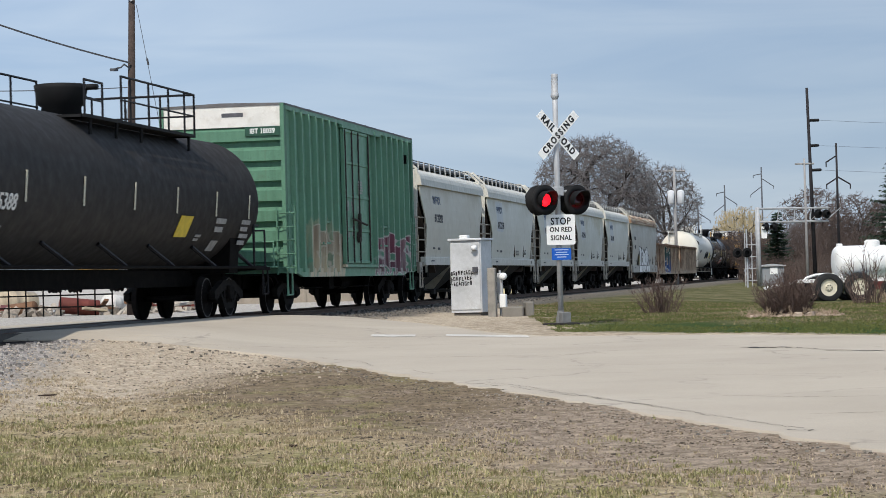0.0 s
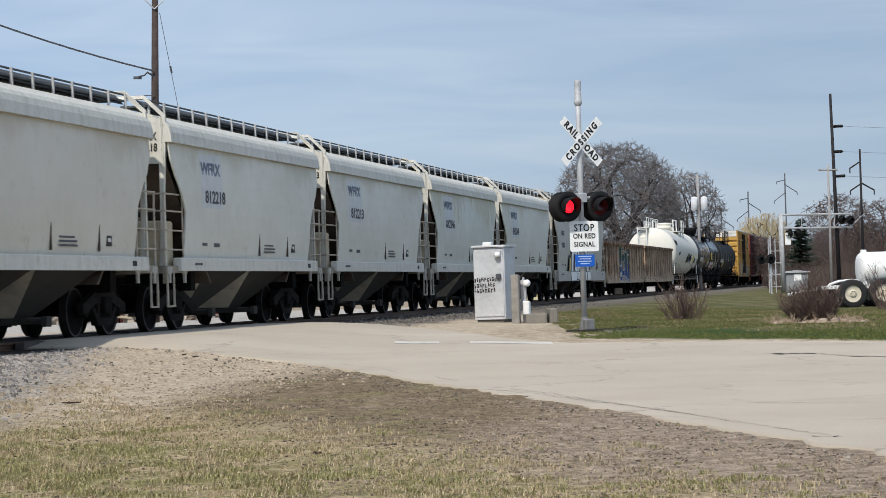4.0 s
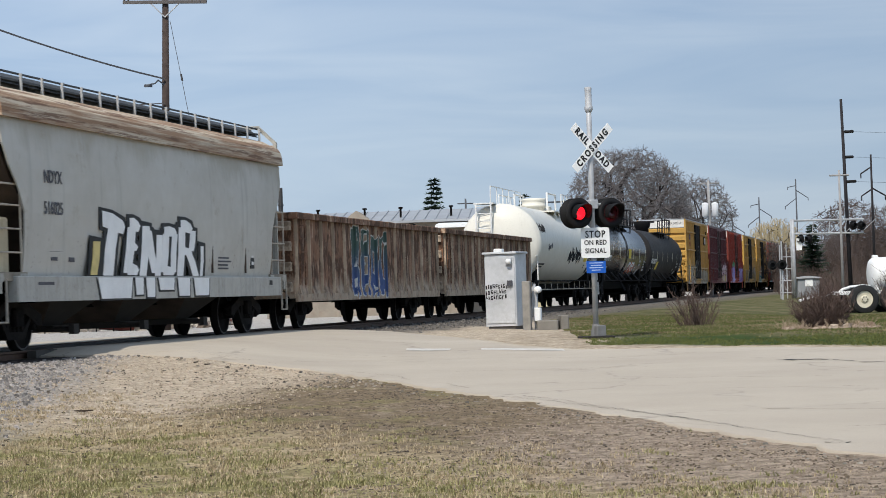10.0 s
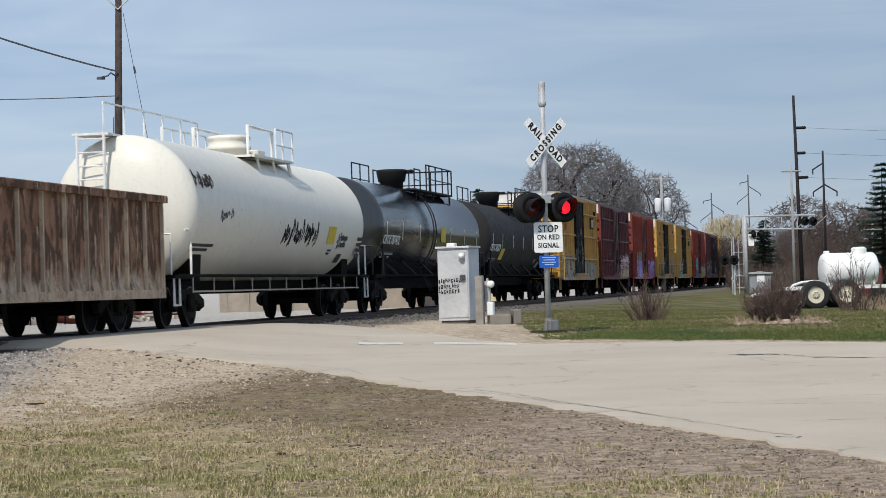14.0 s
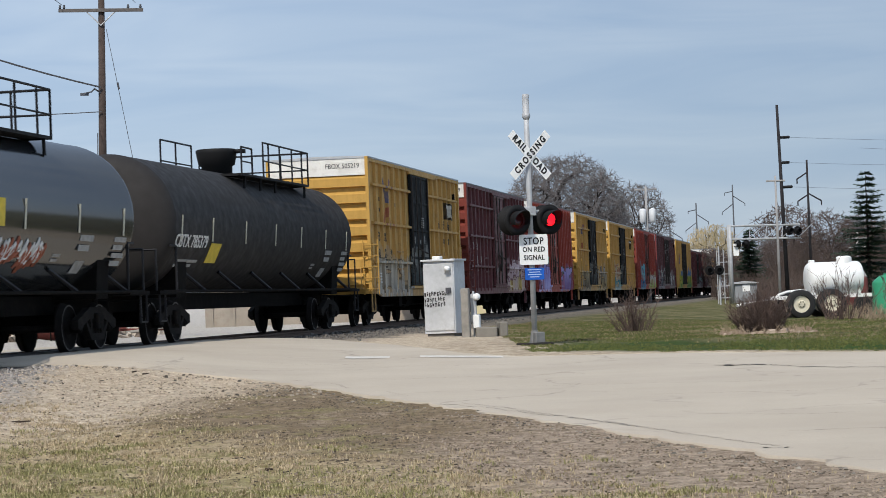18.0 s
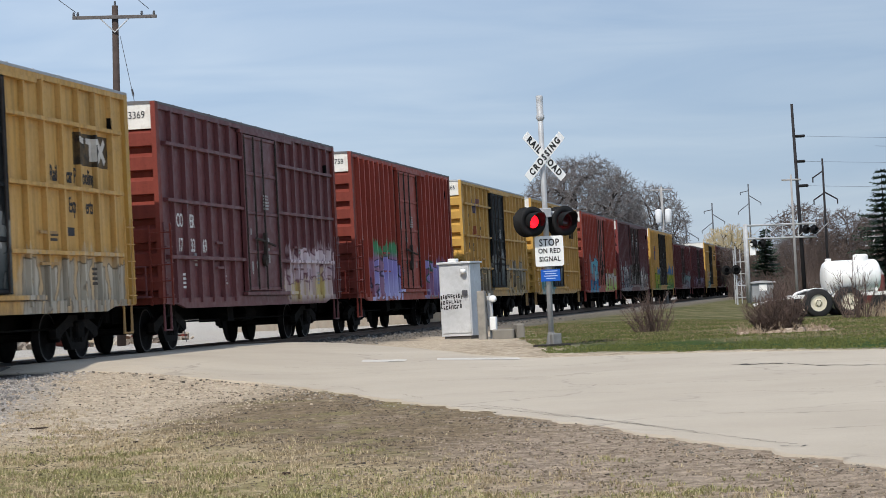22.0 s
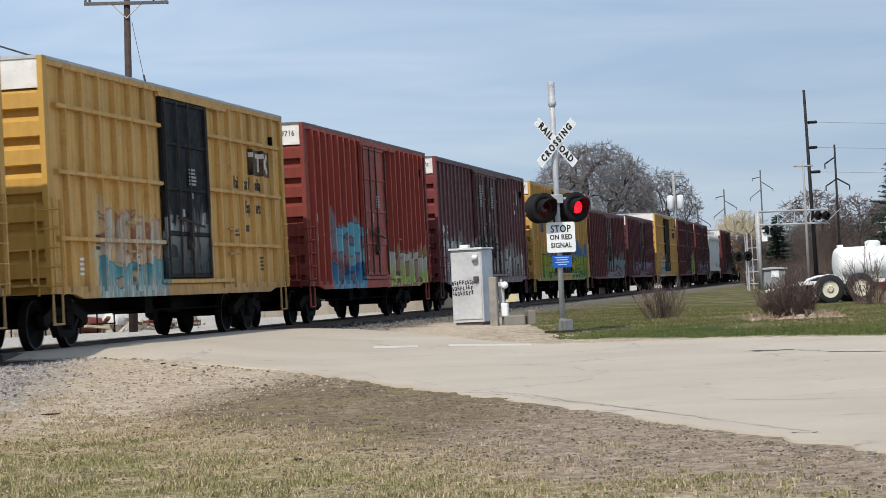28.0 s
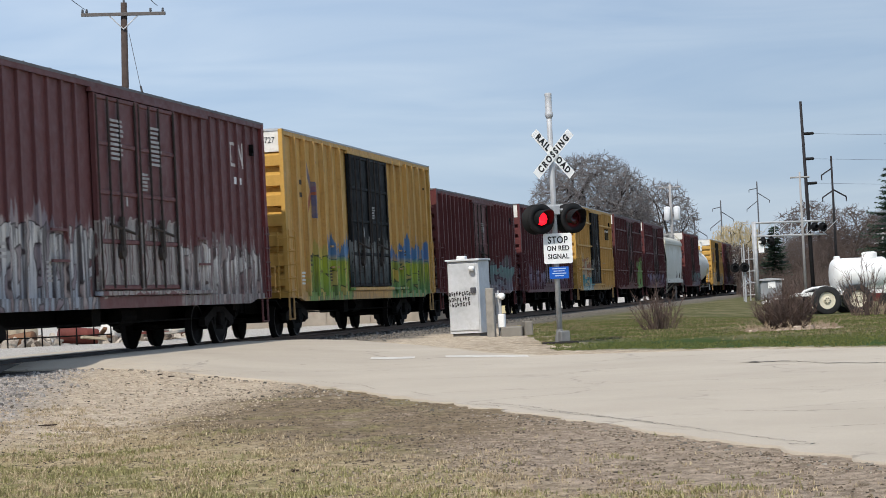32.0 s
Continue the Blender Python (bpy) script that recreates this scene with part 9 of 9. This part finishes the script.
def spruce(x, y, z, height, seed, label, wide=0.22):
    """Whorls of drooping boughs, each hung with needle sprays."""
    rnd = random.Random(seed)
    t = thing("spruce_tree", label, "tree", pose(x, y, z))
    part("trunk", Mesh().lathe([(0, height * 0.018), (height * 0.97, 0.015)], "z", 7).data("trunk", BARK), t)
    q = Mesh()
    zz = height * 0.08
    while zz < height * 0.98:
        f_ = 1 - zz / height
        n = 11 if f_ > 0.2 else 7
        for i in range(n):
            a = rnd.uniform(0, 6.283)
            L = height * wide * (f_ ** 0.8) * rnd.uniform(0.65, 1.12) + 0.08
            droop = -0.25 * f_ + rnd.uniform(-0.08, 0.15)
            u = Vector((math.cos(a), math.sin(a), droop)).normalized()
            s = Vector((-math.sin(a), math.cos(a), 0))
            base = Vector((0, 0, zz))
            m_ = max(3, int(L / (height * 0.03)))
            for j in range(m_):
                p = base + u * L * (j + 0.4) / m_
                p.z += 0.12 * L * ((j + 0.4) / m_) ** 2
                w = height * (0.036 if height > 7 else 0.05) * (1.15 - 0.6 * j / m_)
                for sg in (-1, 1):
                    tip = p + s * sg * w * rnd.uniform(0.9, 1.5) + u * w * 0.9 + Vector((0, 0, rnd.uniform(-0.5, 0.15) * w))
                    q.add([p - u * w * 0.35, p + u * w * 0.5 + Vector((0, 0, w * 0.2)), tip], [(0, 1, 2)])
                up = p + Vector((0, 0, w * rnd.uniform(0.3, 0.8))) + u * w * 0.7
                q.add([p - s * w * 0.3, p + s * w * 0.3, up], [(0, 1, 2)])
        zz += height * 0.040 * rnd.uniform(0.8, 1.2)
    part("crown", fast_data(q, "crown", NEEDLE), t, "dark layered needle boughs")


spruce(30.3, 150, 0.4, 8.75, 51, "dark spruce standing before the far wood", 0.40)
spruce(29.7, 200, 0.4, 6.3, 52, "small dark conifer near the far crossing", 0.34)
spruce(-5.0, 250, 0.4, 14.2, 53, "dark conifer rising behind the metal roof", 0.3)
spruce(5.2, 250, 0.4, 12.0, 54, "dark conifer rising behind the train", 0.26)


def willow(x, y, height, seed):
    rnd = random.Random(seed)
    t = bare_tree("willow_tree", "rounded willow flushed pale yellow", x, y, seed, height, height * 0.85, 400, WILLOW, BARK, thick=0.3, twig=0.03)
    q = Mesh()
    for _ in range(2200):
        a, b = rnd.uniform(0, 6.283), math.acos(rnd.uniform(-0.3, 1))
        r = height * 0.40 * rnd.uniform(0.55, 1.0)
        p = Vector((math.cos(a) * math.sin(b) * r, math.sin(a) * math.sin(b) * r, height * 0.55 + math.cos(b) * r * 1.05))
        q.tube(p, p + Vector((rnd.gauss(0, 0.12), rnd.gauss(0, 0.12), -rnd.uniform(0.3, 0.9))), 0.025, 0.012, k=3)
    part("shoot_crown", fast_data(q, "shoot_crown", WILLOW), t, "hanging pale yellow shoots")


willow(34.3, 260, 9.0, 61)


# ---- metal building and yard beyond the track ----
hall = thing("metal_building", "long low building with a grey metal roof", "building", pose(-4.8, 122, 0.45, 0, 0, -2))
WALL_TAN = plain("weathered_tan_siding", (0.30, 0.26, 0.21), 0.8, 0, 0.2, 1.2, 0.2, (0.2, 0.13, 0.09), 0.4)
ROOF_GREY = plain("grey_roof_sheet", (0.34, 0.35, 0.36), 0.5, 0.2, 0.12, 0.8, 0.1)
part("wall", Mesh().box(-7.0, 7.0, 0, 12, -0.3, 5.05).data("wall", WALL_TAN), hall)
part("roof", Mesh().prism([(-0.5, 5.0), (12.5, 5.0), (12.5, 5.12), (6, 5.9), (-0.5, 5.12)], -7.3, 7.3, "x").data("roof", ROOF_GREY), hall, "grey sheet metal roof")
seam = shared("roof_seam", lambda: Mesh().prism([(-0.5, 5.12), (6, 5.9), (6, 5.95), (-0.5, 5.18)], -0.03, 0.03, "x").data("roof_seam", ROOF_GREY))
for i in range(25):
    part("roof_seam", seam, hall, at=pose(-7.2 + i * 0.6, 0, 0))
for i in range(12):
    part("siding_batten", shared("batten", lambda: Mesh().box(-0.05, 0.05, -0.05, 0.0, 0, 5.0).data("siding_batten", WALL_TAN)), hall, at=pose(-6.6 + i * 1.2, 0, 0))
part("flue", Mesh().lathe([(4.5, 0.13), (7.2, 0.13)], "z", 10, centre=(-6.2, 1.0, 0)).lathe([(6.2, 0.17), (6.3, 0.17)], "z", 10, centre=(-6.2, 1.0, 0)).data("flue", plain("sooty_flue_steel", (0.05, 0.048, 0.046), 0.6, 0.3, 0.3, 6, 0.2)), hall, "blackened steel flue pipe")
for x in (-4.2, -1.6, 0.4, 3.2):
    part("roof_vent", shared("roof_vent", lambda: Mesh().lathe([(5.2, 0.06), (5.75, 0.06), (5.76, 0.12), (5.85, 0.12)], "z", 8, centre=(0, 1.2, 0)).data("roof_vent", STEEL_DARK)), hall, at=pose(x, 0.4, 0.1))
part("dormer", Mesh().prism([(-0.9, 5.1), (0.9, 5.1), (0, 5.75)], -0.4, 2.5, "y").data("dormer", WALL_TAN), hall, "small gabled dormer", pose(-1.9, 0, 0))
part("canopy", Mesh().prism([(-4.2, 4.55), (-4.2, 4.70), (0.0, 4.95), (0.0, 4.8)], 2.6, 6.9, "x").data("canopy", WHITE_SIGN), hall, "long white sheet canopy along the front")
shed = thing("yard_shed", "cream-painted shed with a flat grey roof and dark vents", "shed", pose(2.75, 119.0, 0.45))
part("wall", Mesh().box(-0.95, 0.85, 0, 4, -0.2, 4.85).data("wall", plain("cream_siding", (0.56, 0.50, 0.31), 0.75, 0, 0.08, 1.5, 0.1)), shed)
part("roof", Mesh().box(-1.15, 1.7, -0.3, 4.2, 4.86, 4.98, 0.02).data("roof", ROOF_GREY), shed, "thin flat grey roof")
for x in (-0.55, 0.0):
    part("roof_vent", Mesh().lathe([(-0.25, 0.06), (-0.22, 0.30), (0.2, 0.30), (0.25, 0.12)], "y", 14, centre=(x, 0.4, 5.3)).data("roof_vent", BLACK), shed, "round dark roof vent")
part("vent_cowl", Mesh().lathe([(-0.2, 0.05), (-0.18, 0.26), (0.1, 0.28)], "y", 14, centre=(0.62, 0.3, 5.35)).data("vent_cowl", WHITE_SIGN), shed, "round white vent cowl")
part("conduit", Mesh().path([(0.0, 0.4, 5.75), (2.6, 0.4, 5.8)], 0.05, 6).data("conduit", SKY_GREY), shed, "grey pipe above the roof")

rnd = random.Random(71)
SCRAP = [plain("scrap_red", (0.14, 0.035, 0.026), 0.7, 0, 0.3, 2, 0.2), plain("scrap_tan", (0.42, 0.35, 0.25), 0.85, 0, 0.3, 3, 0.3), plain("scrap_white", (0.62, 0.60, 0.56), 0.7, 0, 0.15, 3, 0.2), plain("scrap_rust", (0.17, 0.09, 0.05), 0.85, 0, 0.3, 3, 0.3), WOOD_GREY]
for i in range(60):
    x, y = rnd.uniform(-27, -10.6), rnd.uniform(84, 97)
    if off_track(x, y) > -5:
        continue
    L, w = rnd.uniform(0.8, 2.8), rnd.uniform(0.06, 0.16)
    b = thing("scrap_timber", "loose weathered board on the scrap heap", "board", pose(x, y, 0.55 + rnd.uniform(0, 0.35), rnd.uniform(-8, 8), rnd.uniform(-10, 10), rnd.uniform(0, 180)), group="scrap heap")
    part("board", Mesh().box(-L / 2, L / 2, -w, w, -0.04, 0.05, 0.01).data("board", SCRAP[i % 5]), b)
hp = Mesh()
for _ in range(420):
    x, y = rnd.uniform(-27, -10.8), rnd.uniform(85, 98)
    if off_track(x, y) > -5.2:
        continue
    r = rnd.uniform(0.06, 0.26)
    hp.tube((x, y, 0.42), (x + rnd.gauss(0, 0.2), y + rnd.gauss(0, 0.2), 0.45 + r * 1.6), r, r * 0.5, k=5)
tagged(new("rubble", hp.data("rubble", island_mat("mixed_rubble", (0.12, 0.09, 0.07), (0.5, 0.44, 0.36)))), "mixed rubble and broken timber on the yard", "rubble", kind="stuff")
for i, (x, y, a, m_, r, L) in enumerate(((-14.2, 86, 25, 0, 0.32, 1.5), (-16.9, 88.5, 160, 3, 0.26, 1.2), (-13.1, 88, 70, 2, 0.36, 1.2), (-19.0, 88, 10, 2, 0.4, 1.6), (-21.5, 90, 120, 3, 0.45, 1.8), (-17.6, 91, 40, 1, 0.5, 1.6))):
    dmm = thing("scrap_drum", ("faded red", "pale", "white", "rusty")[m_] + " steel drum lying on the scrap heap", "drum", pose(x, y, 0.5 + r, 0, 6, a), group="scrap heap")
    part("shell", Mesh().lathe([(-L / 2, 0.02), (-L / 2, r * 0.95), (-L / 2 + 0.02, r), (-L / 6, r), (-L / 6 + 0.03, r * 1.04), (-L / 6 + 0.06, r), (L / 6, r), (L / 6 + 0.03, r * 1.04), (L / 6 + 0.06, r), (L / 2 - 0.02, r), (L / 2, r * 0.95), (L / 2, 0.02)], "x", 18).data("shell", SCRAP[m_], True), dmm)
fence = thing("pipe_fence", "dark pipe fence with slim pickets along the yard", "fence", pose(-18.4, 84.5, 0.48, 0, 0, 4))
for i in range(22):
    part("post", shared("fpost", lambda: Mesh().tube((0, 0, -0.1), (0, 0, 1.25), 0.03, k=6).data("post", STEEL_DARK)), fence, at=pose(-8 + i * 0.65, 0, 0))
for z in (0.35, 0.8, 1.22):
    part("fence_rail", Mesh().tube((-8, 0, z), (5.7, 0, z), 0.028, k=6).data("fence_rail", STEEL_DARK), fence)
dsh = thing("yard_lamp", "small white globe lamp on a thin mast", "lamp", pose(-12.1, 90, 0.45))
part("mast", Mesh().path([(0, 0, 0), (0, 0, 5.6), (0.08, 0, 5.7)], 0.03, 6).data("mast", SKY_GREY), dsh)
part("globe", Mesh().lathe([(5.7, 0.02), (5.74, 0.12), (5.84, 0.16), (5.94, 0.12), (5.98, 0.02)], "z", 14).data("globe", WHITE_SIGN, True), dsh, "white globe")


# ---- what moves ----
def motions():
    """The train rolls by, its wheels turn, and the crossing lamps swing over from dark to lit and back."""
    times = [0, 1 / 30, 2 / 30] + [float(k) for k in range(1, 32)] + [32 - 2 / 30, 32 - 1 / 30, 32.0]
    for t, u in CARS:
        walk(t, [(k, car_pose(u - SPEED * k)) for k in times])
    turn = SPEED / 0.457
    spins = [k / 15 for k in range(481)]
    for (t, u), sets in SPIN:
        for w in sets:
            at = w.matrix_basis.translation.copy()
            walk(w, [(k, Matrix.Translation(at) @ Matrix.Rotation(turn * k, 4, "X")) for k in spins])
    for lens, left in LENSES:
        at = lens.matrix_basis.translation.copy()
        angle = 180.0 if left else 0.0
        rows = [(0, angle)]
        k = 0
        while 0.42 + 0.615 * k < 31.8:
            f0 = round((0.42 + 0.615 * k) * FPS)
            rows += [((f0 - 1) / FPS, angle), (f0 / FPS, angle + 60), ((f0 + 1) / FPS, angle + 120), ((f0 + 2) / FPS, angle + 180)]
            angle += 180
            k += 1
        rows.append((32.0, angle))
        walk(lens, [(t, Matrix.Translation(at) @ Matrix.Rotation(radians(a), 4, "Z")) for t, a in rows])


motions()
